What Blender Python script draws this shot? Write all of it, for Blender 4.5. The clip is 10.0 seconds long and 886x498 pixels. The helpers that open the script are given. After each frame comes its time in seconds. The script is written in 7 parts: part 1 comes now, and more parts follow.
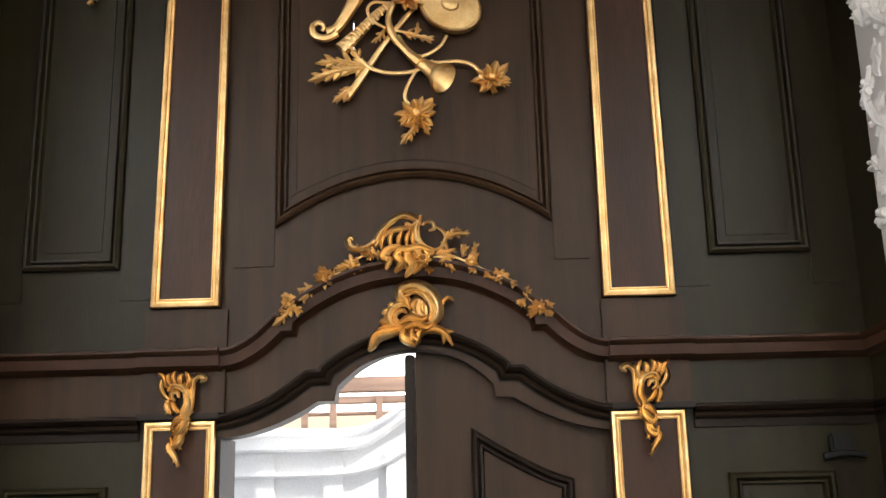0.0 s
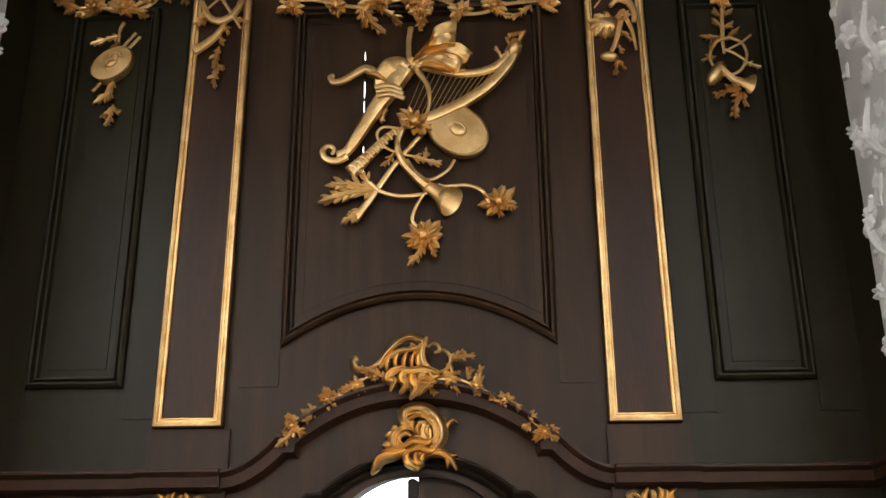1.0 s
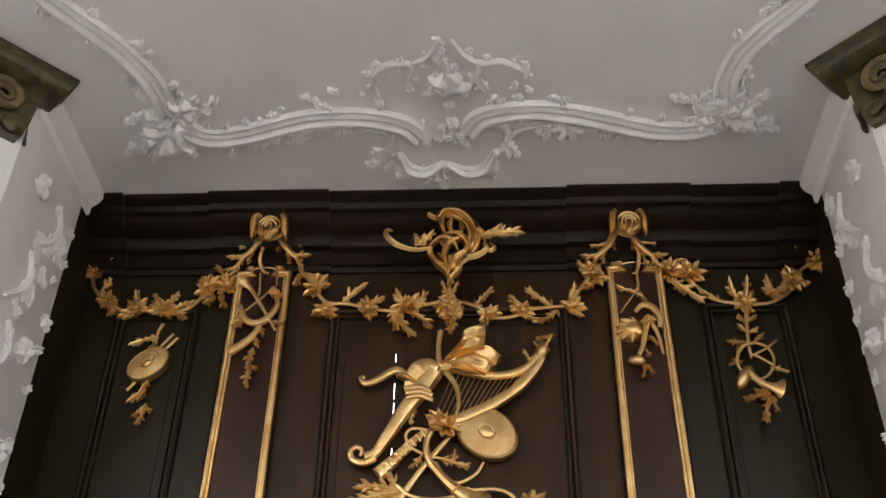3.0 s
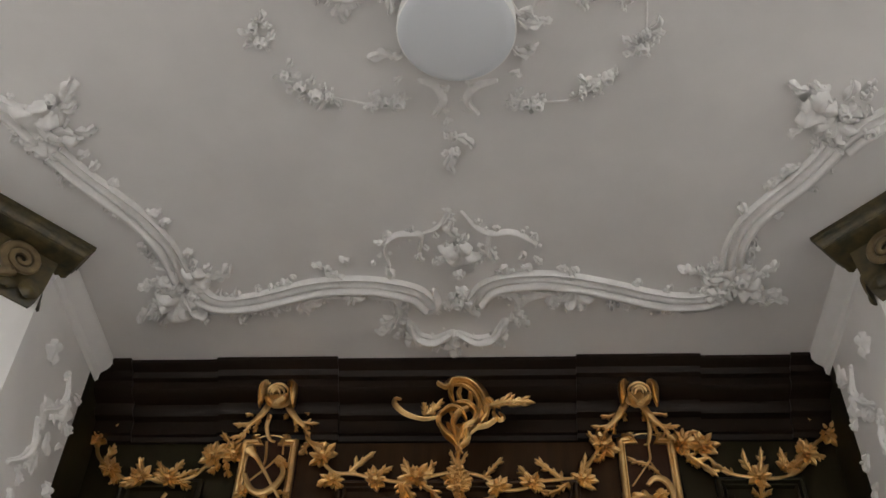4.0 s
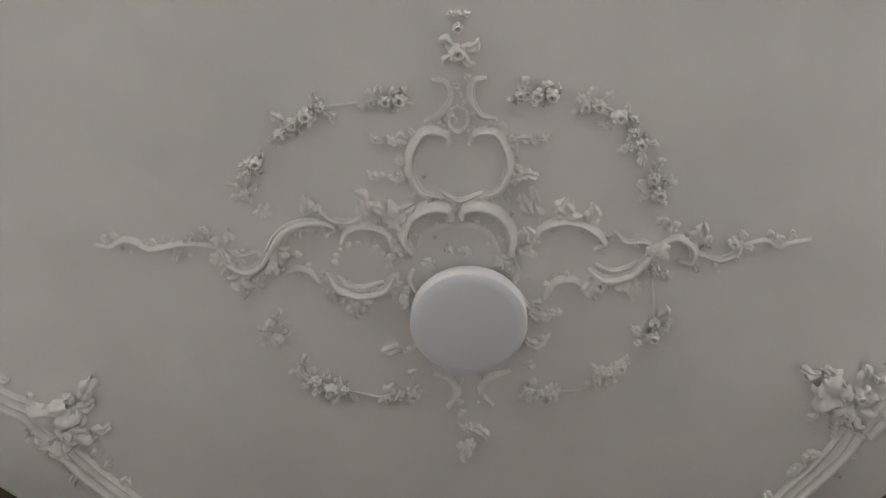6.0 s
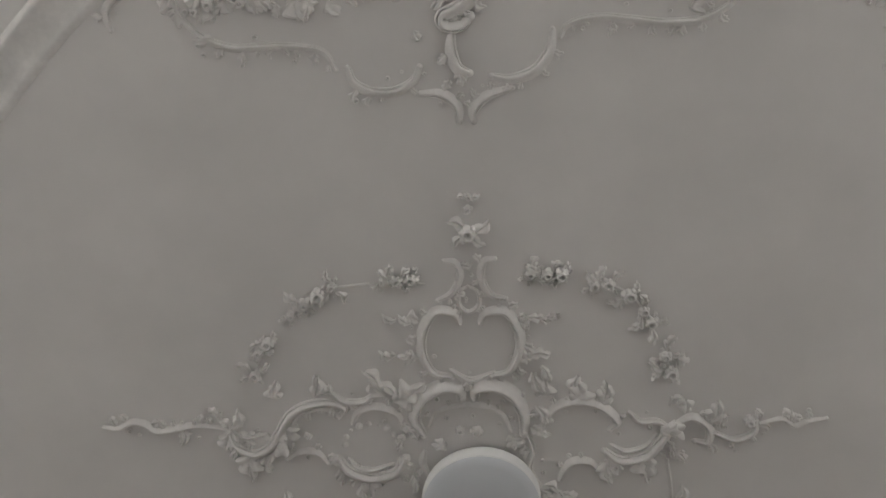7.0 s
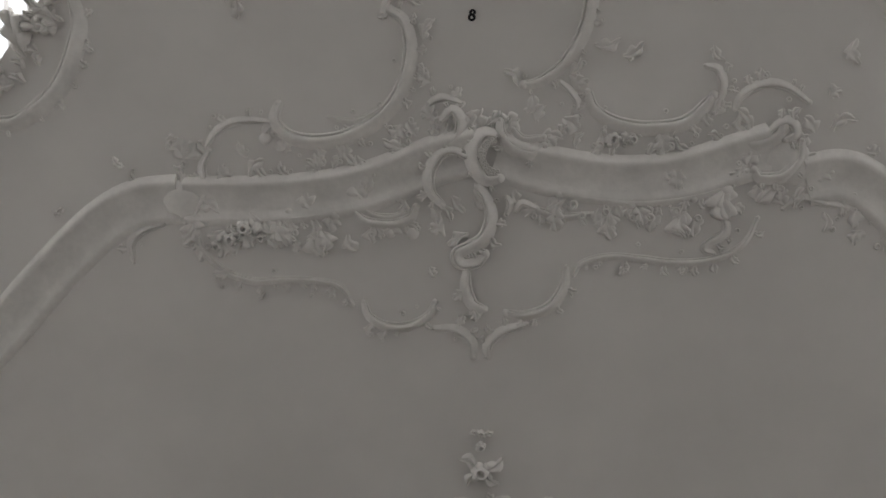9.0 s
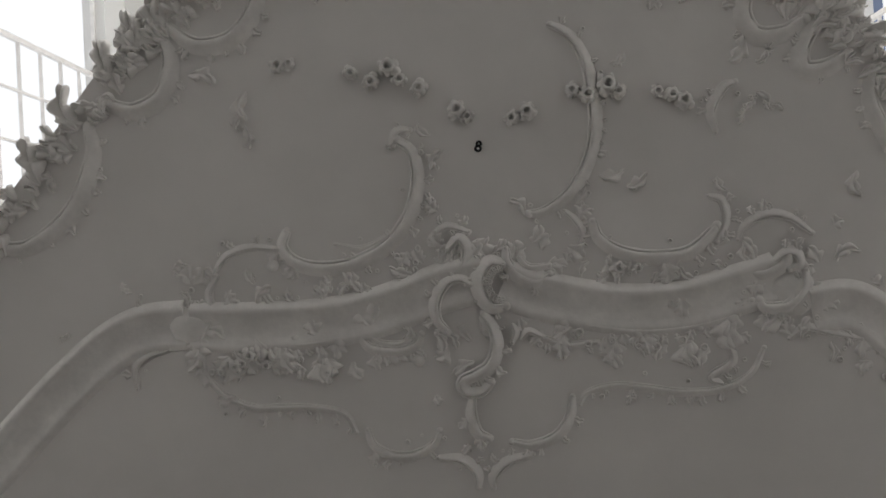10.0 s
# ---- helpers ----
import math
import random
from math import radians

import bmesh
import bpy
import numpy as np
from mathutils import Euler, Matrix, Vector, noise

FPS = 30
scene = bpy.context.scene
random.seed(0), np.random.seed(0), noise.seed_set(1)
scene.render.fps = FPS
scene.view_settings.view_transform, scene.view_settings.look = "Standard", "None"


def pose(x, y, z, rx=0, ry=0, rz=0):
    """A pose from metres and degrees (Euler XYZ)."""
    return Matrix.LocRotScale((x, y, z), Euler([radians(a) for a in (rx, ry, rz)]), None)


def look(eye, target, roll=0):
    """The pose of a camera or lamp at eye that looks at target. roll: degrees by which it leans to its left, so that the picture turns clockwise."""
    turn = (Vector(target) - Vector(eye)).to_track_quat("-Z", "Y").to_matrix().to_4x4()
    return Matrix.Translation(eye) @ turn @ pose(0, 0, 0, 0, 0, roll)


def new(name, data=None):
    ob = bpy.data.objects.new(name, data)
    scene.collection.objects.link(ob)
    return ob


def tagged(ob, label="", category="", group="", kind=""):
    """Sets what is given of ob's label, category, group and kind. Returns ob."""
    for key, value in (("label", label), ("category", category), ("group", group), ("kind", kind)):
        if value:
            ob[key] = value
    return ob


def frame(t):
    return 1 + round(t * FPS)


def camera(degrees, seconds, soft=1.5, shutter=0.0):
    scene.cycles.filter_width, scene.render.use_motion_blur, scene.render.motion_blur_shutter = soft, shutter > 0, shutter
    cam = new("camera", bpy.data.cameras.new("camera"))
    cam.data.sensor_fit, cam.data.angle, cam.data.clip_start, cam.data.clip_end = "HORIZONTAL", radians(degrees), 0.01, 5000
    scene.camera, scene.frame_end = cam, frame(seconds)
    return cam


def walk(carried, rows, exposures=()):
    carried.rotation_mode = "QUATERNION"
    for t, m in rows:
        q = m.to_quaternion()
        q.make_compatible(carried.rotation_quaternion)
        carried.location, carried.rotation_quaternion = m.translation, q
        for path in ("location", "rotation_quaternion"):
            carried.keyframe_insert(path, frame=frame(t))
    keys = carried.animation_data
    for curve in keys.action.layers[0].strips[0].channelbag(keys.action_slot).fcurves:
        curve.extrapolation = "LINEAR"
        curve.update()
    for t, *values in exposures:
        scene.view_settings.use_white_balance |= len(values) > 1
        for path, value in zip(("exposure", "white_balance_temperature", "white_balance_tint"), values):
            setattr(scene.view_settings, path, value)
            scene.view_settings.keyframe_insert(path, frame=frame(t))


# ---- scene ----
# Music-room end of a tall white hall: a dark panelled portal with gilded carving,
# seen from below a flat stuccoed gallery soffit.
cam = camera(45.4, 10.0, soft=1.5)
PATH = [
    (0.0, -0.003, 0.053, 1.601, 104.72, 1.28, 1.23),
    (0.5, -0.005, 0.043, 1.606, 107.40, 1.00, 1.20),
    (1.0, -0.006, 0.038, 1.612, 111.14, 0.46, 1.26),
    (1.5, -0.011, 0.023, 1.615, 115.25, 0.05, 1.42),
    (2.0, -0.015, 0.021, 1.616, 118.63, -0.21, 1.52),
    (2.5, -0.013, 0.022, 1.614, 122.37, -0.61, 1.85),
    (3.0, -0.005, 0.014, 1.608, 127.27, -0.73, 2.38),
    (4.5, -0.005, -0.014, 1.605, 140.18, -1.66, 2.41),
    (5.0, 0.001, -0.028, 1.603, 143.85, -1.61, 2.82),
    (6.5, 0.012, -0.031, 1.600, 156.42, -1.67, 4.23),
    (7.0, 0.009, -0.029, 1.590, 161.43, -1.93, 4.40),
    (7.5, 0.009, -0.024, 1.587, 164.67, -2.27, 4.12),
    (8.0, 0.010, -0.015, 1.596, 167.64, -2.45, 3.99),
    (8.5, 0.009, -0.012, 1.592, 170.97, -2.59, 3.80),
    (9.0, 0.007, -0.011, 1.591, 174.36, -2.86, 3.57),
    (9.5, 0.004, -0.015, 1.585, 177.93, -3.05, 3.38),
    (10.0, 0.002, -0.021, 1.582, 181.13, -3.11, 3.28),
]
walk(cam, [(t, pose(x, y, z, rx, ry, rz)) for t, x, y, z, rx, ry, rz in PATH],
     exposures=[(0.0, 0.82), (1.0, 0.50), (2.5, 0.48), (3.0, 0.62), (3.4, 0.54), (4.5, 0.18), (5.0, 0.18), (6.5, -0.24), (7.5, -0.42), (8.5, -0.46), (9.0, -0.80), (9.5, -0.82), (10.0, -1.14)])

# ---- world and lights ----
world = bpy.data.worlds.new("world")
scene.world = world
world.use_nodes = True
nt = world.node_tree
sky = nt.nodes.new("ShaderNodeTexSky")
sky.sky_type = "NISHITA"
sky.sun_disc = False
sky.sun_elevation = radians(39)
sky.sun_rotation = radians(113)
nt.nodes["Background"].inputs["Strength"].default_value = 0.15
nt.links.new(sky.outputs["Color"], nt.nodes["Background"].inputs["Color"])
sun_data = bpy.data.lights.new("sun", "SUN")
sun_data.energy, sun_data.angle, sun_data.color = 4.5, radians(0.6), (1.0, 0.95, 0.88)
sun_lamp = new("sun", sun_data)
sun_lamp.matrix_world = look((14, -6, 14), (0, 0, 0))


def window_light(place, target, w, h, power):
    data = bpy.data.lights.new("window_light", "AREA")
    data.shape, data.size, data.size_y, data.energy = "RECTANGLE", w, h, power
    data.color = (1.0, 0.99, 0.97)
    ob = new("window_light", data)
    ob.matrix_world = look(place, target)
    return ob


# daylight entering by the tall windows of the hall
for wy, share, turn in ((-2.7, 0.75, 0.8), (-7.0, 1.0, 1.5), (-11.3, 2.0, 4.5)):
    window_light((-5.4, wy, 11.2), (0, wy + turn, 6.8), 3.0, 7.6, 450 * share)
    window_light((5.0, wy, 11.2), (0, wy + turn, 6.8), 3.0, 7.6, 338 * share)

# ---- materials ----
XC = -0.225         # the portal's axis
WY = 5.0            # face of the panelled wall
CZ = 5.59           # soffit


def material(name, color, rough=0.6, metal=0.0, vary=0.25, scale=3.0, stretch=(1, 1, 1), bump=0.1, bump_scale=60.0,
             dark=None, fleck=0.0, spec=0.5):
    """Noise-varied paint, wood, plaster or metal: large stains, fine grain, small relief."""
    m = bpy.data.materials.new(name)
    m.use_nodes = True
    n, l = m.node_tree.nodes, m.node_tree.links
    b = n["Principled BSDF"]
    geo = n.new("ShaderNodeNewGeometry")
    mp = n.new("ShaderNodeMapping")
    mp.inputs["Scale"].default_value = stretch
    l.new(geo.outputs["Position"], mp.inputs["Vector"])
    big = n.new("ShaderNodeTexNoise")
    big.inputs["Scale"].default_value, big.inputs["Detail"].default_value = scale, 5
    l.new(mp.outputs["Vector"], big.inputs["Vector"])
    fine = n.new("ShaderNodeTexNoise")
    fine.inputs["Scale"].default_value, fine.inputs["Detail"].default_value = bump_scale, 4
    l.new(mp.outputs["Vector"], fine.inputs["Vector"])
    ramp = n.new("ShaderNodeValToRGB")
    lo = dark or tuple(c * (1 - vary) for c in color)
    ramp.color_ramp.elements[0].position, ramp.color_ramp.elements[1].position = 0.32, 0.68
    ramp.color_ramp.elements[0].color = (*lo, 1)
    ramp.color_ramp.elements[1].color = (*color, 1)
    l.new(big.outputs["Fac"], ramp.inputs["Fac"])
    mix = n.new("ShaderNodeMix")
    mix.data_type, mix.blend_type = "RGBA", "MULTIPLY"
    mix.inputs["Factor"].default_value = 0.25 + fleck
    l.new(ramp.outputs["Color"], mix.inputs["A"])
    l.new(fine.outputs["Fac"], mix.inputs["B"])
    gain = n.new("ShaderNodeMix")
    gain.data_type, gain.blend_type = "RGBA", "MULTIPLY"
    gain.inputs["Factor"].default_value = 1.0
    gain.inputs["B"].default_value = (1.15, 1.15, 1.15, 1)
    gain.clamp_result = False
    l.new(mix.outputs["Result"], gain.inputs["A"])
    l.new(gain.outputs["Result"], b.inputs["Base Color"])
    mr = n.new("ShaderNodeMapRange")
    mr.inputs["To Min"].default_value, mr.inputs["To Max"].default_value = max(rough - 0.03, 0.02), min(rough + 0.05, 1)
    l.new(big.outputs["Fac"], mr.inputs["Value"])
    l.new(mr.outputs["Result"], b.inputs["Roughness"])
    b.inputs["Metallic"].default_value = metal
    b.inputs["Specular IOR Level"].default_value = spec
    bp = n.new("ShaderNodeBump")
    bp.inputs["Strength"].default_value, bp.inputs["Distance"].default_value = bump, 0.01
    l.new(fine.outputs["Fac"], bp.inputs["Height"])
    l.new(bp.outputs["Normal"], b.inputs["Normal"])
    return m


BROWN = material("brown_wood", (0.061, 0.029, 0.0115), 0.40, vary=0.5, scale=3, stretch=(5, 5, 0.3), bump=0.08, bump_scale=30, fleck=0.3, spec=0.22)
RED = material("reddish_wood", (0.064, 0.0265, 0.013), 0.40, vary=0.4, scale=3, stretch=(3, 5, 0.4), bump=0.08, bump_scale=30, fleck=0.3, spec=0.24)
OLIVE = material("olive_wood", (0.026, 0.0225, 0.007), 0.40, dark=(0.021, 0.013, 0.0055), scale=2.5, stretch=(4, 4, 0.4), bump=0.08, bump_scale=30, fleck=0.3, spec=0.22)
DARKW = material("dark_wood", (0.021, 0.012, 0.007), 0.42, vary=0.3, scale=3, stretch=(0.6, 3, 3), bump=0.05, bump_scale=30, fleck=0.2, spec=0.2)
GOLD = material("gilding", (0.91, 0.64, 0.30), 0.34, metal=1.0, vary=0.25, scale=11, bump=0.16, bump_scale=75, dark=(0.70, 0.42, 0.16), fleck=0.05)
PLASTER = material("white_plaster", (0.79, 0.763, 0.743), 0.85, vary=0.09, scale=1.6, bump=0.14, bump_scale=9, spec=0.2, fleck=-0.2)
STUCCO = material("white_stucco", (0.90, 0.872, 0.848), 0.7, vary=0.14, scale=7, bump=0.14, bump_scale=45, spec=0.3, fleck=-0.12)
MARBLE = material("olive_marbling", (0.115, 0.085, 0.032), 0.4, vary=0.7, scale=14, bump=0.2, bump_scale=40, dark=(0.028, 0.024, 0.012))
MARBLE_LIGHT = material("ochre_marbling", (0.20, 0.14, 0.065), 0.4, vary=0.5, scale=14, bump=0.2, bump_scale=40)
HALLWALL = material("hall_wall", (0.80, 0.79, 0.77), 0.9, vary=0.05, scale=0.6, bump=0.05, spec=0.2)
FLOORM = material("stone_floor", (0.125, 0.122, 0.118), 0.5, vary=0.3, scale=1.5, bump=0.05)
IRON = material("black_iron", (0.02, 0.02, 0.02), 0.5, metal=0.6, vary=0.3)
OUTWHITE = material("white_limewash", (0.86, 0.86, 0.87), 0.8, vary=0.06, scale=1.0, bump=0.05)
OUTCREAM = material("cream_limewash", (0.75, 0.66, 0.50), 0.8, vary=0.1, scale=1.0, bump=0.05)
TIMBER = material("weathered_timber", (0.42, 0.27, 0.20), 0.7, vary=0.4, scale=4, stretch=(0.5, 4, 4))
# side of the lamp drum: window light painted in as a whiter colour
LIT_SIDE = material("lit_side_white", (0.90, 0.90, 0.89), 0.35, vary=0.02, bump=0.0, fleck=-0.25)
OPAL = material("opal_glass", (0.72, 0.74, 0.77), 0.35, vary=0.02, scale=1, bump=0.0, fleck=-0.25)
STRING = material("harp_string", (0.75, 0.52, 0.24), 0.35, metal=0.9)
GROUND = material("paving", (0.55, 0.54, 0.52), 0.8, vary=0.2)



def glow(name, strength):
    m = bpy.data.materials.new(name)
    m.use_nodes = True
    n = m.node_tree.nodes
    n.remove(n["Principled BSDF"])
    e = n.new("ShaderNodeEmission")
    e.inputs["Color"].default_value, e.inputs["Strength"].default_value = (0.95, 0.97, 1.0, 1), strength
    m.node_tree.links.new(e.outputs["Emission"], n["Material Output"].inputs["Surface"])
    return m


GLOW_NORTH, GLOW_SIDE = glow("overcast_north", 4.0), glow("overcast_side", 2.4)


# ---- building helpers ----
def part(name, bm, mat, parent=None, label="", smooth=True):
    """One mesh object from a bmesh, under its thing."""
    bmesh.ops.recalc_face_normals(bm, faces=bm.faces)
    me = bpy.data.meshes.new(name)
    bm.to_mesh(me)
    bm.free()
    me.materials.append(mat)
    if smooth:
        me.polygons.foreach_set("use_smooth", [True] * len(me.polygons))
        me.set_sharp_from_angle(angle=radians(80 if mat is STUCCO else 38))
    ob = new(name, me)
    if parent:
        ob.parent = parent
    if label:
        tagged(ob, label)
    return ob


def thing(name, label, category, group="", kind="", at=(0, 0, 0)):
    ob = new(name)
    ob.empty_display_size = 0.05
    return tagged(ob, label, category, group, kind)


def on_wall(a, b, d):
    return Vector((a, WY - d, b))


def on_soffit(a, b, d):
    return Vector((a, b, CZ - d))


def box(bm, x0, x1, y0, y1, z0, z1, bevel=0.0):
    vs = [bm.verts.new((x, y, z)) for x in (x0, x1) for y in (y0, y1) for z in (z0, z1)]
    fs = [bm.faces.new([vs[i] for i in q]) for q in ((0, 1, 3, 2), (4, 6, 7, 5), (0, 4, 5, 1), (2, 3, 7, 6), (0, 2, 6, 4), (1, 5, 7, 3))]
    if bevel:
        es = list({e for f in fs for e in f.edges})
        bmesh.ops.bevel(bm, geom=es, offset=bevel, segments=2, affect="EDGES")


def prism(bm, outline, y0, y1):
    """A plate in the wall's plane: outline of (x, z), from y0 to y1."""
    a = [bm.verts.new((x, y0, z)) for x, z in outline]
    b = [bm.verts.new((x, y1, z)) for x, z in outline]
    n = len(a)
    bm.faces.new(a)
    bm.faces.new(b[::-1])
    for i in range(n):
        bm.faces.new((a[i], a[(i + 1) % n], b[(i + 1) % n], b[i]))


def slab(bm, outline, z0, z1):
    a = [bm.verts.new((x, y, z0)) for x, y in outline]
    b = [bm.verts.new((x, y, z1)) for x, y in outline]
    n = len(a)
    bm.faces.new(a)
    bm.faces.new(b[::-1])
    for i in range(n):
        bm.faces.new((a[i], a[(i + 1) % n], b[(i + 1) % n], b[i]))


def band(bm, us, low, high, y0, y1):
    """A plate between two curves low(u) and high(u) over the axis offsets us."""
    rows = []
    for u in us:
        x = XC + u
        rows.append([bm.verts.new(p) for p in ((x, y0, low(u)), (x, y0, high(u)), (x, y1, high(u)), (x, y1, low(u)))])
    for a, b in zip(rows, rows[1:]):
        for i in range(4):
            bm.faces.new((a[i], a[(i + 1) % 4], b[(i + 1) % 4], b[i]))
    bm.faces.new(rows[0])
    bm.faces.new(rows[-1][::-1])


def sweep(bm, path, prof, put, closed=False):
    """A moulding: profile of (side, depth) run along a path in a plane, mitred at its corners; side is to the path's left."""
    n = len(path)
    rings = []
    for i in range(n):
        p = Vector(path[i])
        a = Vector(path[i - 1]) if (i or closed) else None
        b = Vector(path[(i + 1) % n]) if (i < n - 1 or closed) else None
        d0 = (p - a).normalized() if a is not None else None
        d1 = (b - p).normalized() if b is not None else None
        d0, d1 = d0 or d1, d1 or d0
        n0, n1 = Vector((-d0.y, d0.x)), Vector((-d1.y, d1.x))
        m = n0 + n1
        m = m / max(m.dot(n0), 0.35)
        rings.append([bm.verts.new(put(p.x + m.x * s, p.y + m.y * s, d)) for s, d in prof])
    k = len(prof)
    for i in range(n if closed else n - 1):
        a, b = rings[i], rings[(i + 1) % n]
        for j in range(k):
            bm.faces.new((a[j], a[(j + 1) % k], b[(j + 1) % k], b[j]))
    if not closed:
        bm.faces.new(rings[0])
        bm.faces.new(rings[-1][::-1])


def smoothed(pts, per=6):
    """Catmull-Rom through the points."""
    p = [Vector(q) for q in pts]
    if len(p) < 3:
        return [p[0].lerp(p[-1], i / per) for i in range(per + 1)]
    p = [2 * p[0] - p[1]] + p + [2 * p[-1] - p[-2]]
    out = []
    for i in range(1, len(p) - 2):
        for k in range(per):
            t = k / per
            out.append(0.5 * (2 * p[i] + (p[i + 1] - p[i - 1]) * t + (2 * p[i - 1] - 5 * p[i] + 4 * p[i + 1] - p[i + 2]) * t * t
                              + (3 * p[i] - p[i - 1] - 3 * p[i + 1] + p[i + 2]) * t ** 3))
    out.append(p[-2])
    return out

# ---- the hall round about ----
FRONT = [(-4.9, 2.6), (-3.6, 1.3), (-2.6, 0.32), (-1.90, -0.40), (-1.49, -0.90), (-1.19, -1.14), (-0.7, -1.36), (-0.05, -1.45),
         (0.6, -1.33), (1.05, -1.12), (1.29, -0.94), (1.48, -0.75), (2.2, 0.0), (3.2, 1.0), (4.5, 2.3)]
bm = bmesh.new()
slab(bm, [(-5.0, 6.0)] + FRONT + [(4.6, 6.0)], CZ, CZ + 0.45)
tagged(part("ceiling", bm, PLASTER), "flat white plaster soffit with a curved front edge", "ceiling", kind="structure")
bm = bmesh.new()
box(bm, -5.2, 4.8, -16, 5.4, -0.2, 0.0)
tagged(part("floor", bm, FLOORM), "pale stone floor of the hall", "floor", kind="structure")
bm = bmesh.new()
box(bm, -5.2, 4.8, -16, 5.4, 16.0, 16.3)
tagged(part("ceiling_hall", bm, HALLWALL), "plain white vault of the tall hall", "ceiling", kind="structure")
bm = bmesh.new()
box(bm, -5.2, 4.8, -16.3, -16, 0, 16)
tagged(part("wall_south", bm, HALLWALL), "plain white end wall of the hall", "wall", kind="structure")


def side_wall(name, x0, x1):
    """Hall wall with three tall windows cut through it."""
    bm = bmesh.new()
    edges = [-16.0]
    for wy in (-11.3, -7.0, -2.7):
        edges += [wy - 1.6, wy + 1.6]
    edges.append(5.4)
    for i in range(0, len(edges), 2):
        box(bm, x0, x1, edges[i], edges[i + 1], 0, 16)
    for i in range(1, len(edges) - 1, 2):
        box(bm, x0, x1, edges[i], edges[i + 1], 0, 5.0)
        box(bm, x0, x1, edges[i], edges[i + 1], 15.2, 16)
    tagged(part(name, bm, HALLWALL, smooth=False), "white hall wall with tall windows", "wall", kind="structure")
    xm = (x0 + x1) / 2
    for i in range(1, len(edges) - 1, 2):
        w = thing("window_1", "tall white muntined window, glaring daylight behind", "window", kind="structure")
        bm = bmesh.new()
        y0, y1 = edges[i], edges[i + 1]
        near = y1 - 1.75
        for k in range(4):
            y = y1 - 0.03 - (y1 - near - 0.03) * k / 3
            t = 0.028 if k in (0, 3) else 0.012
            box(bm, xm - 0.03, xm + 0.03, y - t, y + t, 5.0, 15.2)
        for k in range(19):
            z = 5.03 + 10.14 * k / 18
            box(bm, xm - 0.022, xm + 0.022, near, y1, z - 0.012, z + 0.012)
        for z in (5.03, 15.17):
            box(bm, xm - 0.022, xm + 0.022, y0, near, z - 0.03, z + 0.03)
        box(bm, xm - 0.03, xm + 0.03, y0 + 0.01, y0 + 0.07, 5.0, 15.2)
        part("window_frame", bm, STUCCO, w, smooth=False)


side_wall("wall_west", -5.3, -5.0)
side_wall("wall_east", 4.6, 4.9)

# ---- the portal ----
def mirror(pts):
    return [(-u, z) for u, z in reversed(pts) if u > 1e-6] if pts[0][0] < 1e-6 else [(-u, z) for u, z in reversed(pts)]


def curve(half):
    """A symmetric line z(u) from its right half."""
    us, zs = [p[0] for p in half], [p[1] for p in half]
    return lambda u: float(np.interp(abs(u), us, zs))


def whole(half):
    return [(XC + u, z) for u, z in [(-u, z) for u, z in half[:0:-1]] + half]


# shouldered arch of the doorway and of the mouldings over it, right halves
def arch_half(r, rise, top, shoulder, step, end, base):
    """Round head to |u|=r, a short level shoulder, then a hollow sweep down to the level base at |u|=end."""
    pts = [(r * k / 10, top - rise * (k / 10) ** 2.2) for k in range(11)]
    pts += [(r + step * 0.12, shoulder), (r + step, shoulder)]
    for k in range(1, 11):
        s = k / 10
        pts.append((r + step + (end - r - step) * s, base + (shoulder - base) * (1 - s) ** 1.9))
    return pts


OPEN = arch_half(0.365, 0.17, 2.415, 2.18, 0.09, 0.93, 2.02)
LOWM = arch_half(0.40, 0.145, 2.455, 2.275, 0.09, 0.96, 2.075)
TOPM = arch_half(0.555, 0.20, 2.740, 2.495, 0.06, 0.90, 2.336)
op, lo, tp = curve(OPEN), curve(LOWM), curve(TOPM)
US = sorted({round(s * u, 4) for h in (OPEN, LOWM, TOPM) for u, _ in h for s in (-1, 1)} | {-0.935, 0.935})
US = [u for u in US if abs(u) <= 0.935]

wall = thing("wall_north", "dark panelled wooden portal wall with gilded carving", "wall", kind="structure")
bm = bmesh.new()
band(bm, US, op, lambda u: tp(u) + 0.06, WY - 0.015, WY + 0.12)
part("transom_frieze", bm, BROWN, wall)
for s in (-1, 1):
    bm = bmesh.new()
    a, b = sorted((XC + s * 0.935, XC + s * 2.12))
    box(bm, a, b, WY, WY + 0.12, 2.0, 5.59)
    part("side_field", bm, OLIVE, wall)
    bm = bmesh.new()
    box(bm, a, b, WY, WY + 0.12, 0.0, 2.0)
    part("lower_field", bm, OLIVE, wall)
    bm = bmesh.new()
    x = XC + s * 2.12
    box(bm, min(x, x + s * 0.2), max(x, x + s * 0.2), 4.55, WY + 0.12, 0, 5.59)
    part("jamb", bm, OLIVE, wall)

# centre field in boards, one joint open in places so that daylight shows through
CRACK = -0.512
JOINTS = [-0.935, CRACK - XC, 0.245, 0.935]
for a, b in zip(JOINTS, JOINTS[1:]):
    bm = bmesh.new()
    g0, g1 = (0.0032 if abs(e - CRACK + XC) < 1e-6 else 0.0018 for e in (a, b))
    us = [a + g0] + [u for u in US if a + 0.01 < u < b - 0.01] + [b - g1]
    band(bm, us, lambda u: tp(u) + 0.03, lambda u: 5.59, WY, WY + 0.03)
    part("board", bm, BROWN, wall)
bm = bmesh.new()
cz = 2.6
for gap in [(3.952, 4.039), (4.062, 4.121), (4.238, 4.279), (4.296, 4.389), (4.4, 4.512), (4.631, 4.697)]:
    box(bm, CRACK - 0.0034, CRACK + 0.0034, WY + 0.0008, WY + 0.024, cz, gap[0])
    cz = gap[1]
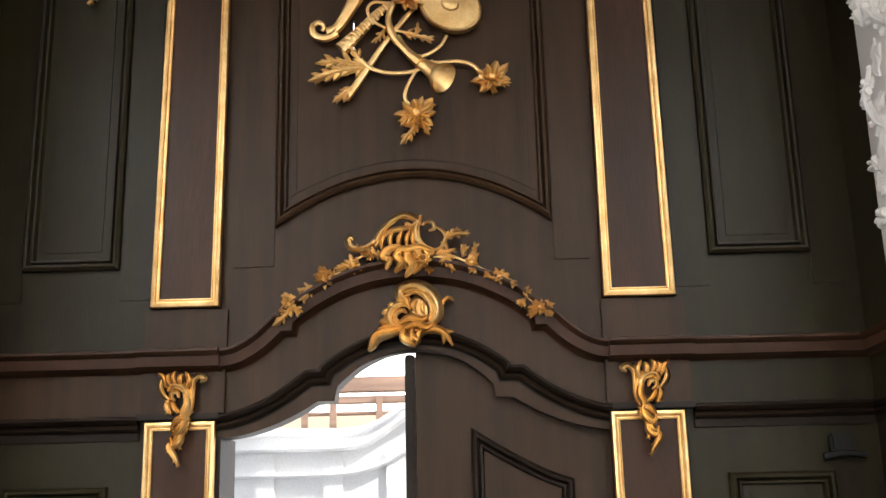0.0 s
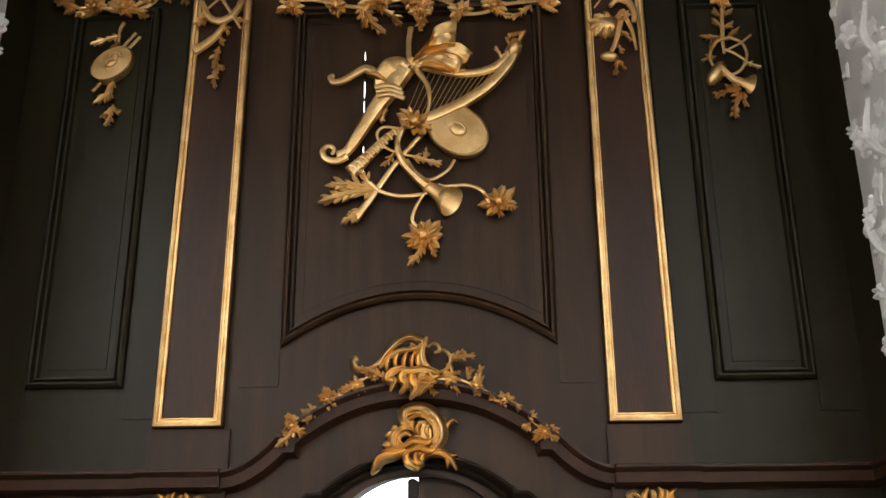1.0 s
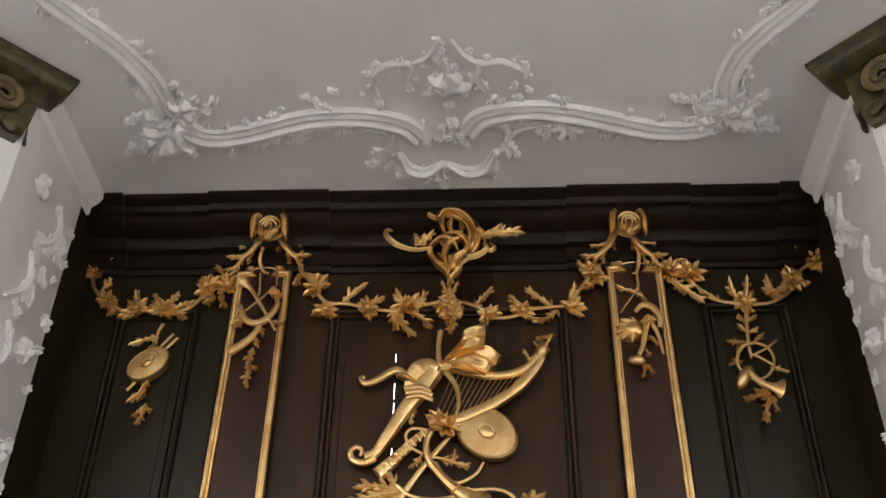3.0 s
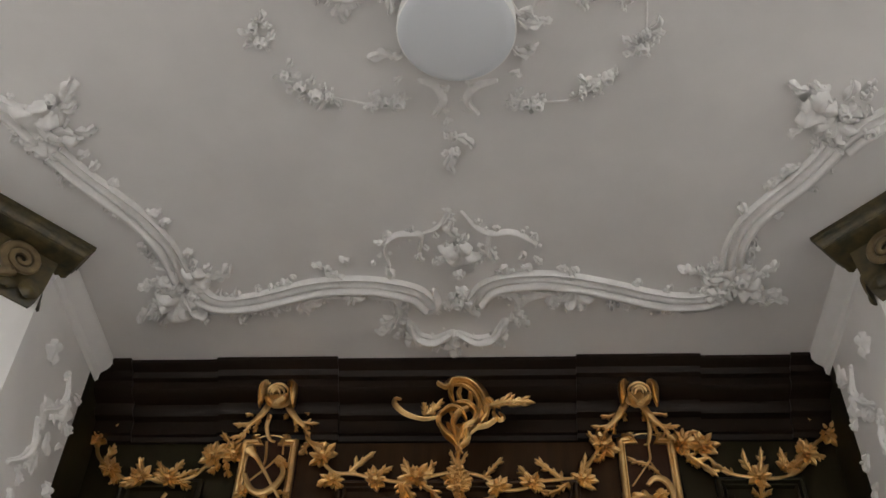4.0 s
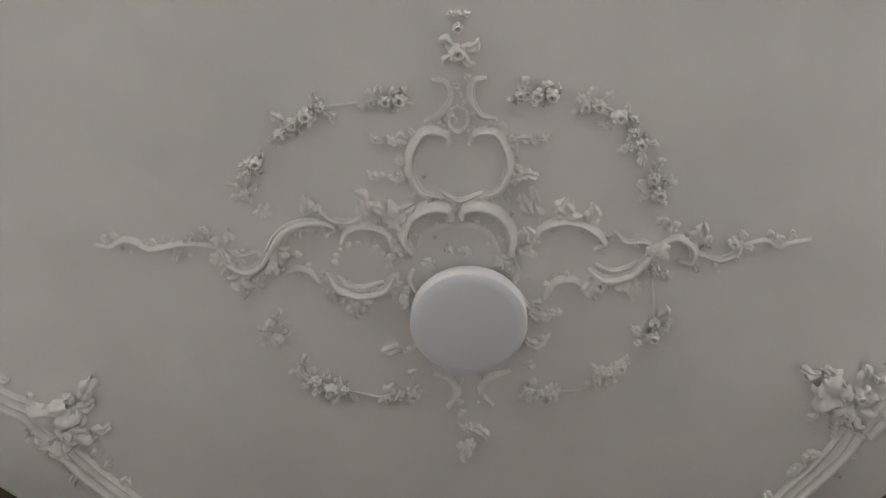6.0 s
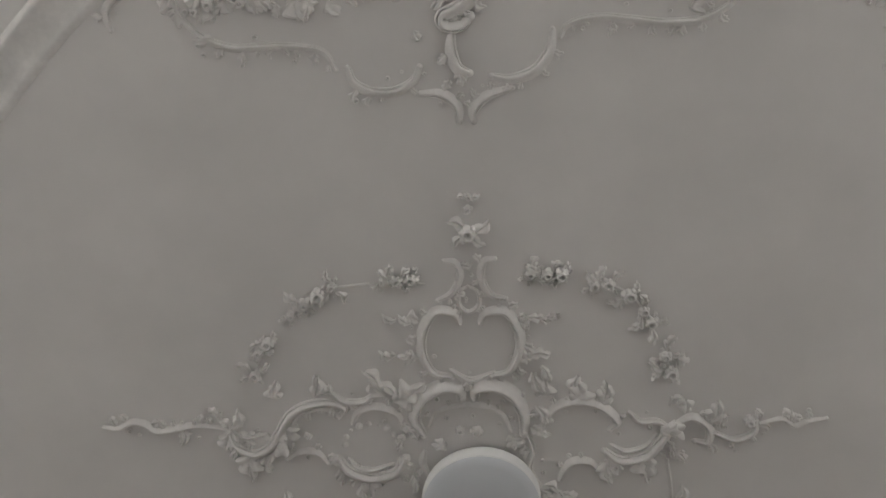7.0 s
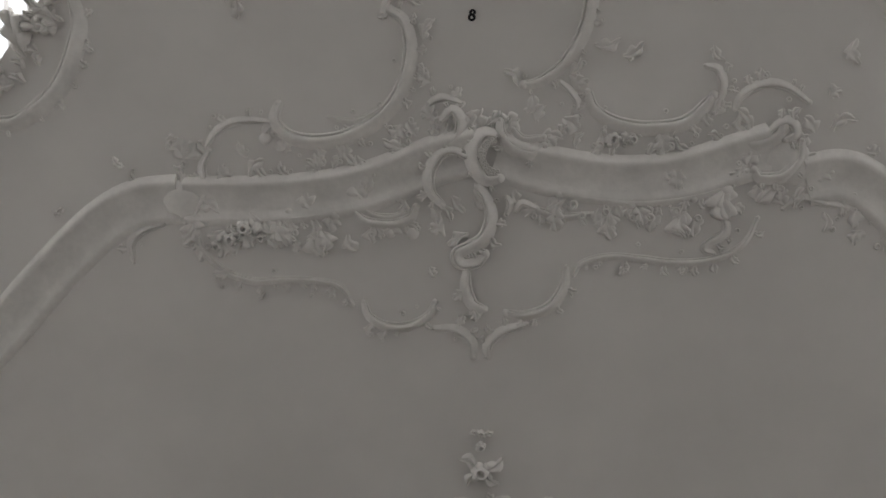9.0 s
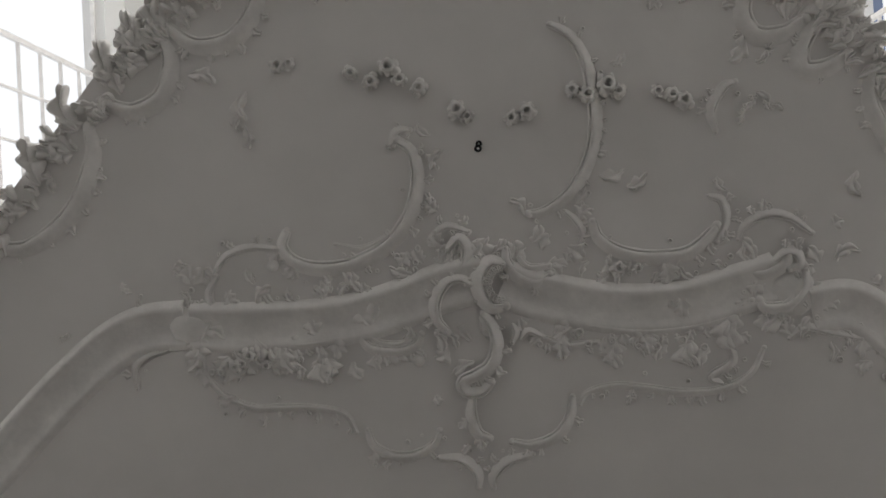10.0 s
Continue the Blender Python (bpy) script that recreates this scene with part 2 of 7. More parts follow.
box(bm, CRACK - 0.0034, CRACK + 0.0034, WY + 0.0008, WY + 0.024, cz, 5.58)
box(bm, XC + 0.243, XC + 0.247, WY + 0.004, WY + 0.024, 2.8, 5.58)
part("joint_fillet", bm, BROWN, wall)

PANEL_PROF = [(0.008, 0.0), (0.006, 0.032), (-0.006, 0.044), (-0.018, 0.040), (-0.024, 0.016), (-0.028, 0.013), (-0.034, 0.028), (-0.043, 0.026), (-0.049, 0.007), (-0.052, -0.004)]


def rect(x0, x1, z0, z1):
    return [(x0, z0), (x1, z0), (x1, z1), (x0, z1)]


def arc_panel(x0, x1, z0, z1, rise):
    """Panel outline whose foot curves up in the middle."""
    xm, h = (x0 + x1) / 2, (x1 - x0) / 2
    foot = [(xm + h * k / 10, z0 + rise * (1 - (k / 10) ** 2)) for k in range(-10, 11)]
    return foot + [(x1, z1), (x0, z1)]


def inset(outline, by):
    cx = sum(p[0] for p in outline) / len(outline)
    n = len(outline)
    out = []
    for i in range(n):
        p, a, b = Vector(outline[i]), Vector(outline[i - 1]), Vector(outline[(i + 1) % n])
        d0, d1 = (p - a).normalized(), (b - p).normalized()
        m = Vector((-d0.y, d0.x)) + Vector((-d1.y, d1.x))
        m = m / max(m.dot(Vector((-d0.y, d0.x))), 0.35)
        out.append((p.x + m.x * by, p.y + m.y * by))
    return out


def fielded_panel(outline, mat, field=True, border=0.085):
    bm = bmesh.new()
    sweep(bm, outline, [(-s, d) for s, d in PANEL_PROF], on_wall, closed=True)
    part("panel_moulding", bm, mat, wall)
    if field:
        bm = bmesh.new()
        prism(bm, inset(outline, border), WY - 0.006, WY + 0.001)
        part("raised_field", bm, mat, wall)


fielded_panel(arc_panel(XC - 0.659, XC + 0.667, 3.04, 4.955, 0.23), BROWN, field=False)
# thin raised bead, its dark wood standing in for a scribed groove's shade
bm = bmesh.new()
sweep(bm, inset(arc_panel(XC - 0.659, XC + 0.667, 3.04, 4.955, 0.23), 0.088), [(0.0, -0.001), (0.0, 0.003), (0.004, 0.003), (0.004, -0.001)], on_wall, closed=True)
part("groove_shade_bead", bm, DARKW, wall)
for s in (-1, 1):
    a, b = ((XC - 1.883, XC - 1.427) if s < 0 else (XC + 1.425, XC + 1.888))
    fielded_panel(rect(a, b, 2.845, 4.965), OLIVE)
    fielded_panel(rect(a, b, 0.35, 1.805), OLIVE)

# stiles and rails of the panelling, a little proud of the fields
for a, b, z0, z1, mat in ((-2.335, -2.118, 2.684, 4.96, OLIVE), (-1.642, -1.482, 2.684, 4.96, OLIVE), (-2.335, -1.482, 2.44, 2.680, OLIVE),
                          (1.675, 1.862, 2.684, 4.96, OLIVE), (1.020, 1.190, 2.684, 4.96, OLIVE), (1.020, 1.888, 2.44, 2.680, OLIVE),
                          (-1.088, -0.896, 2.834, 4.96, BROWN), (0.454, 0.622, 2.834, 4.96, BROWN)):
    bm = bmesh.new()
    box(bm, a, b, WY - 0.007, WY + 0.002, z0, z1, 0.002)
    part("board", bm, mat, wall)

GILT = [(0.0, -0.002), (0.0, 0.014), (0.005, 0.022), (0.016, 0.026), (0.024, 0.022), (0.028, 0.012), (0.033, 0.012), (0.037, 0.018), (0.042, 0.016), (0.044, -0.002)]


def pilaster(s, z0, z1, arched):
    """A flat wooden pilaster with a gilded border."""
    th = thing("pilaster", "flat brown wooden pilaster with a narrow gilded border", "pilaster", "pilasters of the portal")
    a, b = ((XC - 1.251, XC - 0.920) if s < 0 else (XC + 0.895, XC + 1.237))
    face = rect(a, b, z0, z1)
    if arched:
        a, b, a1, b1 = (a + 0.020, b + 0.010, a, b) if s < 0 else (a + 0.008, b - 0.012, a, b)
        m = (a + b) / 2
        face = [(a1, z0), (b1, z0), (b, z1), (b - 0.05, z1 + 0.004)] + [(m + 0.115 * math.cos(radians(k)), z1 + 0.012 + 0.055 * math.sin(radians(k))) for k in range(0, 181, 20)] + [(a + 0.05, z1 + 0.004), (a, z1)]
    bm = bmesh.new()
    prism(bm, face, WY - 0.035, WY + 0.002)
    part("shaft", bm, RED, th)
    bm = bmesh.new()
    sweep(bm, face, GILT, lambda x, z, d: Vector((x, WY - 0.035 - d, z)), closed=True)
    part("gilded_border", bm, GOLD, th, "worn gold-leaf border")
    return th


for s in (-1, 1):
    pilaster(s, 2.635, 5.225, True)
    pilaster(s, 0.30, 2.10, False)
    bm = bmesh.new()
    a, b = sorted((XC + s * 0.885, XC + s * 1.275))
    box(bm, a, b, WY - 0.025, WY - 0.001, 2.435, 2.632, 0.003)
    box(bm, a, b, WY - 0.045, WY - 0.002, 2.135, 2.345, 0.003)
    part("pilaster_block", bm, BROWN, wall)

# string courses: the upper one rises over the door, the lower one frames the opening
TOP_PROF = [(-0.012, -0.02), (-0.012, 0.014), (-0.002, 0.024), (0.004, 0.070), (0.010, 0.086), (0.056, 0.092), (0.060, 0.106), (0.074, 0.122), (0.086, 0.122), (0.090, 0.110), (0.092, 0.0), (0.092, -0.02)]
LOW_PROF = [(-0.055, -0.02), (-0.055, 0.012), (-0.02, 0.016), (-0.016, 0.034), (-0.004, 0.044), (0.010, 0.034), (0.014, 0.030), (0.020, 0.052), (0.036, 0.066), (0.048, 0.060), (0.054, 0.03), (0.054, -0.02)]


def course(name, half, prof, mat, label):
    th = thing(name, label, "moulding", kind="structure")
    bm = bmesh.new()
    sweep(bm, whole(half), prof, on_wall)
    part("arched_run", bm, mat, th)
    for s in (-1, 1):
        z = half[-1][1]
        for a, b, f in ((half[-1][0], 1.285, 0.03), (1.285, 2.12, 0.0)):
            if prof is LOW_PROF and f:
                bm = bmesh.new()
                box(bm, *sorted((XC + s * 0.90, XC + s * 1.285)), WY - 0.075, WY, 2.106, 2.134, 0.006)
                part("pilaster_bead", bm, mat, th)
                continue
            bm = bmesh.new()
            p = [(XC + s * a, z), (XC + s * b, z)]
            sweep(bm, p if s > 0 else p[::-1], [(k, d + f) if d > 0 else (k, d) for k, d in prof], on_wall)
            part("level_run", bm, mat, th)
        bm = bmesh.new()
        x = XC + s * 2.12
        p = [(4.55, z), (WY, z)]
        sweep(bm, p, prof, lambda y, zz, d, x=x, s=s: Vector((x - s * d * 0.6, y, zz)))
        part("return", bm, mat, th)
    return th


course("trim_upper", TOPM, TOP_PROF, RED, "dark wooden string course arching over the door")
course("trim_lower", LOWM, LOW_PROF, DARKW, "dark wooden moulding round the door head")
for s in (-1, 1):
    bm = bmesh.new()
    a, b = sorted((XC + s * 0.93, XC + s * 2.12))
    box(bm, a, b, WY - 0.012, WY - 0.001, 2.13, 2.35)
    part("frieze_panel", bm, BROWN if s < 0 else OLIVE, wall)
    bm = bmesh.new()
    a, b = sorted((XC + s * 0.90, XC + s * 0.935))
    box(bm, a, b, WY - 0.02, WY + 0.30, 0, 2.03)
    part("door_jamb", bm, DARKW, wall)

# main cornice under the soffit, breaking forward over the pilasters
CORN = [(-0.36, -0.02), (-0.36, 0.02), (-0.335, 0.035), (-0.33, 0.055), (-0.245, 0.060), (-0.235, 0.10), (-0.215, 0.115), (-0.165, 0.12),
        (-0.150, 0.20), (-0.13, 0.225), (-0.085, 0.23), (-0.078, 0.26), (-0.045, 0.275), (-0.03, 0.32), (-0.02, 0.335), (-0.002, 0.335), (-0.002, -0.02)]
corn = thing("cornice", "dark stepped wooden cornice under the plaster soffit", "cornice", kind="structure")
for a, b, f in ((-2.12, -1.895, 0.018), (-1.895, -1.39, 0.0), (-1.39, -0.685, 0.018), (-0.685, 0.685, 0.0), (0.685, 1.39, 0.018), (1.39, 1.895, 0.0), (1.895, 2.12, 0.018)):
    bm = bmesh.new()
    sweep(bm, [(XC + a, CZ), (XC + b, CZ)], [(k, d + f) if d > 0 else (k, d) for k, d in CORN], on_wall)
    part("cornice_run", bm, DARKW, corn)

# door: the right leaf stands closed, the left one is folded away
leaf_thing = thing("door_1", "brown wooden door leaf with an arched head, closed", "door", kind="structure")
bm = bmesh.new()
us = [0.0] + [u for u in US if 0.005 < u < 0.92] + [0.925]
band(bm, us, lambda u: 0.02, lambda u: op(u) + 0.02, WY + 0.05, WY + 0.10)
part("leaf", bm, BROWN, leaf_thing)
bm = bmesh.new()
box(bm, XC - 0.05, XC - 0.002, WY + 0.03, WY + 0.11, 0.02, 2.395, 0.006)
box(bm, XC - 0.038, XC - 0.014, WY + 0.015, WY + 0.03, 0.02, 2.395, 0.006)
part("meeting_stile", bm, DARKW, leaf_thing)
out = [(XC + 0.262, 0.5), (XC + 0.715, 0.5)] + [(XC + 0.262 + 0.453 * (1 - k / 8), 1.80 + 0.235 * (k / 8) ** 1.25) for k in range(9)]
bm = bmesh.new()
sweep(bm, out, [(-s, d) for s, d in PANEL_PROF], lambda x, z, d: Vector((x, WY + 0.05 - d, z)), closed=True)
part("panel_moulding", bm, DARKW, leaf_thing)

# ---- white side walls, splayed, with their own cornice ----
def side_x(s, y):
    """The side wall's face."""
    return XC + s * 2.078


for s, nm in ((-1, "wall_recess_west"), (1, "wall_recess_east")):
    bm = bmesh.new()
    pts = [(XC + s * 2.10, 4.6), (side_x(s, 4.57), 4.57), (side_x(s, 3.8), 3.79), (XC + s * 2.72, 3.15), (XC + s * 4.7, 3.15), (XC + s * 4.7, 4.6)]
    slab(bm, pts, 0, CZ - 0.002)
    w = part(nm, bm, PLASTER)
    tagged(w, "white stuccoed side wall beside the portal", "wall", kind="structure")
    bm = bmesh.new()
    prof = [(0.0, 0.0), (0.0, 0.075), (0.035, 0.072), (0.07, 0.055), (0.09, 0.030), (0.10, 0.018), (0.15, 0.016), (0.16, 0.0)]
    sweep(bm, [(3.84, 0.0), (4.66, 0.0)], [(-a, b) for a, b in prof], lambda y, q, d, s=s: Vector((side_x(s, y) - s * d, y, CZ - 0.002 + q)))
    part("wall_cornice", bm, PLASTER, w)

# ---- outside, seen by the open leaf ----
bm = bmesh.new()
box(bm, -60, 60, 5.4, 120, -0.25, -0.05)
tagged(part("ground", bm, GROUND), "pale paving outside the door", "ground", kind="structure")

# glaring overcast distance
def backdrop(name, mat, corners):
    bm = bmesh.new()
    bm.faces.new([bm.verts.new(p) for p in corners])
    ob = part(name, bm, mat, smooth=False)
    return tagged(ob, "plain bright overcast distance", "sky", kind="structure")


backdrop("backdrop_north", GLOW_NORTH, [(-30, 40, -2), (30, 40, -2), (30, 40, 40), (-30, 40, 40)])
backdrop("backdrop_west", GLOW_SIDE, [(-9, -20, -2), (-9, 4, -2), (-9, 4, 26), (-9, -20, 26)])
backdrop("backdrop_east", GLOW_SIDE, [(9, -20, -2), (9, 4, -2), (9, 4, 26), (9, -20, 26)])
bm = bmesh.new()
box(bm, -5.3, 4.9, 5.14, 5.4, 5.62, 16)
tagged(part("wall_north_upper", bm, HALLWALL), "plain white wall above the soffit", "wall", kind="structure")
for s in (-1, 1):
    bm = bmesh.new()
    a, b = sorted((XC + s * 2.33, XC + s * 4.9))
    box(bm, a, b, 4.62, 5.12, 0, 5.58)
    tagged(part("wall_north_return", bm, HALLWALL), "plain wall beside the portal", "wall", kind="structure")

FY = 8.6
out = thing("white_facade", "bright whitewashed facade with cornice and curved gable, outside", "building")
bm = bmesh.new()
prism(bm, [(-6, -0.1), (3, -0.1), (3, 3.35), (-0.447, 2.580), (-0.548, 2.537), (-0.685, 2.451), (-0.821, 2.400), (-1.003, 2.386), (-1.857, 2.407), (-6, 2.385)], FY, FY + 0.3)
part("wall", bm, OUTWHITE, out)
for k, (pts, h, d) in enumerate((([(-2.358, 2.196), (-1.852, 2.206), (-1.183, 2.204), (-0.912, 2.210), (-0.777, 2.238), (-0.641, 2.315), (-0.449, 2.445), (-0.091, 2.626)], 0.035, 0.10), ([(-2.350, 2.002), (-1.846, 2.007), (-1.181, 2.005), (-0.822, 2.027), (-0.597, 2.101), (-0.453, 2.186), (-0.098, 2.356)], 0.028, 0.07),
                                 ([(-2.364, 2.321), (-1.855, 2.326), (-1.184, 2.324), (-0.867, 2.338), (-0.708, 2.393), (-0.448, 2.535)], 0.018, 0.05))):
    bm = bmesh.new()
    sweep(bm, smoothed(pts, 5), [(0.0, -0.01), (0.0, d * 0.6), (h * 0.4, d * 0.8), (h * 0.5, d), (h, d), (h, -0.01)], lambda x, z, q: Vector((x, FY - q, z)))
    part("cornice", bm, OUTWHITE, out)
for x in [p[0] for p in ((-1.585, 1.993), (-1.046, 1.980), (-0.554, 1.969))]:
    bm = bmesh.new()
    box(bm, x - 0.075, x + 0.075, FY - 0.03, FY, 0, 2.2, 0.006)
    part("pilaster", bm, OUTWHITE, out)
loft = thing("timber_gallery", "pinkish weathered timber gallery above the facade", "gallery")
BX = 9.4
for (x0, z0), (x1, z1) in (((-6, (-1.097, 2.776)[1]), (4, (-1.097, 2.907)[1])), ((-6, (-1.097, 2.677)[1]), (4, (-1.097, 2.737)[1])), ((-6, (-1.097, 2.578)[1]), (4, (-1.097, 2.603)[1]))):
    bm = bmesh.new()
    box(bm, x0, x1, BX, BX + 0.12, z0, z1, 0.004)
    part("beam", bm, TIMBER, loft)
for x in [p[0] for p in ((-1.395, 2.556), (-1.146, 2.550), (-0.739, 2.540))] + [-3.2, -2.6, 0.6, 1.2]:
    bm = bmesh.new()
    box(bm, x - 0.03, x + 0.03, BX - 0.03, BX - 0.002, 2.2, (-1.097, 2.737)[1], 0.004)
    part("post", bm, TIMBER, loft)
bm = bmesh.new()
box(bm, -6, 4, BX + 0.6, BX + 0.7, 0, (-1.097, 2.637)[1])
part("back_wall", bm, OUTCREAM, loft)


# ---- carving kit ----
def stem(bm, put, pts, w, d=0.03, flat=0.75, seg=8, per=5):
    """A tapering rod or scroll along a smoothed line; w and d run from start to end."""
    line = smoothed(pts, per)
    w = w if isinstance(w, (list, tuple)) else (w, w)
    d = d if isinstance(d, (list, tuple)) else (d, d)
    n = len(line)
    rings = []
    for i, p in enumerate(line):
        t = i / (n - 1)
        ww = float(np.interp(t * (len(w) - 1), range(len(w)), w))
        dd = float(np.interp(t * (len(d) - 1), range(len(d)), d))
        q = line[min(i + 1, n - 1)] - line[max(i - 1, 0)]
        q = q.normalized() if q.length > 1e-9 else Vector((1, 0))
        s = Vector((-q.y, q.x))
        ring = []
        for k in range(seg):
            a = 2 * math.pi * k / seg
            c, v = math.cos(a) * ww, math.sin(a) * ww * flat
            ring.append(bm.verts.new(put(p.x + s.x * c, p.y + s.y * c, dd + v)))
        rings.append(ring)
    for a, b in zip(rings, rings[1:]):
        for k in range(seg):
            bm.faces.new((a[k], a[(k + 1) % seg], b[(k + 1) % seg], b[k]))
    bm.faces.new(rings[0])
    bm.faces.new(rings[-1][::-1])


KIT = {"blunt": False}       # gilded carving has pointed leaves, stucco blunt and softly swelling ones


def leaflet(bm, put, b, e, w, d0, d1, thick, n=5):
    """One finger of a leaf, slightly cupped, with a closed back."""
    ax = e - b
    f = ax.normalized()
    side = Vector((-f.y, f.x))
    blunt = KIT["blunt"]
    n += 1 if blunt else 0
    rows = []
    for i in range(n + 1):
        t = i / n
        if blunt:
            hw = w * ((0.55 + 0.9 * t) if t < 0.5 else max(1 - ((t - 0.5) / 0.5) ** 3.0, 0.22))
            dd = d0 + (d1 - d0) * t - 0.1 * w
            ridge = ((-1, -0.35), (-0.6, 0.40), (0, 0.62), (0.6, 0.40), (1, -0.35))
        else:
            hw = w * (0.45 + 1.1 * t - 0.2 * t * t if t < 0.55 else 0.9945 * max(1 - ((t - 0.55) / 0.45) ** 1.7, 0.06))
            dd = d0 + (d1 - d0) * t ** 1.4
            ridge = ((-1, 0.0), (-0.5, 0.75), (0, 0.45), (0.5, 0.75), (1, 0.0))
        p = b + ax * t
        row = [bm.verts.new(put(p.x + side.x * hw * s, p.y + side.y * hw * s, max(dd + h * hw, -0.001))) for s, h in ridge]
        row += [bm.verts.new(put(p.x + side.x * hw * s, p.y + side.y * hw * s, max(dd - thick, -0.002))) for s in (0.85, -0.85)]
        rows.append(row)
    for p, q in zip(rows, rows[1:]):
        for k in range(7):
            bm.faces.new((p[k], p[(k + 1) % 7], q[(k + 1) % 7], q[k]))
    bm.faces.new(rows[0])
    bm.faces.new(rows[-1][::-1])


def gilt_leaf(bm, put, b, ax, w, d, lobes, bend, thick):
    """A slender carved acanthus: a ridged rib with many pointed, forward-swept lobes and a rising tip."""
    f = ax.normalized()
    side = Vector((-f.y, f.x))
    turn = bend or 0.10 * math.sin(37 * b.x + 53 * b.y)
    on = lambda t: b + ax * t + side * (turn * ax.length * math.sin(math.pi * t))
    lift = lambda t: d[0] + (d[1] - d[0]) * t ** 1.3
    leaflet(bm, put, b, on(0.6), w * 0.34, d[0] + 0.004, lift(0.6) + 0.006, thick, 4)
    leaflet(bm, put, on(0.42), b + ax, w * 0.34, lift(0.42) + 0.004, d[1] + 0.012, thick, 4)
    m = lobes + 2
    for i in range(m):
        t = 0.10 + 0.66 * i / (m - 1)
        g = (on(t + 0.04) - on(t)).normalized()
        sd = Vector((-g.y, g.x))
        for s in (-1, 1):
            q = w * (1.18 - 0.75 * abs(t - 0.36)) * (0.84 + 0.26 * math.sin(19 * t + 3 * s + 40 * b.x))
            a = radians(50 - 26 * t + 9 * math.sin(11 * t + s + 23 * b.y))
            v = g * math.cos(a) + sd * (s * math.sin(a))
            leaflet(bm, put, on(t) - g * w * 0.12, on(t) + v * q, q * 0.25, lift(t), lift(t) + q * (0.10 + 0.28 * (i % 2)), thick, 3)


def acanthus(bm, put, base, tip, w, d=(0.015, 0.04), lobes=3, bend=0.0, thick=0.010):
    """A carved leaf from base to tip: a middle finger and pairs of side lobes that shrink towards the tip."""
    b, e = Vector(base), Vector(tip)
    ax = e - b
    f = ax.normalized()
    side = Vector((-f.y, f.x))
    if lobes > 1 and not KIT["blunt"]:
        gilt_leaf(bm, put, b, ax, max(0.8 * w, 0.24 * ax.length), d, lobes, bend, thick)
        return
    if lobes <= 1:
        leaflet(bm, put, b, e, w * 0.95, d[0], d[1], thick, 6)
        return
    on = lambda t: b + ax * t + side * (bend * ax.length * math.sin(math.pi * t))
    m = on(0.5)
    leaflet(bm, put, b, m + (m - b) * 0.2, w * 0.5, d[0], d[0] + (d[1] - d[0]) * 0.5, thick, 4)
    leaflet(bm, put, on(0.35), e, w * 0.62, d[0] + (d[1] - d[0]) * 0.35, d[1], thick, 5)
    for i in range(lobes):
        t = 0.08 + 0.58 * (i / max(lobes - 1, 1))
        g = (on(t + 0.05) - on(t)).normalized()
        sd = Vector((-g.y, g.x))
        ln = w * (1.32 - 0.7 * abs(t - 0.30))
        for s in (-1, 1):
            q = ln * (0.86 + 0.24 * math.sin(19 * t + 3 * s + 40 * b.x))
            a = radians(38 + 10 * math.sin(11 * t + s + 23 * b.y))
            v = g * math.cos(a) + sd * (s * math.sin(a))
            dd = d[0] + (d[1] - d[0]) * t
            leaflet(bm, put, on(t) - g * w * 0.1, on(t) + v * q, q * 0.40, dd, dd + q * 0.24, thick, 4)


def shell(bm, put, c, tip, spread=170, n=9, d=0.0, h=0.35):
    """A ruffled rocaille shell: a fan of grooved lobes of uneven length."""
    c, e = Vector(c), Vector(tip)
    r, a0 = (e - c).length, math.atan2(e.y - c.y, e.x - c.x)
    if KIT["blunt"]:
        relief(bm, put, c - (e - c) * 0.15, c + (e - c) * 0.75, r * 0.52, r * (0.22 + 0.5 * h), d, 14, 16)
        return
    for k in range(n):
        u = k / (n - 1) - 0.5
        a = a0 + radians(spread) * u
        q = (0.68 if KIT["blunt"] else 0.85) * r * (1.0 - 0.5 * abs(u)) * (0.82 + 0.24 * math.sin(4.7 * k + 50 * c.x))
        v = Vector((math.cos(a), math.sin(a)))
        leaflet(bm, put, c, c + v * q, q * (0.25 if KIT["blunt"] else 0.19), d, d + q * h * (0.7 + 0.5 * math.sin(3.1 * k + 30 * c.y) ** 2), 0.03, 5)
    knob(bm, put, c, r * 0.18, d=d, h=r * 0.25)


LICK = ((-1, 0.0), (-0.62, 0.75), (-0.2, 0.42), (0.22, 0.85), (0.7, 0.6), (1, 0.0))


def lick(bm, put, pts, w, d=0.0, tall=1.2):
    """A flame-like carved lick: ribbed, swelling in the middle, pointed at both ends."""
    line = smoothed(pts, 6)
    n = len(line)
    rings = []
    for i, p in enumerate(line):
        t = i / (n - 1)
        ww = w * max(math.sin(math.pi * (0.10 + 0.86 * t)), 0.06) ** 0.75
        g = (line[min(i + 1, n - 1)] - line[max(i - 1, 0)]).normalized()
        s = Vector((-g.y, g.x))
        up = d + 0.5 * w * math.sin(math.pi * t)
        rings.append([bm.verts.new(put(p.x + s.x * a * ww, p.y + s.y * a * ww, up + h * ww * tall)) for a, h in LICK]
                     + [bm.verts.new(put(p.x + s.x * a * ww, p.y + s.y * a * ww, max(up - 0.03, -0.01))) for a in (0.8, -0.8)])
    for a, b in zip(rings, rings[1:]):
        for j in range(8):
            bm.faces.new((a[j], a[(j + 1) % 8], b[(j + 1) % 8], b[j]))
    bm.faces.new(rings[0])
    bm.faces.new(rings[-1][::-1])


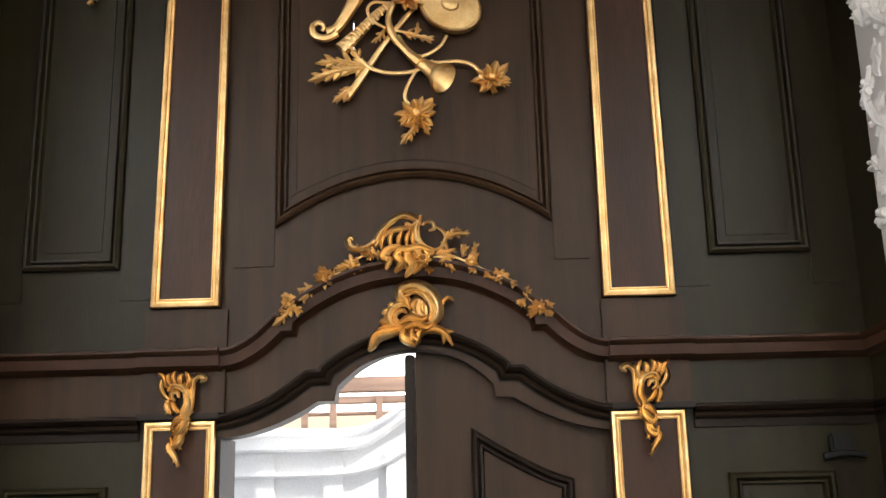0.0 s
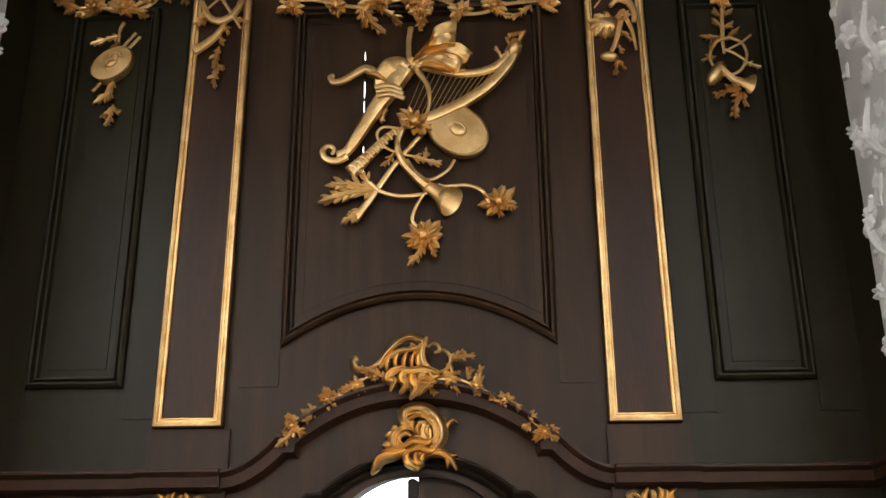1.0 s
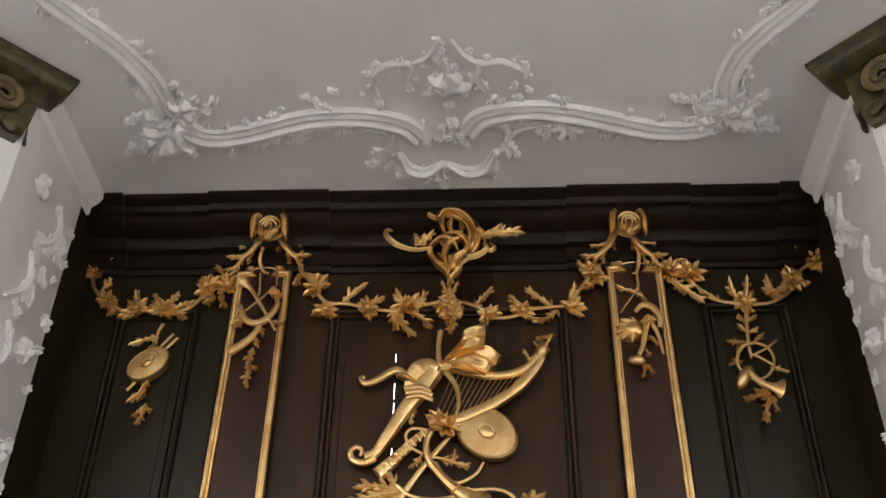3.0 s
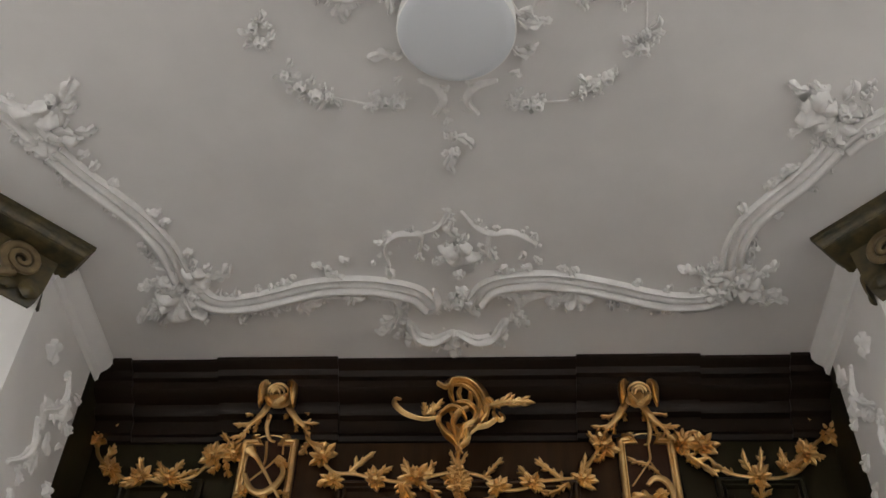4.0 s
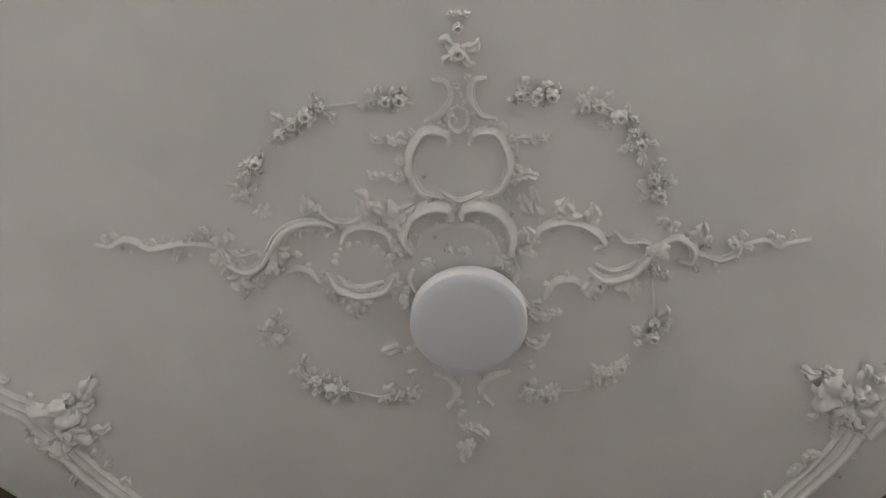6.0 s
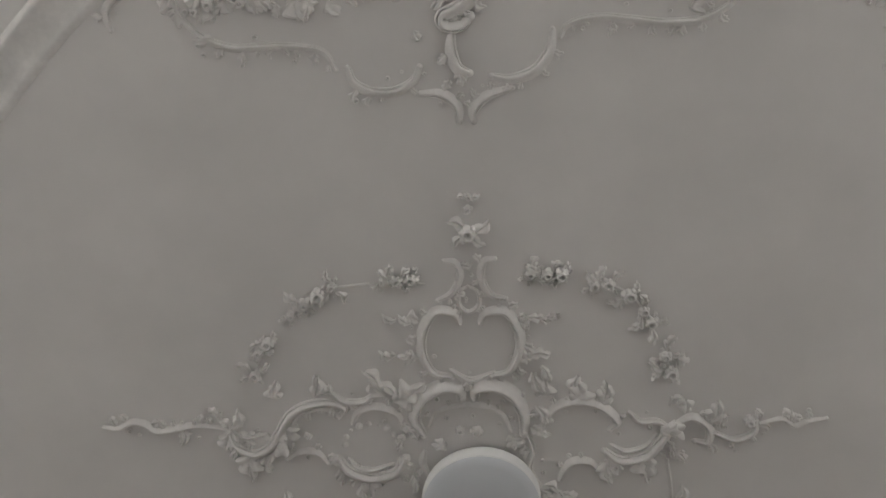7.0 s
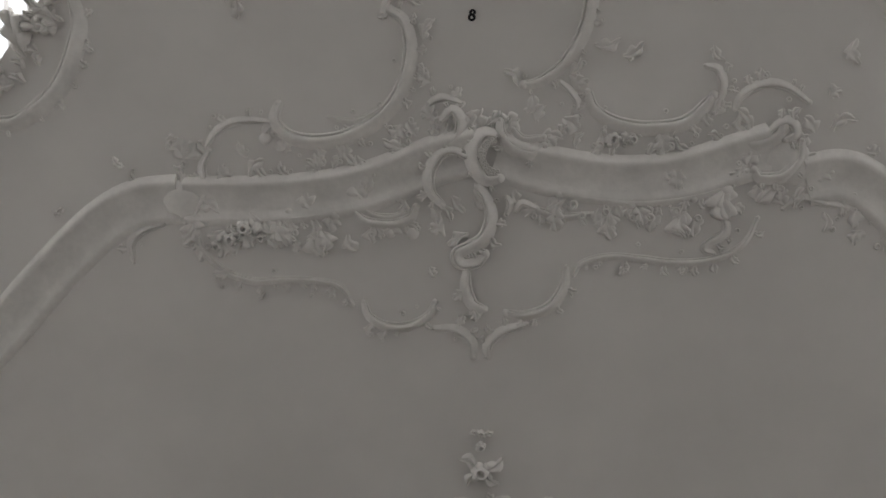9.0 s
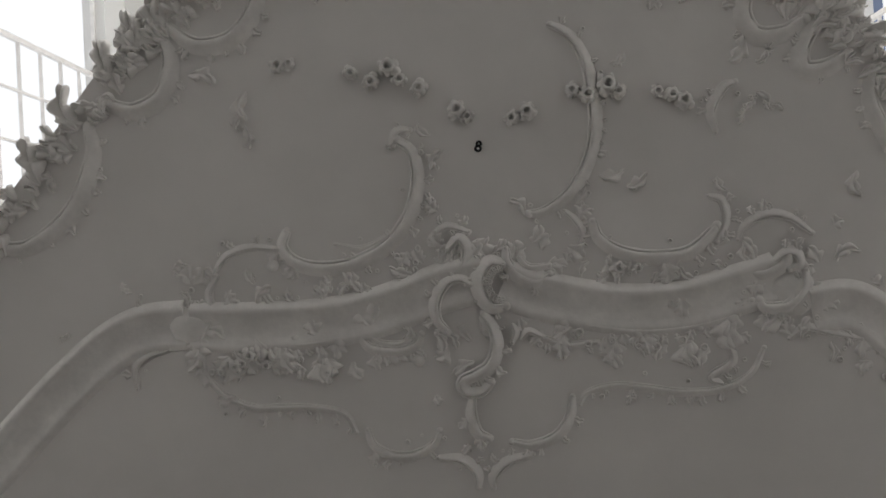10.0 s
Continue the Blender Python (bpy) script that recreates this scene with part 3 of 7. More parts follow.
def crater(bm, put, c, r, d=0.0):
    """A drilled flower eye."""
    rings = []
    for rr, h in ((1.15, 0.0), (1.05, 0.3), (0.85, 0.55), (0.62, 0.52), (0.50, 0.2), (0.46, -0.9)):
        rings.append([bm.verts.new(put(c[0] + r * rr * math.cos(q), c[1] + r * rr * math.sin(q), d + r * h)) for q in [2 * math.pi * k / 10 for k in range(10)]])
    for p, q in zip(rings, rings[1:]):
        for k in range(10):
            bm.faces.new((p[k], p[(k + 1) % 10], q[(k + 1) % 10], q[k]))
    bm.faces.new(rings[-1][::-1])


SCROLL = ((-1.15, 0.0), (-0.85, 0.20), (-0.45, 0.60), (-0.05, 0.92), (0.28, 1.0), (0.48, 0.90), (0.58, 0.60), (0.63, -0.04), (0.71, -0.04), (0.76, 0.40), (0.90, 0.44), (1.06, 0.22), (1.12, 0.0))


def scroll_run(bm, put, pts, w, teeth=True, seed=0, d=0.0, tall=1.75, big=1.0):
    """A rococo scroll: it swells softly to a crisp crest over a fine groove on its hollow side, with lobed drips along its back."""
    line = smoothed(pts, 6)
    n = len(line)
    hollow = sum((line[i] - line[i - 1]).cross(line[i + 1] - line[i]) for i in range(1, n - 1))
    side = 1 if hollow > 0 else -1
    rings = []
    for i, p in enumerate(line):
        t = i / (n - 1)
        ww = w * (0.45 + 0.65 * math.sin(math.pi * (0.08 + 0.84 * t)))
        g = (line[min(i + 1, n - 1)] - line[max(i - 1, 0)]).normalized()
        s = Vector((-g.y, g.x)) * side
        rings.append([bm.verts.new(put(p.x + s.x * a * ww, p.y + s.y * a * ww, d + (h if h >= 0 or (i // 3 + seed) % 4 else 0.5) * ww * tall - 0.001)) for a, h in SCROLL])
    k = len(SCROLL)
    for a, b in zip(rings, rings[1:]):
        for j in range(k):
            bm.faces.new((a[j], a[(j + 1) % k], b[(j + 1) % k], b[j]))
    bm.faces.new(rings[0])
    bm.faces.new(rings[-1][::-1])
    rng = random.Random(seed + int(1000 * abs(pts[0][0])))
    for p, size in ((line[0], 0.50), (line[-1], 0.72)):
        knob(bm, put, p, w * size, d=d - 0.002, h=w * tall * 0.75)
    if teeth:
        run = rng.uniform(-0.03, 0.03)
        for i in range(2, n - 2):
            run += (line[i] - line[i - 1]).length
            if run > 0.055:
                run = rng.uniform(-0.045, 0.030)
                g = (line[i + 1] - line[i - 1]).normalized()
                s = Vector((-g.y, g.x)) * -side
                ln = rng.uniform(0.018, 0.046) * big
                v = (g * rng.uniform(-0.7, 0.7) + s).normalized()
                drip(bm, put, line[i] + s * w * 0.7, line[i] + s * w * 0.9 + v * ln, ln * 0.42, d)


def drip(bm, put, b, e, w, d=0.0):
    """A small lobed drop of stucco pressed on the ground."""
    relief(bm, put, b, e, w * 1.1, 0.018 + 0.35 * w, d, 8, 10)


def relief(bm, put, b, e, wide, tall, d=0.0, nu=12, nv=12):
    """A lick of rocaille modelled in wet plaster: scooped along its middle, its ruffled rim broken into fingers, melting into the ground."""
    b, e = Vector(b), Vector(e)
    ax = e - b
    side = Vector((-ax.y, ax.x)).normalized()
    ph = 91 * b.x + 57 * b.y
    bend = 0.22 * math.sin(ph * 1.7) * ax.length
    tall *= 0.65 if b.y < 0.9 else 1.0      # the far ornament lies flatter
    fingers = 1.5 + 1.1 * (0.5 + 0.5 * math.sin(ph * 2.3))
    grid = []
    for i in range(nu + 1):
        t = i / nu
        p = b + ax * t + side * (bend * math.sin(math.pi * t))
        cap = math.sin(math.pi * min(max(0.06 + 0.90 * t, 0.0), 1.0)) ** 0.6
        row = []
        for j in range(nv + 1):
            x = -1 + 2 * j / nv
            s = 1 if x > 0 else -1
            wave = abs(math.cos(math.pi * (fingers * t - 0.30 * abs(x)) + ph + 0.9 * s))
            edge = cap * (0.50 + 0.62 * wave) * (1 + 0.2 * math.sin(5 * t + ph * 3 + s))
            m = 1 - x * x
            rough = 0.12 * noise.noise((30 * p.x + 9 * x, 30 * p.y, ph))
            h = tall * m ** 0.5 * cap ** 0.5 * (0.45 + 0.60 * min(abs(x) / 0.6, 1.0)) * (0.62 + 0.42 * wave + rough) * (0.70 + 0.55 * t)
            q = p + side * (x * edge * wide) + ax * (0.10 * abs(x) * wave)
            row.append(bm.verts.new(put(q.x, q.y, d - 0.0015 + max(h, 0.0))))
        grid.append(row)
    for r0, r1 in zip(grid, grid[1:]):
        for j in range(nv):
            bm.faces.new((r0[j], r0[j + 1], r1[j + 1], r1[j]))


def knob(bm, put, c, r, d=0.02, ry=None, turn=0.0, h=None, rings=4, seg=10):
    """A rounded boss, oval if ry is given."""
    ry, h = ry or r, h or r * 0.8
    ca, sa = math.cos(radians(turn)), math.sin(radians(turn))
    prev = None
    for i in range(rings + 1):
        t = i / rings * math.pi / 2
        ring = []
        for k in range(seg if i < rings else 1):
            a = 2 * math.pi * k / seg
            x, y = r * math.cos(t) * math.cos(a), ry * math.cos(t) * math.sin(a)
            ring.append(bm.verts.new(put(c[0] + x * ca - y * sa, c[1] + x * sa + y * ca, d + h * math.sin(t))))
        if prev is None:
            bm.faces.new(ring)
        elif i < rings:
            for k in range(seg):
                bm.faces.new((prev[k], prev[(k + 1) % seg], ring[(k + 1) % seg], ring[k]))
        else:
            for k in range(seg):
                bm.faces.new((prev[k], prev[(k + 1) % seg], ring[0]))
        prev = ring


def blossom(bm, put, c, r, n=6, d=0.02, spin=0.0, eye=False):
    """A carved flower: two whorls of petals round a boss, or round a drilled eye."""
    c = Vector(c)
    for ring, (m, rr, up) in enumerate(((n + 4, 1.0, 0.0), (n + 2, 0.72, 0.34), (n - 1, 0.44, 0.62))):
        for k in range(m):
            a = spin + 2 * math.pi * (k + 0.5 * ring) / m + 0.20 * math.sin(7.3 * k + 31 * c.x)
            v = Vector((math.cos(a), math.sin(a)))
            lr = rr * r * (0.90 + 0.24 * math.sin(5.1 * k + 17 * c.y + 9 * c.x))
            leaflet(bm, put, c + v * r * 0.10, c + v * lr, lr * (0.27, 0.28, 0.34)[ring], d + up * r * 0.6, d + r * (0.20 + up * 0.75 + 0.16 * (k % 2)), 0.010, 4)
    if eye:
        crater(bm, put, c, r * 0.40, d + r * 0.28)
    else:
        knob(bm, put, c, r * 0.25, d + r * 0.35, rings=3, seg=8)


def rose(bm, put, c, r, d=0.0):
    """A stucco rose: petal lumps crowded round a drilled eye."""
    for k in range(6):
        q = k * math.pi / 3 + 40 * c[0]
        u = 0.60 + 0.14 * math.sin(2.3 * k + 60 * c[1])
        knob(bm, put, (c[0] + r * u * math.cos(q), c[1] + r * u * math.sin(q)), r * (0.44 + 0.1 * math.sin(5 * k + 70 * c[0])), d=d, h=r * (1.0 + 0.25 * math.sin(3 * k)), rings=3, seg=8)
    crater(bm, put, c, r * 0.62, d + r * 0.86)


def tuft(bm, put, b, e, w, seed=0.0):
    """A stucco lick with a drilled hole beside it now and then."""
    b, e = Vector(b), Vector(e)
    ln = (e - b).length
    relief(bm, put, b, e - (e - b) * 0.04, max(w * 0.95, 0.27 * ln), 0.022 + 0.18 * ln)
    if math.sin(91 * b.x + 57 * b.y + seed) > 0.35:
        crater(bm, put, b + (e - b) * 0.2 + Vector((b.y - e.y, e.x - b.x)) * 0.25, 0.008, 0.008)


def curl(c, r0, r1, a0, a1, n=9):
    """Points of a volute round c from radius r0 to r1, degrees a0 to a1."""
    return [(c[0] + (r0 + (r1 - r0) * k / n) * math.cos(radians(a0 + (a1 - a0) * k / n)),
             c[1] + (r0 + (r1 - r0) * k / n) * math.sin(radians(a0 + (a1 - a0) * k / n))) for k in range(n + 1)]


class Carving:
    """Collects the carved pieces of one ornament as parts of one thing."""

    def __init__(self, name, label, category, put, mat, group="", d=0.0, grow=1.0):
        self.grow = grow
        self.th = thing(name, label, category, group)
        self.mat, self.d = mat, d
        self.put = lambda a, b, q: put(a, b, q + d)

    def add(self, name, fn, *args, mat=None, label="", **kw):
        bm = bmesh.new()
        fn(bm, self.put, *args, **kw)
        return part(name, bm, mat or self.mat, self.th, label)

    def stem(self, pts, w, **kw):
        return self.add("scroll", stem, pts, w, **kw)

    def scroll(self, pts, w, **kw):
        w = max(w) if isinstance(w, tuple) else w
        return self.add("scroll", scroll_run, pts, w, d=kw.get("d", 0.03) - 0.03, tall=1.5, big=1.1, seed=3)

    def leaf(self, base, tip, w, **kw):
        b, e = Vector(base), Vector(tip)
        return self.add("leaf", acanthus, b, b + (e - b) * self.grow, w * self.grow, **kw)

    def licks(self, rows, d=0.0):
        for w, pts in rows:
            self.add("lick", lick, pts, w, d=d)

    def runs(self, rows, d=0.03):
        for k, (w, pts) in enumerate(rows):
            self.add("scroll", scroll_run, pts, w, d=d, tall=1.4, teeth=False, seed=k)

    def shells(self, pairs, **kw):
        for i in range(0, len(pairs) - 1, 2):
            self.add("shell", shell, pairs[i], pairs[i + 1], **kw)

    def leaves(self, pairs, w, **kw):
        for i in range(0, len(pairs) - 1, 2):
            self.leaf(pairs[i], pairs[i + 1], w, **kw)

    def flower(self, c, r, **kw):
        return self.add("flower", blossom, c, r * self.grow, **kw)

    def flowers(self, cs, r, **kw):
        for k, c in enumerate(cs):
            self.flower(c, r * (0.9 + 0.2 * ((k * 37) % 7) / 7), spin=k * 1.3, **kw)

    def boss(self, c, r, **kw):
        return self.add("boss", knob, c, r, **kw)


# ---- music trophy in the centre panel ----
tro = Carving("music_trophy", "large gilded carved trophy of harp, lute, horn and foliage", "carving", on_wall, GOLD, d=0.008, grow=1.12)
tro.add("harp_body", stem, [(-0.644, 4.040), (-0.592, 4.059), (-0.542, 4.134), (-0.453, 4.291), (-0.366, 4.421), (-0.301, 4.533)], (0.026, 0.028, 0.038, 0.052, 0.06), d=(0.04, 0.05))
tro.stem([(-0.590, 4.033), (-0.647, 4.004), (-0.701, 4.021), (-0.716, 4.066), (-0.688, 4.092), (-0.657, 4.072), (-0.667, 4.043)], (0.024, 0.020, 0.014, 0.010), d=0.045)
tro.add("harp_pillar", stem, [(0.304, 4.701), (0.269, 4.582), (0.164, 4.442), (0.042, 4.346), (-0.063, 4.288), (-0.167, 4.242), (-0.248, 4.229)], (0.030, 0.032, 0.034, 0.036, 0.036, 0.03), d=0.05)
tro.add("harp_neck", stem, [(-0.278, 4.587), (-0.154, 4.546), (-0.017, 4.506), (0.121, 4.516), (0.229, 4.572), (0.290, 4.665)], (0.03, 0.026, 0.024, 0.026, 0.034), d=0.05)
tro.add("harp_arm", stem, [(-0.382, 4.463), (-0.445, 4.513), (-0.498, 4.546), (-0.559, 4.514), (-0.618, 4.476), (-0.667, 4.466), (-0.690, 4.494), (-0.669, 4.508)], (0.026, 0.024, 0.022, 0.020, 0.012), d=0.05)
tro.add("harp_head", knob, [(0.292, 4.650)][0], 0.040, ry=0.062, turn=-20, d=0.04, h=0.055)
for k in range(6):
    tro.add("crown_point", lick, [(0.268 + 0.014 * k, 4.708 + 0.004 * k), (0.263 + 0.019 * k, 4.712 + 0.030 + 0.003 * k)], 0.010, d=0.065)
tro.leaves([(0.292, 4.618), (0.248, 4.691), (0.276, 4.600), (0.335, 4.708), (0.229, 4.564), (0.191, 4.637)], 0.022, d=(0.06, 0.08), lobes=2)
neck, foot = [(-0.185, 4.543), (0.188, 4.540)], [(-0.315, 4.189), (0.051, 4.349)]
for k in range(13):
    s = k / 12
    a = (neck[0][0] + (neck[1][0] - neck[0][0]) * s, neck[0][1] + (neck[1][1] - neck[0][1]) * s - 0.02 * math.sin(math.pi * s))
    b = (foot[0][0] + (foot[1][0] - foot[0][0]) * s, foot[0][1] + (foot[1][1] - foot[0][1]) * s)
    tro.add("harp_string", stem, [a, b], 0.0024, d=0.045, flat=1.0, seg=5, per=2, mat=STRING, label="thin dark gilt string")


def drape(bm, put, low, high, d=0.06, folds=3):
    """A hanging cloth between two edges, in soft folds, with a back."""
    a, b = smoothed(low, 5), smoothed(high, 5)
    m, k = len(a), 7
    front, back = [], []
    for i in range(m):
        t = i / (m - 1)
        q = b[min(round(t * (len(b) - 1)), len(b) - 1)]
        front.append([bm.verts.new(put(*(a[i].lerp(q, j / (k - 1))), d + 0.016 * math.sin(folds * 6.28 * j / (k - 1) + 3 * t) + 0.02 * t)) for j in range(k)])
        back.append([bm.verts.new(put(*(a[i].lerp(q, j / (k - 1))), d - 0.03)) for j in range(k)])
    for i in range(m - 1):
        for j in range(k - 1):
            bm.faces.new((front[i][j], front[i][j + 1], front[i + 1][j + 1], front[i + 1][j]))
            bm.faces.new((back[i][j], back[i + 1][j], back[i + 1][j + 1], back[i][j + 1]))
        for j in (0, k - 1):
            bm.faces.new((front[i][j], front[i + 1][j], back[i + 1][j], back[i][j]))
    for i in (0, m - 1):
        for j in range(k - 1):
            bm.faces.new((front[i][j], front[i][j + 1], back[i][j + 1], back[i][j]))


tro.add("drapery", drape, [(-0.252, 4.563), (-0.176, 4.621), (-0.092, 4.651), (-0.025, 4.650)], [(-0.227, 4.608), (-0.156, 4.692), (-0.126, 4.760), (-0.013, 4.807)], d=0.085, folds=2)
tro.add("drapery", drape, [(-0.243, 4.535), (-0.159, 4.558), (-0.076, 4.522), (-0.022, 4.494)], [(-0.210, 4.598), (-0.109, 4.655), (-0.008, 4.666), (0.069, 4.602)], d=0.07, folds=2)
tro.add("drapery", drape, [(-0.284, 4.501), (-0.209, 4.535), (-0.126, 4.515), (-0.051, 4.498)], [(-0.268, 4.559), (-0.201, 4.578), (-0.092, 4.596), (0.042, 4.555)], d=0.06, folds=1)
tro.add("shoulder", stem, [(-0.428, 4.430), (-0.409, 4.493), (-0.369, 4.545), (-0.319, 4.564), (-0.273, 4.544)], (0.030, 0.052, 0.060, 0.050, 0.030), d=(0.04, 0.055, 0.05))
tro.add("sleeve", lick, [(-0.497, 4.511), (-0.443, 4.491), (-0.378, 4.452)], 0.020, d=0.06)
for k in range(3):
    tro.add("cuff", stem, [(x + 0.006 * k, z - 0.026 * k) for x, z in [(-0.449, 4.411), (-0.374, 4.421), (-0.304, 4.394)]], (0.014, 0.018, 0.014), d=0.085)


def lute_disc(bm, put, c, rx, ry, turn):
    ca, sa = math.cos(radians(turn)), math.sin(radians(turn))
    prof = [(1.0, 0.0), (1.03, 0.012), (1.0, 0.024), (1.04, 0.034), (1.02, 0.048), (0.96, 0.055), (0.93, 0.05), (0.30, 0.054), (0.27, 0.060), (0.22, 0.056), (0.12, 0.062), (0.0, 0.064)]
    rings = []
    for s, h in prof:
        ring = []
        for k in range(36 if s else 1):
            a = 2 * math.pi * k / 36
            x, y = rx * s * math.cos(a), ry * s * math.sin(a)
            ring.append(bm.verts.new(put(c[0] + x * ca - y * sa, c[1] + x * sa + y * ca, h + 0.01)))
        rings.append(ring)
    for a, b in zip(rings, rings[1:]):
        for k in range(36):
            if len(b) > 1:
                bm.faces.new((a[k], a[(k + 1) % 36], b[(k + 1) % 36], b[k]))
            else:
                bm.faces.new((a[k], a[(k + 1) % 36], b[0]))
    bm.faces.new(rings[0])


tro.add("lute", lute_disc, (-0.016, 4.167), 0.168, 0.132, -38)
tro.add("rosette", stem, curl((-0.030, 4.186), 0.030, 0.030, 0, 360, 16), 0.005, d=0.064, per=1)
tro.add("rosette", knob, (-0.030, 4.186), 0.022, d=0.060, h=0.010)
tro.flower((-0.242, 4.215), 0.085, n=7, d=0.05)


def bell(bm, put, a, b, r0, r1, squash, d=0.05):
    """A flaring horn mouth from a to b; its rim is seen as an oval."""
    a, b = Vector(a), Vector(b)
    ax = (b - a).normalized()
    sd = Vector((-ax.y, ax.x))
    rings = []
    for i in range(12):
        t = min(i, 8) / 8
        r = r0 + (r1 - r0) * t ** 2.2
        if i > 8:
            r = r1 * (1.0, 0.9, 0.6, 0.2)[i - 8]
        p = a + (b - a) * (t if i <= 8 else 1 - 0.16 * (i - 8))
        rings.append([bm.verts.new(put(p.x + sd.x * r * math.cos(q) + ax.x * r * squash * math.sin(q), p.y + sd.y * r * math.cos(q) + ax.y * r * squash * math.sin(q),
                                       d + r * 0.55 * math.sin(q))) for q in [2 * math.pi * k / 20 for k in range(20)]])
    for x, y in zip(rings, rings[1:]):
        for k in range(20):
            bm.faces.new((x[k], x[(k + 1) % 20], y[(k + 1) % 20], y[k]))
    bm.faces.new(rings[0])
    bm.faces.new(rings[-1][::-1])


tro.add("horn", stem, [(-0.295, 4.196), (-0.328, 4.107), (-0.309, 4.009), (-0.243, 3.919), (-0.173, 3.850)], (0.015, 0.018, 0.020, 0.024, 0.032), d=0.05, flat=1.0)
tro.add("horn_bell", bell, (-0.190, 3.866), (-0.053, 3.763), 0.030, 0.082, -0.42)
tro.add("flute", stem, [(-0.545, 3.677), (-0.464, 3.798), (-0.340, 3.987), (-0.182, 4.188)], (0.022, 0.020, 0.016, 0.014), d=0.03)
for k in range(9):
    q = Vector((-0.550, 3.963)).lerp(Vector((-0.345, 4.165)), k / 8)
    tro.add("torch_twist", stem, [(q.x - 0.026 + 0.0015 * k, q.y + 0.010), (q.x, q.y + 0.006), (q.x + 0.026 - 0.0015 * k, q.y - 0.024)], (0.006, 0.010, 0.006), d=0.058, per=3)
tro.add("torch", stem, [(-0.571, 3.943), (-0.473, 4.042), (-0.382, 4.140), (-0.315, 4.189)], (0.042, 0.030, 0.024, 0.018), d=0.035)
tro.add("ribbon", stem, [(-0.263, 4.807), (-0.274, 4.696), (-0.265, 4.587), (-0.221, 4.515), (-0.172, 4.427), (-0.162, 4.323), (-0.182, 4.239)], (0.018, 0.016, 0.020, 0.016, 0.011, 0.010), d=(0.03, 0.075))
tro.stem([(-0.107, 3.865), (-0.193, 3.816), (-0.307, 3.804), (-0.408, 3.829), (-0.473, 3.883)], (0.011, 0.012, 0.011), d=0.04)
tro.leaves([(-0.437, 3.851), (-0.701, 3.775), (-0.467, 3.861), (-0.674, 3.861), (-0.467, 3.867), (-0.550, 3.975), (-0.513, 3.743), (-0.600, 3.659), (-0.491, 3.759), (-0.549, 3.659)], 0.040, d=(0.025, 0.05))
tro.stem([(-0.282, 4.009), (-0.208, 3.897), (-0.107, 3.856), (0.022, 3.859), (0.101, 3.827), (0.140, 3.756)], (0.010, 0.010, 0.012), d=0.04)
tro.flower((0.185, 3.765), 0.085, n=7, d=0.02)
tro.leaves([(0.168, 3.756), (0.083, 3.735), (0.176, 3.735), (0.202, 3.681), (0.190, 3.756), (0.269, 3.726), (0.191, 3.778), (0.264, 3.827)], 0.026, d=(0.03, 0.06), lobes=2)
tro.stem([(-0.324, 4.189), (-0.405, 4.196), (-0.436, 4.150), (-0.398, 4.084), (-0.312, 4.041), (-0.215, 4.018), (-0.151, 3.992)], (0.008, 0.009, 0.006), d=0.045)
tro.stem([(-0.035, 4.008), (-0.076, 3.944), (-0.165, 3.897), (-0.252, 3.929), (-0.303, 4.009)], (0.008, 0.010, 0.009), d=0.03)
tro.leaves([(-0.253, 4.025), (-0.116, 3.966), (-0.195, 4.008), (-0.181, 4.057), (-0.342, 4.058), (-0.407, 3.968), (-0.415, 4.223), (-0.386, 4.284)], 0.024, d=(0.04, 0.07), lobes=2)
tro.stem([(-0.179, 3.841), (-0.240, 3.727), (-0.248, 3.658), (-0.191, 3.616)], (0.008, 0.010, 0.008), d=0.04)
tro.flower((-0.196, 3.586), 0.088, n=8, d=0.02)
tro.leaves([(-0.182, 3.577), (-0.266, 3.432), (-0.190, 3.577), (-0.137, 3.469), (-0.218, 3.592), (-0.268, 3.539), (-0.163, 3.607), (-0.115, 3.636)], 0.036, d=(0.03, 0.06))

# ---- flower garlands under the cornice ----
def garland(name, pts, w=0.012):
    g = Carving(name, "gilded carved garland of flowers and leaves hung under the cornice", "garland", on_wall, GOLD, "garlands", d=0.01, grow=1.28)
    g.add("stalk", stem, pts, w, d=0.03)
    return g


g = garland("garland", [(-2.314, 5.232), (-2.283, 5.127), (-2.202, 5.047), (-2.072, 4.959), (-1.959, 4.966), (-1.843, 4.949), (-1.717, 4.975), (-1.632, 5.064), (-1.517, 5.190), (-1.399, 5.310), (-1.276, 5.408)])
g.flowers([(-2.317, 5.248), (-2.194, 5.039), (-2.009, 4.974), (-1.846, 4.972)], 0.062)
g.flowers([(-1.617, 5.123), (-1.501, 5.137)], 0.075)
g.leaves([(-2.307, 5.248), (-2.224, 5.305), (-2.322, 5.240), (-2.364, 5.233), (-2.232, 5.118), (-2.198, 5.166), (-2.142, 4.991), (-2.143, 4.941), (-2.055, 4.959), (-2.079, 4.913), (-1.995, 4.989), (-2.015, 5.068), (-1.847, 4.976), (-1.722, 4.898), (-1.847, 4.976), (-1.783, 5.050), (-1.847, 4.976), (-1.900, 5.043), (-1.814, 4.972), (-1.697, 4.994), (-1.537, 5.090), (-1.491, 4.984), (-1.567, 5.071), (-1.600, 5.000), (-1.514, 5.169), (-1.566, 5.239), (-1.449, 5.311), (-1.513, 5.238)], 0.036, d=(0.02, 0.06), lobes=2)
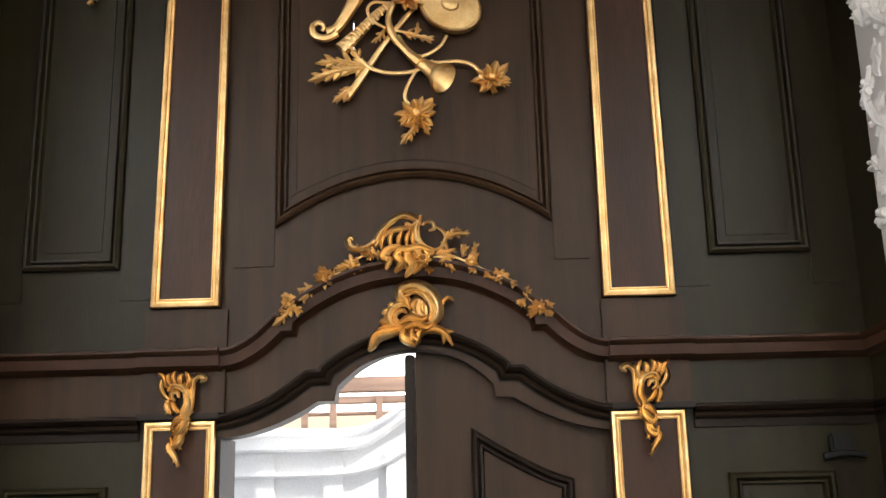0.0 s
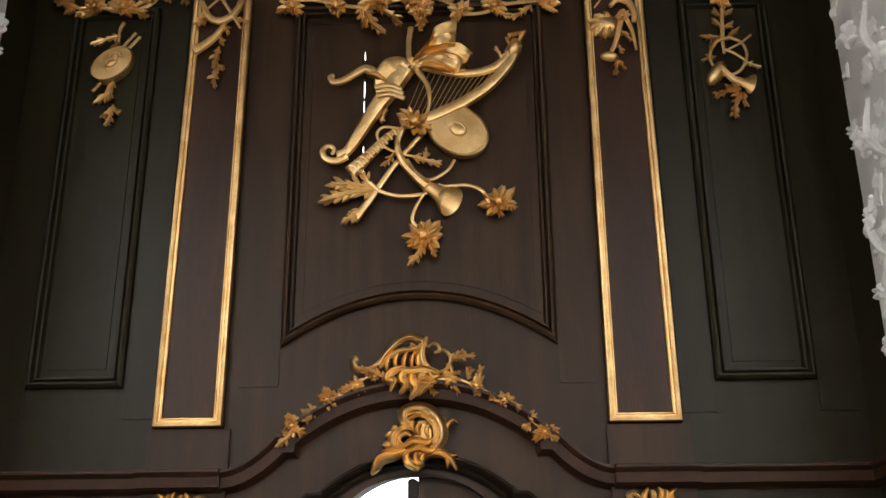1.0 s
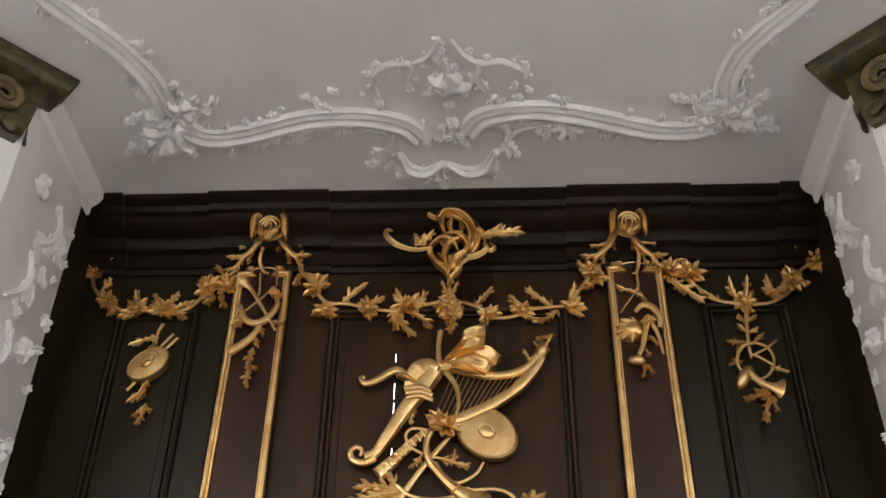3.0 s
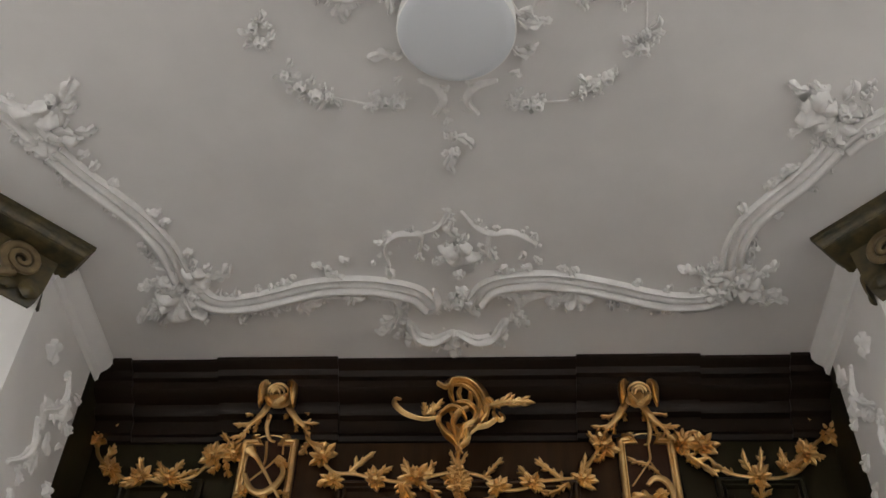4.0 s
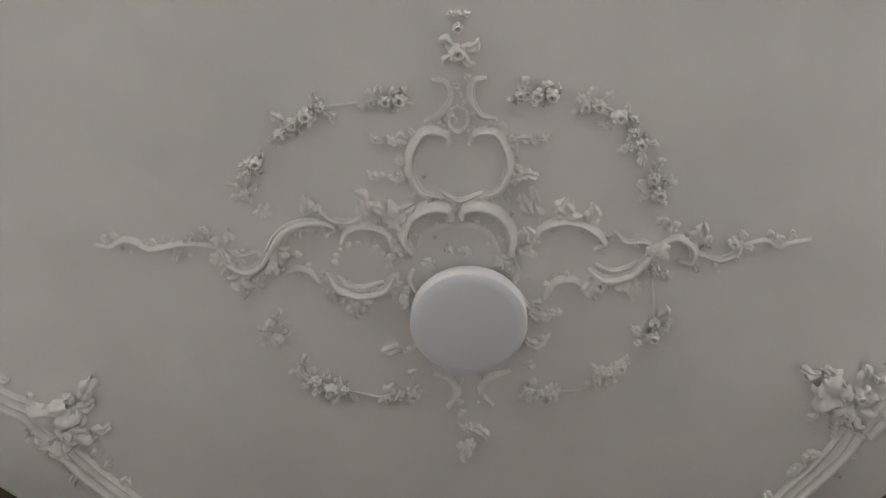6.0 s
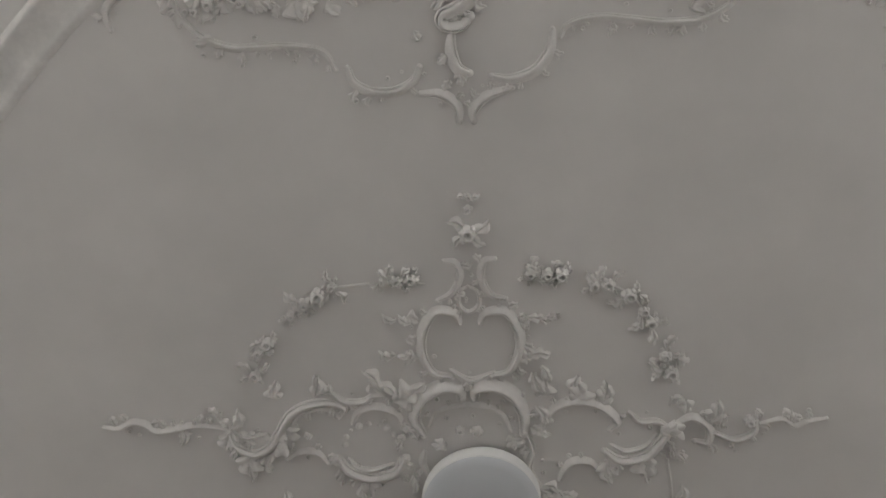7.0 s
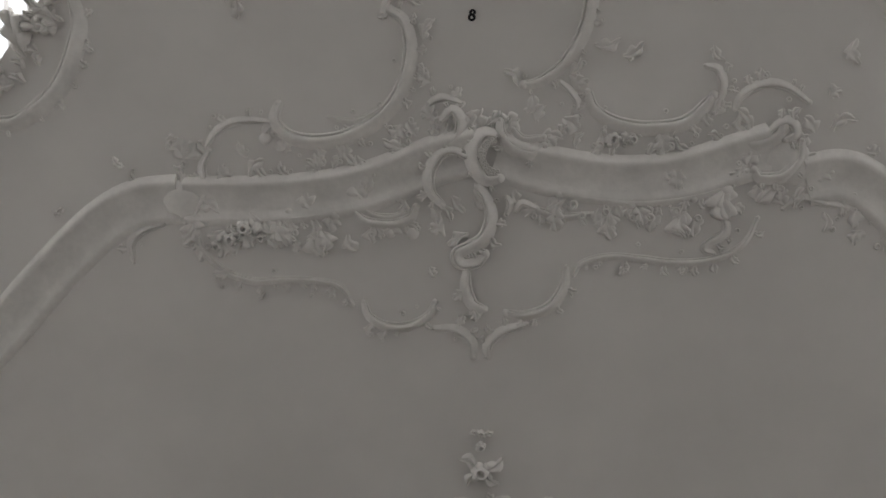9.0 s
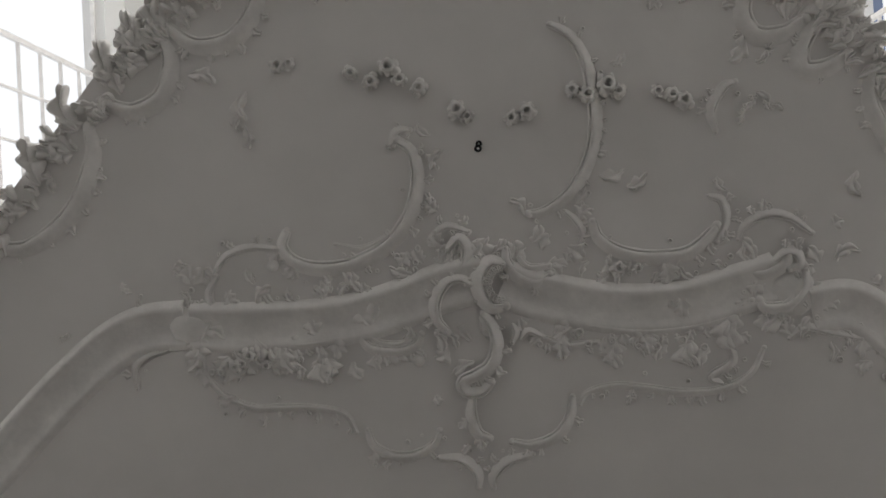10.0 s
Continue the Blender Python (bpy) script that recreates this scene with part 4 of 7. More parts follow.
g = garland("garland", [(-1.244, 5.424), (-1.150, 5.315), (-1.039, 5.176), (-0.929, 5.016), (-0.798, 4.995), (-0.652, 4.959), (-0.507, 4.942), (-0.365, 4.979), (-0.269, 5.001)])
g.flowers([(-0.918, 4.954), (-0.677, 4.959)], 0.062)
g.flowers([(-0.985, 5.119), (-0.451, 4.976)], 0.075)
g.leaves([(-1.196, 5.382), (-1.099, 5.306), (-1.226, 5.411), (-1.172, 5.482), (-1.093, 5.233), (-0.980, 5.183), (-1.076, 5.224), (-1.093, 5.124), (-0.910, 4.985), (-0.968, 4.909), (-0.909, 4.965), (-0.872, 4.900), (-0.831, 5.003), (-0.714, 5.092), (-0.669, 4.990), (-0.600, 5.012), (-0.523, 4.950), (-0.423, 4.790), (-0.539, 4.950), (-0.509, 4.820), (-0.437, 4.949), (-0.339, 4.826), (-0.477, 4.999), (-0.512, 5.058), (-0.397, 4.987), (-0.366, 5.037)], 0.036, d=(0.02, 0.06), lobes=2)
g = garland("garland", [(-0.189, 5.008), (-0.068, 4.968), (0.027, 4.890), (0.144, 4.896), (0.240, 4.941), (0.351, 4.955), (0.453, 4.977), (0.550, 5.116), (0.655, 5.258), (0.767, 5.371)])
g.flowers([(0.008, 4.913), (0.192, 4.934), (0.478, 4.961)], 0.058)
g.flower((0.605, 5.179), 0.072)
g.leaves([(-0.077, 4.968), (0.009, 5.052), (0.002, 4.906), (-0.024, 4.853), (0.177, 4.953), (0.130, 5.004), (0.207, 4.915), (0.269, 4.865), (0.367, 4.955), (0.243, 5.041), (0.398, 4.947), (0.300, 4.857), (0.431, 4.970), (0.512, 4.885), (0.454, 4.989), (0.484, 5.078), (0.585, 5.163), (0.531, 5.236), (0.616, 5.143), (0.553, 5.065), (0.689, 5.282), (0.750, 5.233), (0.707, 5.298), (0.653, 5.323)], 0.036, d=(0.02, 0.06), lobes=2)
g = garland("garland", [(0.853, 5.378), (0.948, 5.279), (1.054, 5.205), (1.170, 5.097), (1.254, 4.999), (1.421, 4.958), (1.579, 4.968), (1.690, 5.040), (1.776, 5.180), (1.870, 5.242)])
g.flowers([(1.037, 5.197), (1.151, 5.180)], 0.078)
g.flowers([(1.430, 4.974), (1.713, 5.125), (1.872, 5.258)], 0.068)
g.flower((1.589, 5.033), 0.045)
g.leaves([(0.884, 5.361), (0.954, 5.270), (0.981, 5.278), (1.101, 5.252), (1.046, 5.126), (1.167, 4.984), (1.063, 5.137), (1.100, 5.031), (1.300, 4.990), (1.202, 5.015), (1.408, 4.978), (1.370, 5.094), (1.441, 4.989), (1.457, 5.105), (1.420, 4.951), (1.444, 4.897), (1.581, 5.026), (1.569, 5.111), (1.604, 5.033), (1.667, 5.090), (1.689, 5.071), (1.633, 5.013), (1.863, 5.258), (1.786, 5.316), (1.875, 5.234), (1.903, 5.178), (1.749, 5.148), (1.793, 5.089)], 0.036, d=(0.02, 0.06), lobes=2)
g = Carving("flower_drop", "gilded carved bunch of blossoms at the garland's centre", "carving", on_wall, GOLD, d=0.02)
g.flowers([(-0.221, 4.996), (-0.246, 4.947), (-0.189, 4.938), (-0.210, 4.893)], 0.058, d=0.04)
g.flower((-0.210, 4.855), 0.045)
g.leaves([(-0.215, 5.023), (-0.261, 5.114), (-0.215, 5.023), (-0.164, 5.101), (-0.215, 5.035), (-0.216, 5.153), (-0.246, 4.977), (-0.297, 4.932), (-0.182, 4.977), (-0.131, 4.918), (-0.207, 4.844), (-0.206, 4.750)], 0.034, d=(0.03, 0.07), lobes=2)

# ---- blossoms crowning the pilasters, and the crest between them ----
for cx, cz in ((-1.256, 5.42), (0.806, 5.409)):
    c = Carving("pilaster_blossom", "drooping gilded carved blossom above the pilaster", "carving", on_wall, GOLD, "pilaster blossoms", d=0.20)
    c.boss((cx, cz + 0.01), 0.080, d=-0.03, h=0.035)
    for r, up in ((0.088, 0.030), (0.064, 0.042), (0.042, 0.050), (0.022, 0.056)):
        c.add("petal", stem, curl((cx, cz - 0.35 * (0.09 - r)), r, r * 0.9, -25, 205, 10), (0.004, 0.009, 0.011, 0.009, 0.004), d=up, flat=1.5, per=2)
    for s in (-1, 1):
        c.add("petal", lick, [(cx + 0.044 * s, cz + 0.072), (cx + 0.080 * s, cz + 0.050), (cx + 0.093 * s, cz + 0.010), (cx + 0.098 * s, cz - 0.085)], 0.026, d=0.03)
        c.add("petal", lick, [(cx + 0.070 * s, cz + 0.085), (cx + 0.090 * s, cz + 0.020), (cx + 0.088 * s, cz - 0.065)], 0.022, d=0.04)
        c.add("petal", lick, [(cx + 0.055 * s, cz - 0.02), (cx + 0.045 * s, cz - 0.065), (cx + 0.012 * s, cz - 0.095)], 0.018, d=0.05)
    c.add("petal", stem, curl((cx + 0.004, cz - 0.085), 0.028, 0.012, 90, 430, 12), (0.010, 0.012, 0.007), d=0.045, per=2)
for pts in ([(-1.265, 5.466), (-1.305, 5.371), (-1.323, 5.289), (-1.298, 5.207), (-1.263, 5.186)], [(0.782, 5.437), (0.851, 5.353), (0.866, 5.259), (0.848, 5.168), (0.822, 5.152)]):
    c = Carving("ribbon_knot", "gilded carved ribbon tied at the pilaster head", "carving", on_wall, GOLD, "ribbon knots", d=0.05)
    c.stem(pts, (0.010, 0.014, 0.014, 0.010, 0.007), d=(0.10, 0.05, 0.03, 0.03))
    for s in (-1, 1):
        c.stem([(pts[0][0], pts[0][1] + 0.02), (pts[0][0] + 0.05 * s, pts[0][1] - 0.05), (pts[0][0] + 0.10 * s, pts[0][1] - 0.13), (pts[0][0] + 0.17 * s, pts[0][1] - 0.20)], (0.018, 0.024, 0.020, 0.012), d=(0.10, 0.06))
        for u, v, x, z in ((0.03, -0.03, 0.11, -0.07), (0.05, -0.05, 0.05, -0.15), (0.08, -0.09, 0.19, -0.11), (0.10, -0.13, 0.12, -0.24), (0.14, -0.17, 0.25, -0.18), (0.15, -0.18, 0.21, -0.28)):
            c.leaf((pts[0][0] + u * s, pts[0][1] + v), (pts[0][0] + x * s, pts[0][1] + z), 0.034, d=(0.06, 0.06), lobes=2)
c = Carving("crest", "gilded rococo crest with scrolls and a wing on the cornice", "carving", on_wall, GOLD, d=0.20)
c.runs(((0.014, [(-0.544, 5.369), (-0.572, 5.374), (-0.576, 5.339), (-0.544, 5.295), (-0.491, 5.255), (-0.404, 5.228), (-0.318, 5.242)]), (0.024, [(-0.331, 5.482), (-0.283, 5.457), (-0.256, 5.501), (-0.190, 5.509), (-0.120, 5.472), (-0.068, 5.389), (-0.059, 5.302), (-0.091, 5.227), (-0.137, 5.185)]), (0.014, [(-0.243, 5.470), (-0.181, 5.464), (-0.125, 5.412), (-0.097, 5.335), (-0.111, 5.270)]), (0.013, [(-0.240, 5.240), (-0.267, 5.290), (-0.310, 5.274), (-0.323, 5.220), (-0.303, 5.167), (-0.256, 5.141)]), (0.015, [(-0.016, 5.273), (-0.008, 5.226), (-0.051, 5.184), (-0.111, 5.164), (-0.154, 5.118)]), (0.012, [(0.018, 5.268), (0.040, 5.236), (0.018, 5.215), (0.001, 5.247)]),), d=0.03)
c.licks(((0.016, [(-0.248, 5.459), (-0.258, 5.392), (-0.236, 5.327)]), (0.015, [(-0.199, 5.442), (-0.212, 5.381), (-0.184, 5.315)]), (0.015, [(-0.150, 5.406), (-0.146, 5.347), (-0.163, 5.293)]), (0.022, [(-0.233, 5.326), (-0.163, 5.314), (-0.111, 5.249), (-0.137, 5.185)]), (0.022, [(-0.317, 5.188), (-0.278, 5.114), (-0.230, 5.065), (-0.209, 5.023)]), (0.022, [(-0.231, 5.165), (-0.222, 5.102), (-0.209, 5.029)]), (0.022, [(-0.111, 5.174), (-0.162, 5.133), (-0.162, 5.070), (-0.204, 5.023)]), (0.018, [(-0.180, 5.186), (-0.188, 5.123), (-0.210, 5.050)]), (0.014, [(-0.059, 5.356), (-0.025, 5.334), (-0.008, 5.279)]),), d=0.05)
c.licks(((0.018, [(-0.146, 5.295), (-0.214, 5.243), (-0.239, 5.169), (-0.205, 5.105)]), (0.018, [(-0.097, 5.262), (-0.120, 5.188), (-0.171, 5.146), (-0.187, 5.073)]), (0.016, [(-0.314, 5.245), (-0.258, 5.287), (-0.197, 5.264), (-0.162, 5.199)]), (0.014, [(-0.076, 5.327), (-0.051, 5.251), (-0.085, 5.177)]), (0.013, [(-0.274, 5.180), (-0.239, 5.127), (-0.221, 5.063)]), (0.014, [(-0.025, 5.309), (-0.059, 5.272), (-0.051, 5.208)])), d=0.06)
c.leaf(*[(-0.033, 5.295), (0.220, 5.299)], 0.055, d=(0.06, 0.07), lobes=5, bend=0.10)
c.leaves([(-0.387, 5.243), (-0.299, 5.343), (-0.404, 5.237), (-0.410, 5.319), (-0.352, 5.236), (-0.354, 5.322), (-0.213, 5.035), (-0.212, 4.947)], 0.036, d=(0.05, 0.06))
c.boss([(-0.205, 5.165)][0], 0.050, d=-0.01, h=0.05)

# ---- small trophies in the side panels and on the pilasters ----
def pendant(name, label, d=0.01):
    return Carving(name, label, "carving", on_wall, GOLD, "small trophies", d=d, grow=1.15)


c = pendant("drum_trophy", "small gilded carved trophy with a drum and sticks")
c.stem([(-1.834, 4.872), (-1.852, 4.823), (-1.852, 4.748)], (0.012, 0.008), d=0.03)
c.add("drum", lute_disc, (-1.866, 4.601), 0.125, 0.085, 42)
c.add("drumstick", stem, [(-1.837, 4.655), (-1.736, 4.780)], 0.010, d=0.03)
c.add("drumstick", stem, [(-1.901, 4.619), (-1.766, 4.811)], 0.010, d=0.02)
c.add("drumstick", stem, [(-1.959, 4.448), (-1.889, 4.547)], 0.010, d=0.03)
c.leaves([(-1.847, 4.796), (-1.977, 4.730), (-1.855, 4.766), (-1.878, 4.711), (-1.853, 4.518), (-1.928, 4.377), (-1.866, 4.504), (-1.862, 4.387), (-1.843, 4.370), (-1.855, 4.239), (-1.856, 4.352), (-1.795, 4.317), (-1.853, 4.335), (-1.887, 4.284)], 0.028, d=(0.02, 0.05), lobes=2)
c.add("drumhead_knot", stem, curl((-1.850, 4.640), 0.034, 0.010, 0, 400, 14), 0.007, d=0.064, per=2)
c = pendant("bow_trophy", "small gilded carved trophy with a bow and horn on the pilaster", d=0.04)
c.stem([(-1.216, 5.206), (-1.209, 5.106)], 0.006)
c.stem([(-1.313, 5.195), (-1.303, 5.068), (-1.317, 5.021)], 0.008)
c.add("bow", stem, [(-1.402, 4.971), (-1.359, 4.875), (-1.298, 4.844), (-1.231, 4.881), (-1.189, 4.969), (-1.210, 5.047)], (0.012, 0.02, 0.024, 0.024, 0.018, 0.010), d=0.04)
c.add("quiver", stem, [(-1.422, 4.659), (-1.370, 4.695), (-1.305, 4.761), (-1.266, 4.843)], (0.030, 0.026, 0.022, 0.014), d=0.04)
c.add("horn", stem, [(-1.365, 5.100), (-1.278, 4.958), (-1.178, 4.790)], (0.014, 0.010, 0.008), d=0.05)
c.add("horn_bell", bell, (-1.341, 5.060), (-1.394, 5.124), 0.012, 0.035, 0.4)
c.add("arrow", stem, [(-1.395, 4.905), (-1.270, 5.036), (-1.228, 5.098)], 0.007, d=0.035)
c.flowers([(-1.206, 5.043), (-1.396, 4.860)], 0.045, d=0.03)
c.leaves([(-1.281, 4.836), (-1.250, 4.753), (-1.211, 4.865), (-1.145, 4.842), (-1.289, 4.761), (-1.262, 4.687), (-1.293, 4.687), (-1.303, 4.549), (-1.294, 4.578), (-1.258, 4.541), (-1.298, 4.560), (-1.290, 4.435)], 0.026, d=(0.03, 0.05), lobes=2)
c = pendant("bagpipe_trophy", "small gilded carved trophy with a bagpipe on the pilaster", d=0.04)
c.stem([(0.848, 5.160), (0.846, 5.061), (0.811, 5.023)], 0.008)
c.add("cord", stem, [(0.831, 5.034), (0.732, 4.890)], 0.005)
c.add("cord", stem, [(0.848, 5.042), (0.936, 4.869)], 0.005)
c.add("bag", knob, (0.786, 4.785), 0.088, ry=0.075, h=0.055, d=0.0)
for k in range(6):
    a = radians(95 + 34 * k)
    c.add("bag_fold", lick, [(0.806, 4.800), (0.800 + 0.055 * math.cos(a), 4.790 + 0.045 * math.sin(a)), (0.790 + 0.098 * math.cos(a), 4.785 + 0.084 * math.sin(a))], 0.020, d=0.022)
c.add("pipe", stem, [(0.812, 4.882), (0.854, 4.927), (0.909, 4.911), (0.940, 4.843), (0.934, 4.776)], (0.012, 0.018, 0.022, 0.02, 0.014), d=0.05)
c.add("pipe", stem, [(0.873, 4.858), (0.918, 4.739), (0.936, 4.608)], (0.016, 0.012, 0.008), d=0.05)
c.add("pipe", stem, [(0.878, 4.843), (0.832, 4.667), (0.802, 4.602)], (0.018, 0.014, 0.012), d=0.05)
c.add("cup", knob, (0.794, 4.581), 0.05, ry=0.03, h=0.03, turn=-8, d=0.03)
c.leaves([(0.825, 5.034), (0.731, 5.059), (0.830, 5.023), (0.872, 4.957), (0.869, 4.740), (0.909, 4.673), (0.826, 4.674), (0.856, 4.595), (0.828, 4.559), (0.809, 4.468), (0.838, 4.559), (0.865, 4.495)], 0.026, d=(0.03, 0.05), lobes=2)
c.flower((0.875, 4.814), 0.035, d=0.06)
c = pendant("lute_trophy", "small gilded carved trophy with lute, hoop and horn")
c.stem([(1.425, 4.898), (1.417, 4.789), (1.409, 4.690), (1.410, 4.608)], (0.010, 0.012, 0.008))
c.add("hoop", stem, [(1.441, 4.701), (1.504, 4.668), (1.525, 4.589), (1.485, 4.501), (1.415, 4.470), (1.354, 4.505), (1.328, 4.583), (1.367, 4.669), (1.435, 4.701)], 0.009, d=0.04)
c.add("lute", knob, (1.358, 4.491), 0.085, ry=0.042, turn=58, h=0.045, d=0.02)
c.add("horn", stem, [(1.377, 4.519), (1.427, 4.449), (1.482, 4.421)], (0.016, 0.02, 0.024), d=0.05)
c.add("horn_bell", bell, (1.453, 4.428), (1.531, 4.407), 0.02, 0.058, 0.25)
c.stem([(1.431, 4.625), (1.496, 4.661), (1.559, 4.711)], 0.007, d=0.045)
c.stem([(1.412, 4.625), (1.463, 4.596), (1.517, 4.553)], 0.008, d=0.045)
c.leaves([(1.420, 4.838), (1.379, 4.876), (1.423, 4.838), (1.471, 4.867), (1.415, 4.778), (1.364, 4.808), (1.421, 4.778), (1.466, 4.789), (1.401, 4.716), (1.295, 4.706), (1.387, 4.705), (1.340, 4.626), (1.366, 4.597), (1.288, 4.555), (1.503, 4.560), (1.576, 4.510), (1.423, 4.698), (1.491, 4.748), (1.479, 4.397), (1.343, 4.340), (1.479, 4.397), (1.399, 4.397), (1.476, 4.380), (1.427, 4.225), (1.491, 4.379), (1.494, 4.284)], 0.026, d=(0.02, 0.05), lobes=2)

# ---- carving over the door ----
c = Carving("overdoor_cartouche", "gilded rococo shell cartouche over the door arch", "carving", on_wall, GOLD, d=0.06)
c.runs(((0.013, [(-0.509, 2.933), (-0.519, 2.948), (-0.530, 2.928), (-0.516, 2.898), (-0.473, 2.885), (-0.430, 2.902), (-0.401, 2.930)]), (0.016, [(-0.409, 2.910), (-0.375, 2.968), (-0.322, 3.022), (-0.264, 3.048), (-0.211, 3.032), (-0.197, 3.008), (-0.222, 2.991), (-0.250, 3.006)]), (0.012, [(-0.399, 2.898), (-0.365, 2.944), (-0.308, 2.978), (-0.243, 2.988), (-0.212, 2.999)]), (0.018, [(-0.182, 3.040), (-0.206, 2.989), (-0.204, 2.929), (-0.173, 2.888), (-0.128, 2.872)]), (0.008, [(-0.174, 2.998), (-0.154, 3.015), (-0.125, 3.006), (-0.120, 2.979), (-0.140, 2.970)]), (0.008, [(-0.114, 2.990), (-0.079, 2.966), (-0.065, 2.933), (-0.088, 2.886), (-0.131, 2.873)]), (0.007, [(-0.087, 2.911), (-0.066, 2.900), (-0.060, 2.871)]),), d=0.03)
c.licks(((0.013, [(-0.370, 2.882), (-0.367, 2.926), (-0.350, 2.958)]), (0.012, [(-0.324, 2.887), (-0.330, 2.933), (-0.312, 2.972)]), (0.013, [(-0.287, 2.886), (-0.287, 2.932), (-0.269, 2.976)]), (0.012, [(-0.250, 2.891), (-0.250, 2.935), (-0.235, 2.976)]), (0.012, [(-0.219, 2.893), (-0.222, 2.937), (-0.212, 2.981)]),), d=0.03)
c.licks(((0.024, [(-0.287, 2.887), (-0.330, 2.866), (-0.359, 2.830), (-0.331, 2.815), (-0.348, 2.776)]), (0.024, [(-0.259, 2.879), (-0.295, 2.836), (-0.274, 2.799), (-0.306, 2.760)]), (0.026, [(-0.230, 2.878), (-0.245, 2.827), (-0.225, 2.783), (-0.258, 2.736)]), (0.022, [(-0.202, 2.877), (-0.206, 2.826), (-0.182, 2.796), (-0.221, 2.754)]), (0.022, [(-0.316, 2.881), (-0.259, 2.864), (-0.188, 2.870), (-0.124, 2.853)]), (0.018, [(-0.174, 2.869), (-0.146, 2.839), (-0.120, 2.853)]),), d=0.08)
c.flowers([(-0.163, 2.803), (-0.189, 2.826)], 0.036, d=0.10)
c.leaves([(-0.073, 2.933), (0.053, 2.940), (-0.066, 2.930), (-0.000, 2.966), (-0.117, 2.853), (-0.018, 2.825), (-0.110, 2.860), (-0.017, 2.865), (-0.161, 2.803), (-0.130, 2.761), (-0.402, 2.883), (-0.430, 2.832), (-0.387, 2.875), (-0.366, 2.831), (-0.409, 2.869), (-0.459, 2.855)], 0.030, d=(0.03, 0.06))
c.boss([(-0.238, 2.827)][0], 0.085, d=0.0, h=0.085, ry=0.05)
g = Carving("door_garland", "gilded carved flower garland lying along the door arch", "garland", on_wall, GOLD, "door garlands", d=0.08, grow=1.08)
g.add("stalk", stem, [(-0.351, 2.847), (-0.444, 2.856), (-0.522, 2.809), (-0.613, 2.746), (-0.703, 2.688), (-0.787, 2.621), (-0.860, 2.528)], 0.006, d=0.02)
g.flowers([(-0.504, 2.809), (-0.644, 2.743), (-0.805, 2.621)], 0.048)
g.leaves([(-0.378, 2.847), (-0.458, 2.876), (-0.431, 2.848), (-0.484, 2.890), (-0.536, 2.809), (-0.575, 2.783), (-0.587, 2.756), (-0.662, 2.784), (-0.685, 2.699), (-0.755, 2.684), (-0.703, 2.691), (-0.740, 2.639), (-0.767, 2.647), (-0.833, 2.658), (-0.786, 2.613), (-0.751, 2.579), (-0.811, 2.587), (-0.871, 2.523), (-0.791, 2.595), (-0.843, 2.595)], 0.034, d=(0.02, 0.05), lobes=2)
g = Carving("door_garland", "gilded carved flower garland lying along the door arch", "garland", on_wall, GOLD, "door garlands", d=0.08, grow=1.08)
g.add("stalk", stem, [(-0.127, 2.836), (-0.034, 2.835), (0.057, 2.796), (0.161, 2.741), (0.263, 2.671), (0.338, 2.607), (0.412, 2.538)], 0.006, d=0.02)
g.flowers([(0.052, 2.801), (0.181, 2.733), (0.363, 2.580)], 0.046)
g.leaves([(-0.061, 2.843), (-0.030, 2.762), (-0.048, 2.835), (-0.087, 2.803), (0.013, 2.834), (0.024, 2.883), (0.071, 2.822), (0.077, 2.882), (0.096, 2.774), (0.049, 2.761), (0.200, 2.732), (0.250, 2.679), (0.160, 2.733), (0.116, 2.747), (0.275, 2.660), (0.322, 2.651), (0.300, 2.626), (0.273, 2.587), (0.355, 2.591), (0.420, 2.543), (0.362, 2.573), (0.317, 2.540), (0.371, 2.599), (0.415, 2.585)], 0.034, d=(0.02, 0.05), lobes=2)
c = Carving("door_keystone", "gilded rococo keystone carving on the door head", "carving", on_wall, GOLD, d=0.05)
c.runs(((0.024, [(-0.262, 2.638), (-0.287, 2.650), (-0.287, 2.685), (-0.240, 2.706), (-0.177, 2.696), (-0.128, 2.650), (-0.106, 2.588), (-0.121, 2.540), (-0.166, 2.504)]), (0.014, [(-0.262, 2.654), (-0.226, 2.677), (-0.177, 2.666), (-0.143, 2.622), (-0.134, 2.578), (-0.151, 2.543)]), (0.016, [(-0.234, 2.605), (-0.283, 2.621), (-0.327, 2.598), (-0.345, 2.556), (-0.327, 2.522), (-0.285, 2.518)]), (0.011, [(-0.256, 2.577), (-0.277, 2.589), (-0.308, 2.573), (-0.311, 2.548), (-0.292, 2.536)]),), d=0.03)
c.licks(((0.022, [(-0.292, 2.519), (-0.242, 2.546), (-0.187, 2.537), (-0.151, 2.558)]), (0.022, [(-0.271, 2.497), (-0.215, 2.517), (-0.166, 2.501), (-0.131, 2.521)]), (0.024, [(-0.264, 2.504), (-0.271, 2.461), (-0.244, 2.433), (-0.216, 2.418)]), (0.020, [(-0.229, 2.503), (-0.230, 2.460), (-0.209, 2.439), (-0.221, 2.421)]), (0.016, [(-0.187, 2.495), (-0.202, 2.460), (-0.195, 2.434)]), (0.013, [(-0.206, 2.631), (-0.223, 2.605), (-0.213, 2.573)]), (0.013, [(-0.171, 2.622), (-0.181, 2.594), (-0.171, 2.561)]), (0.012, [(-0.241, 2.646), (-0.251, 2.620), (-0.235, 2.585)]),), d=0.045)
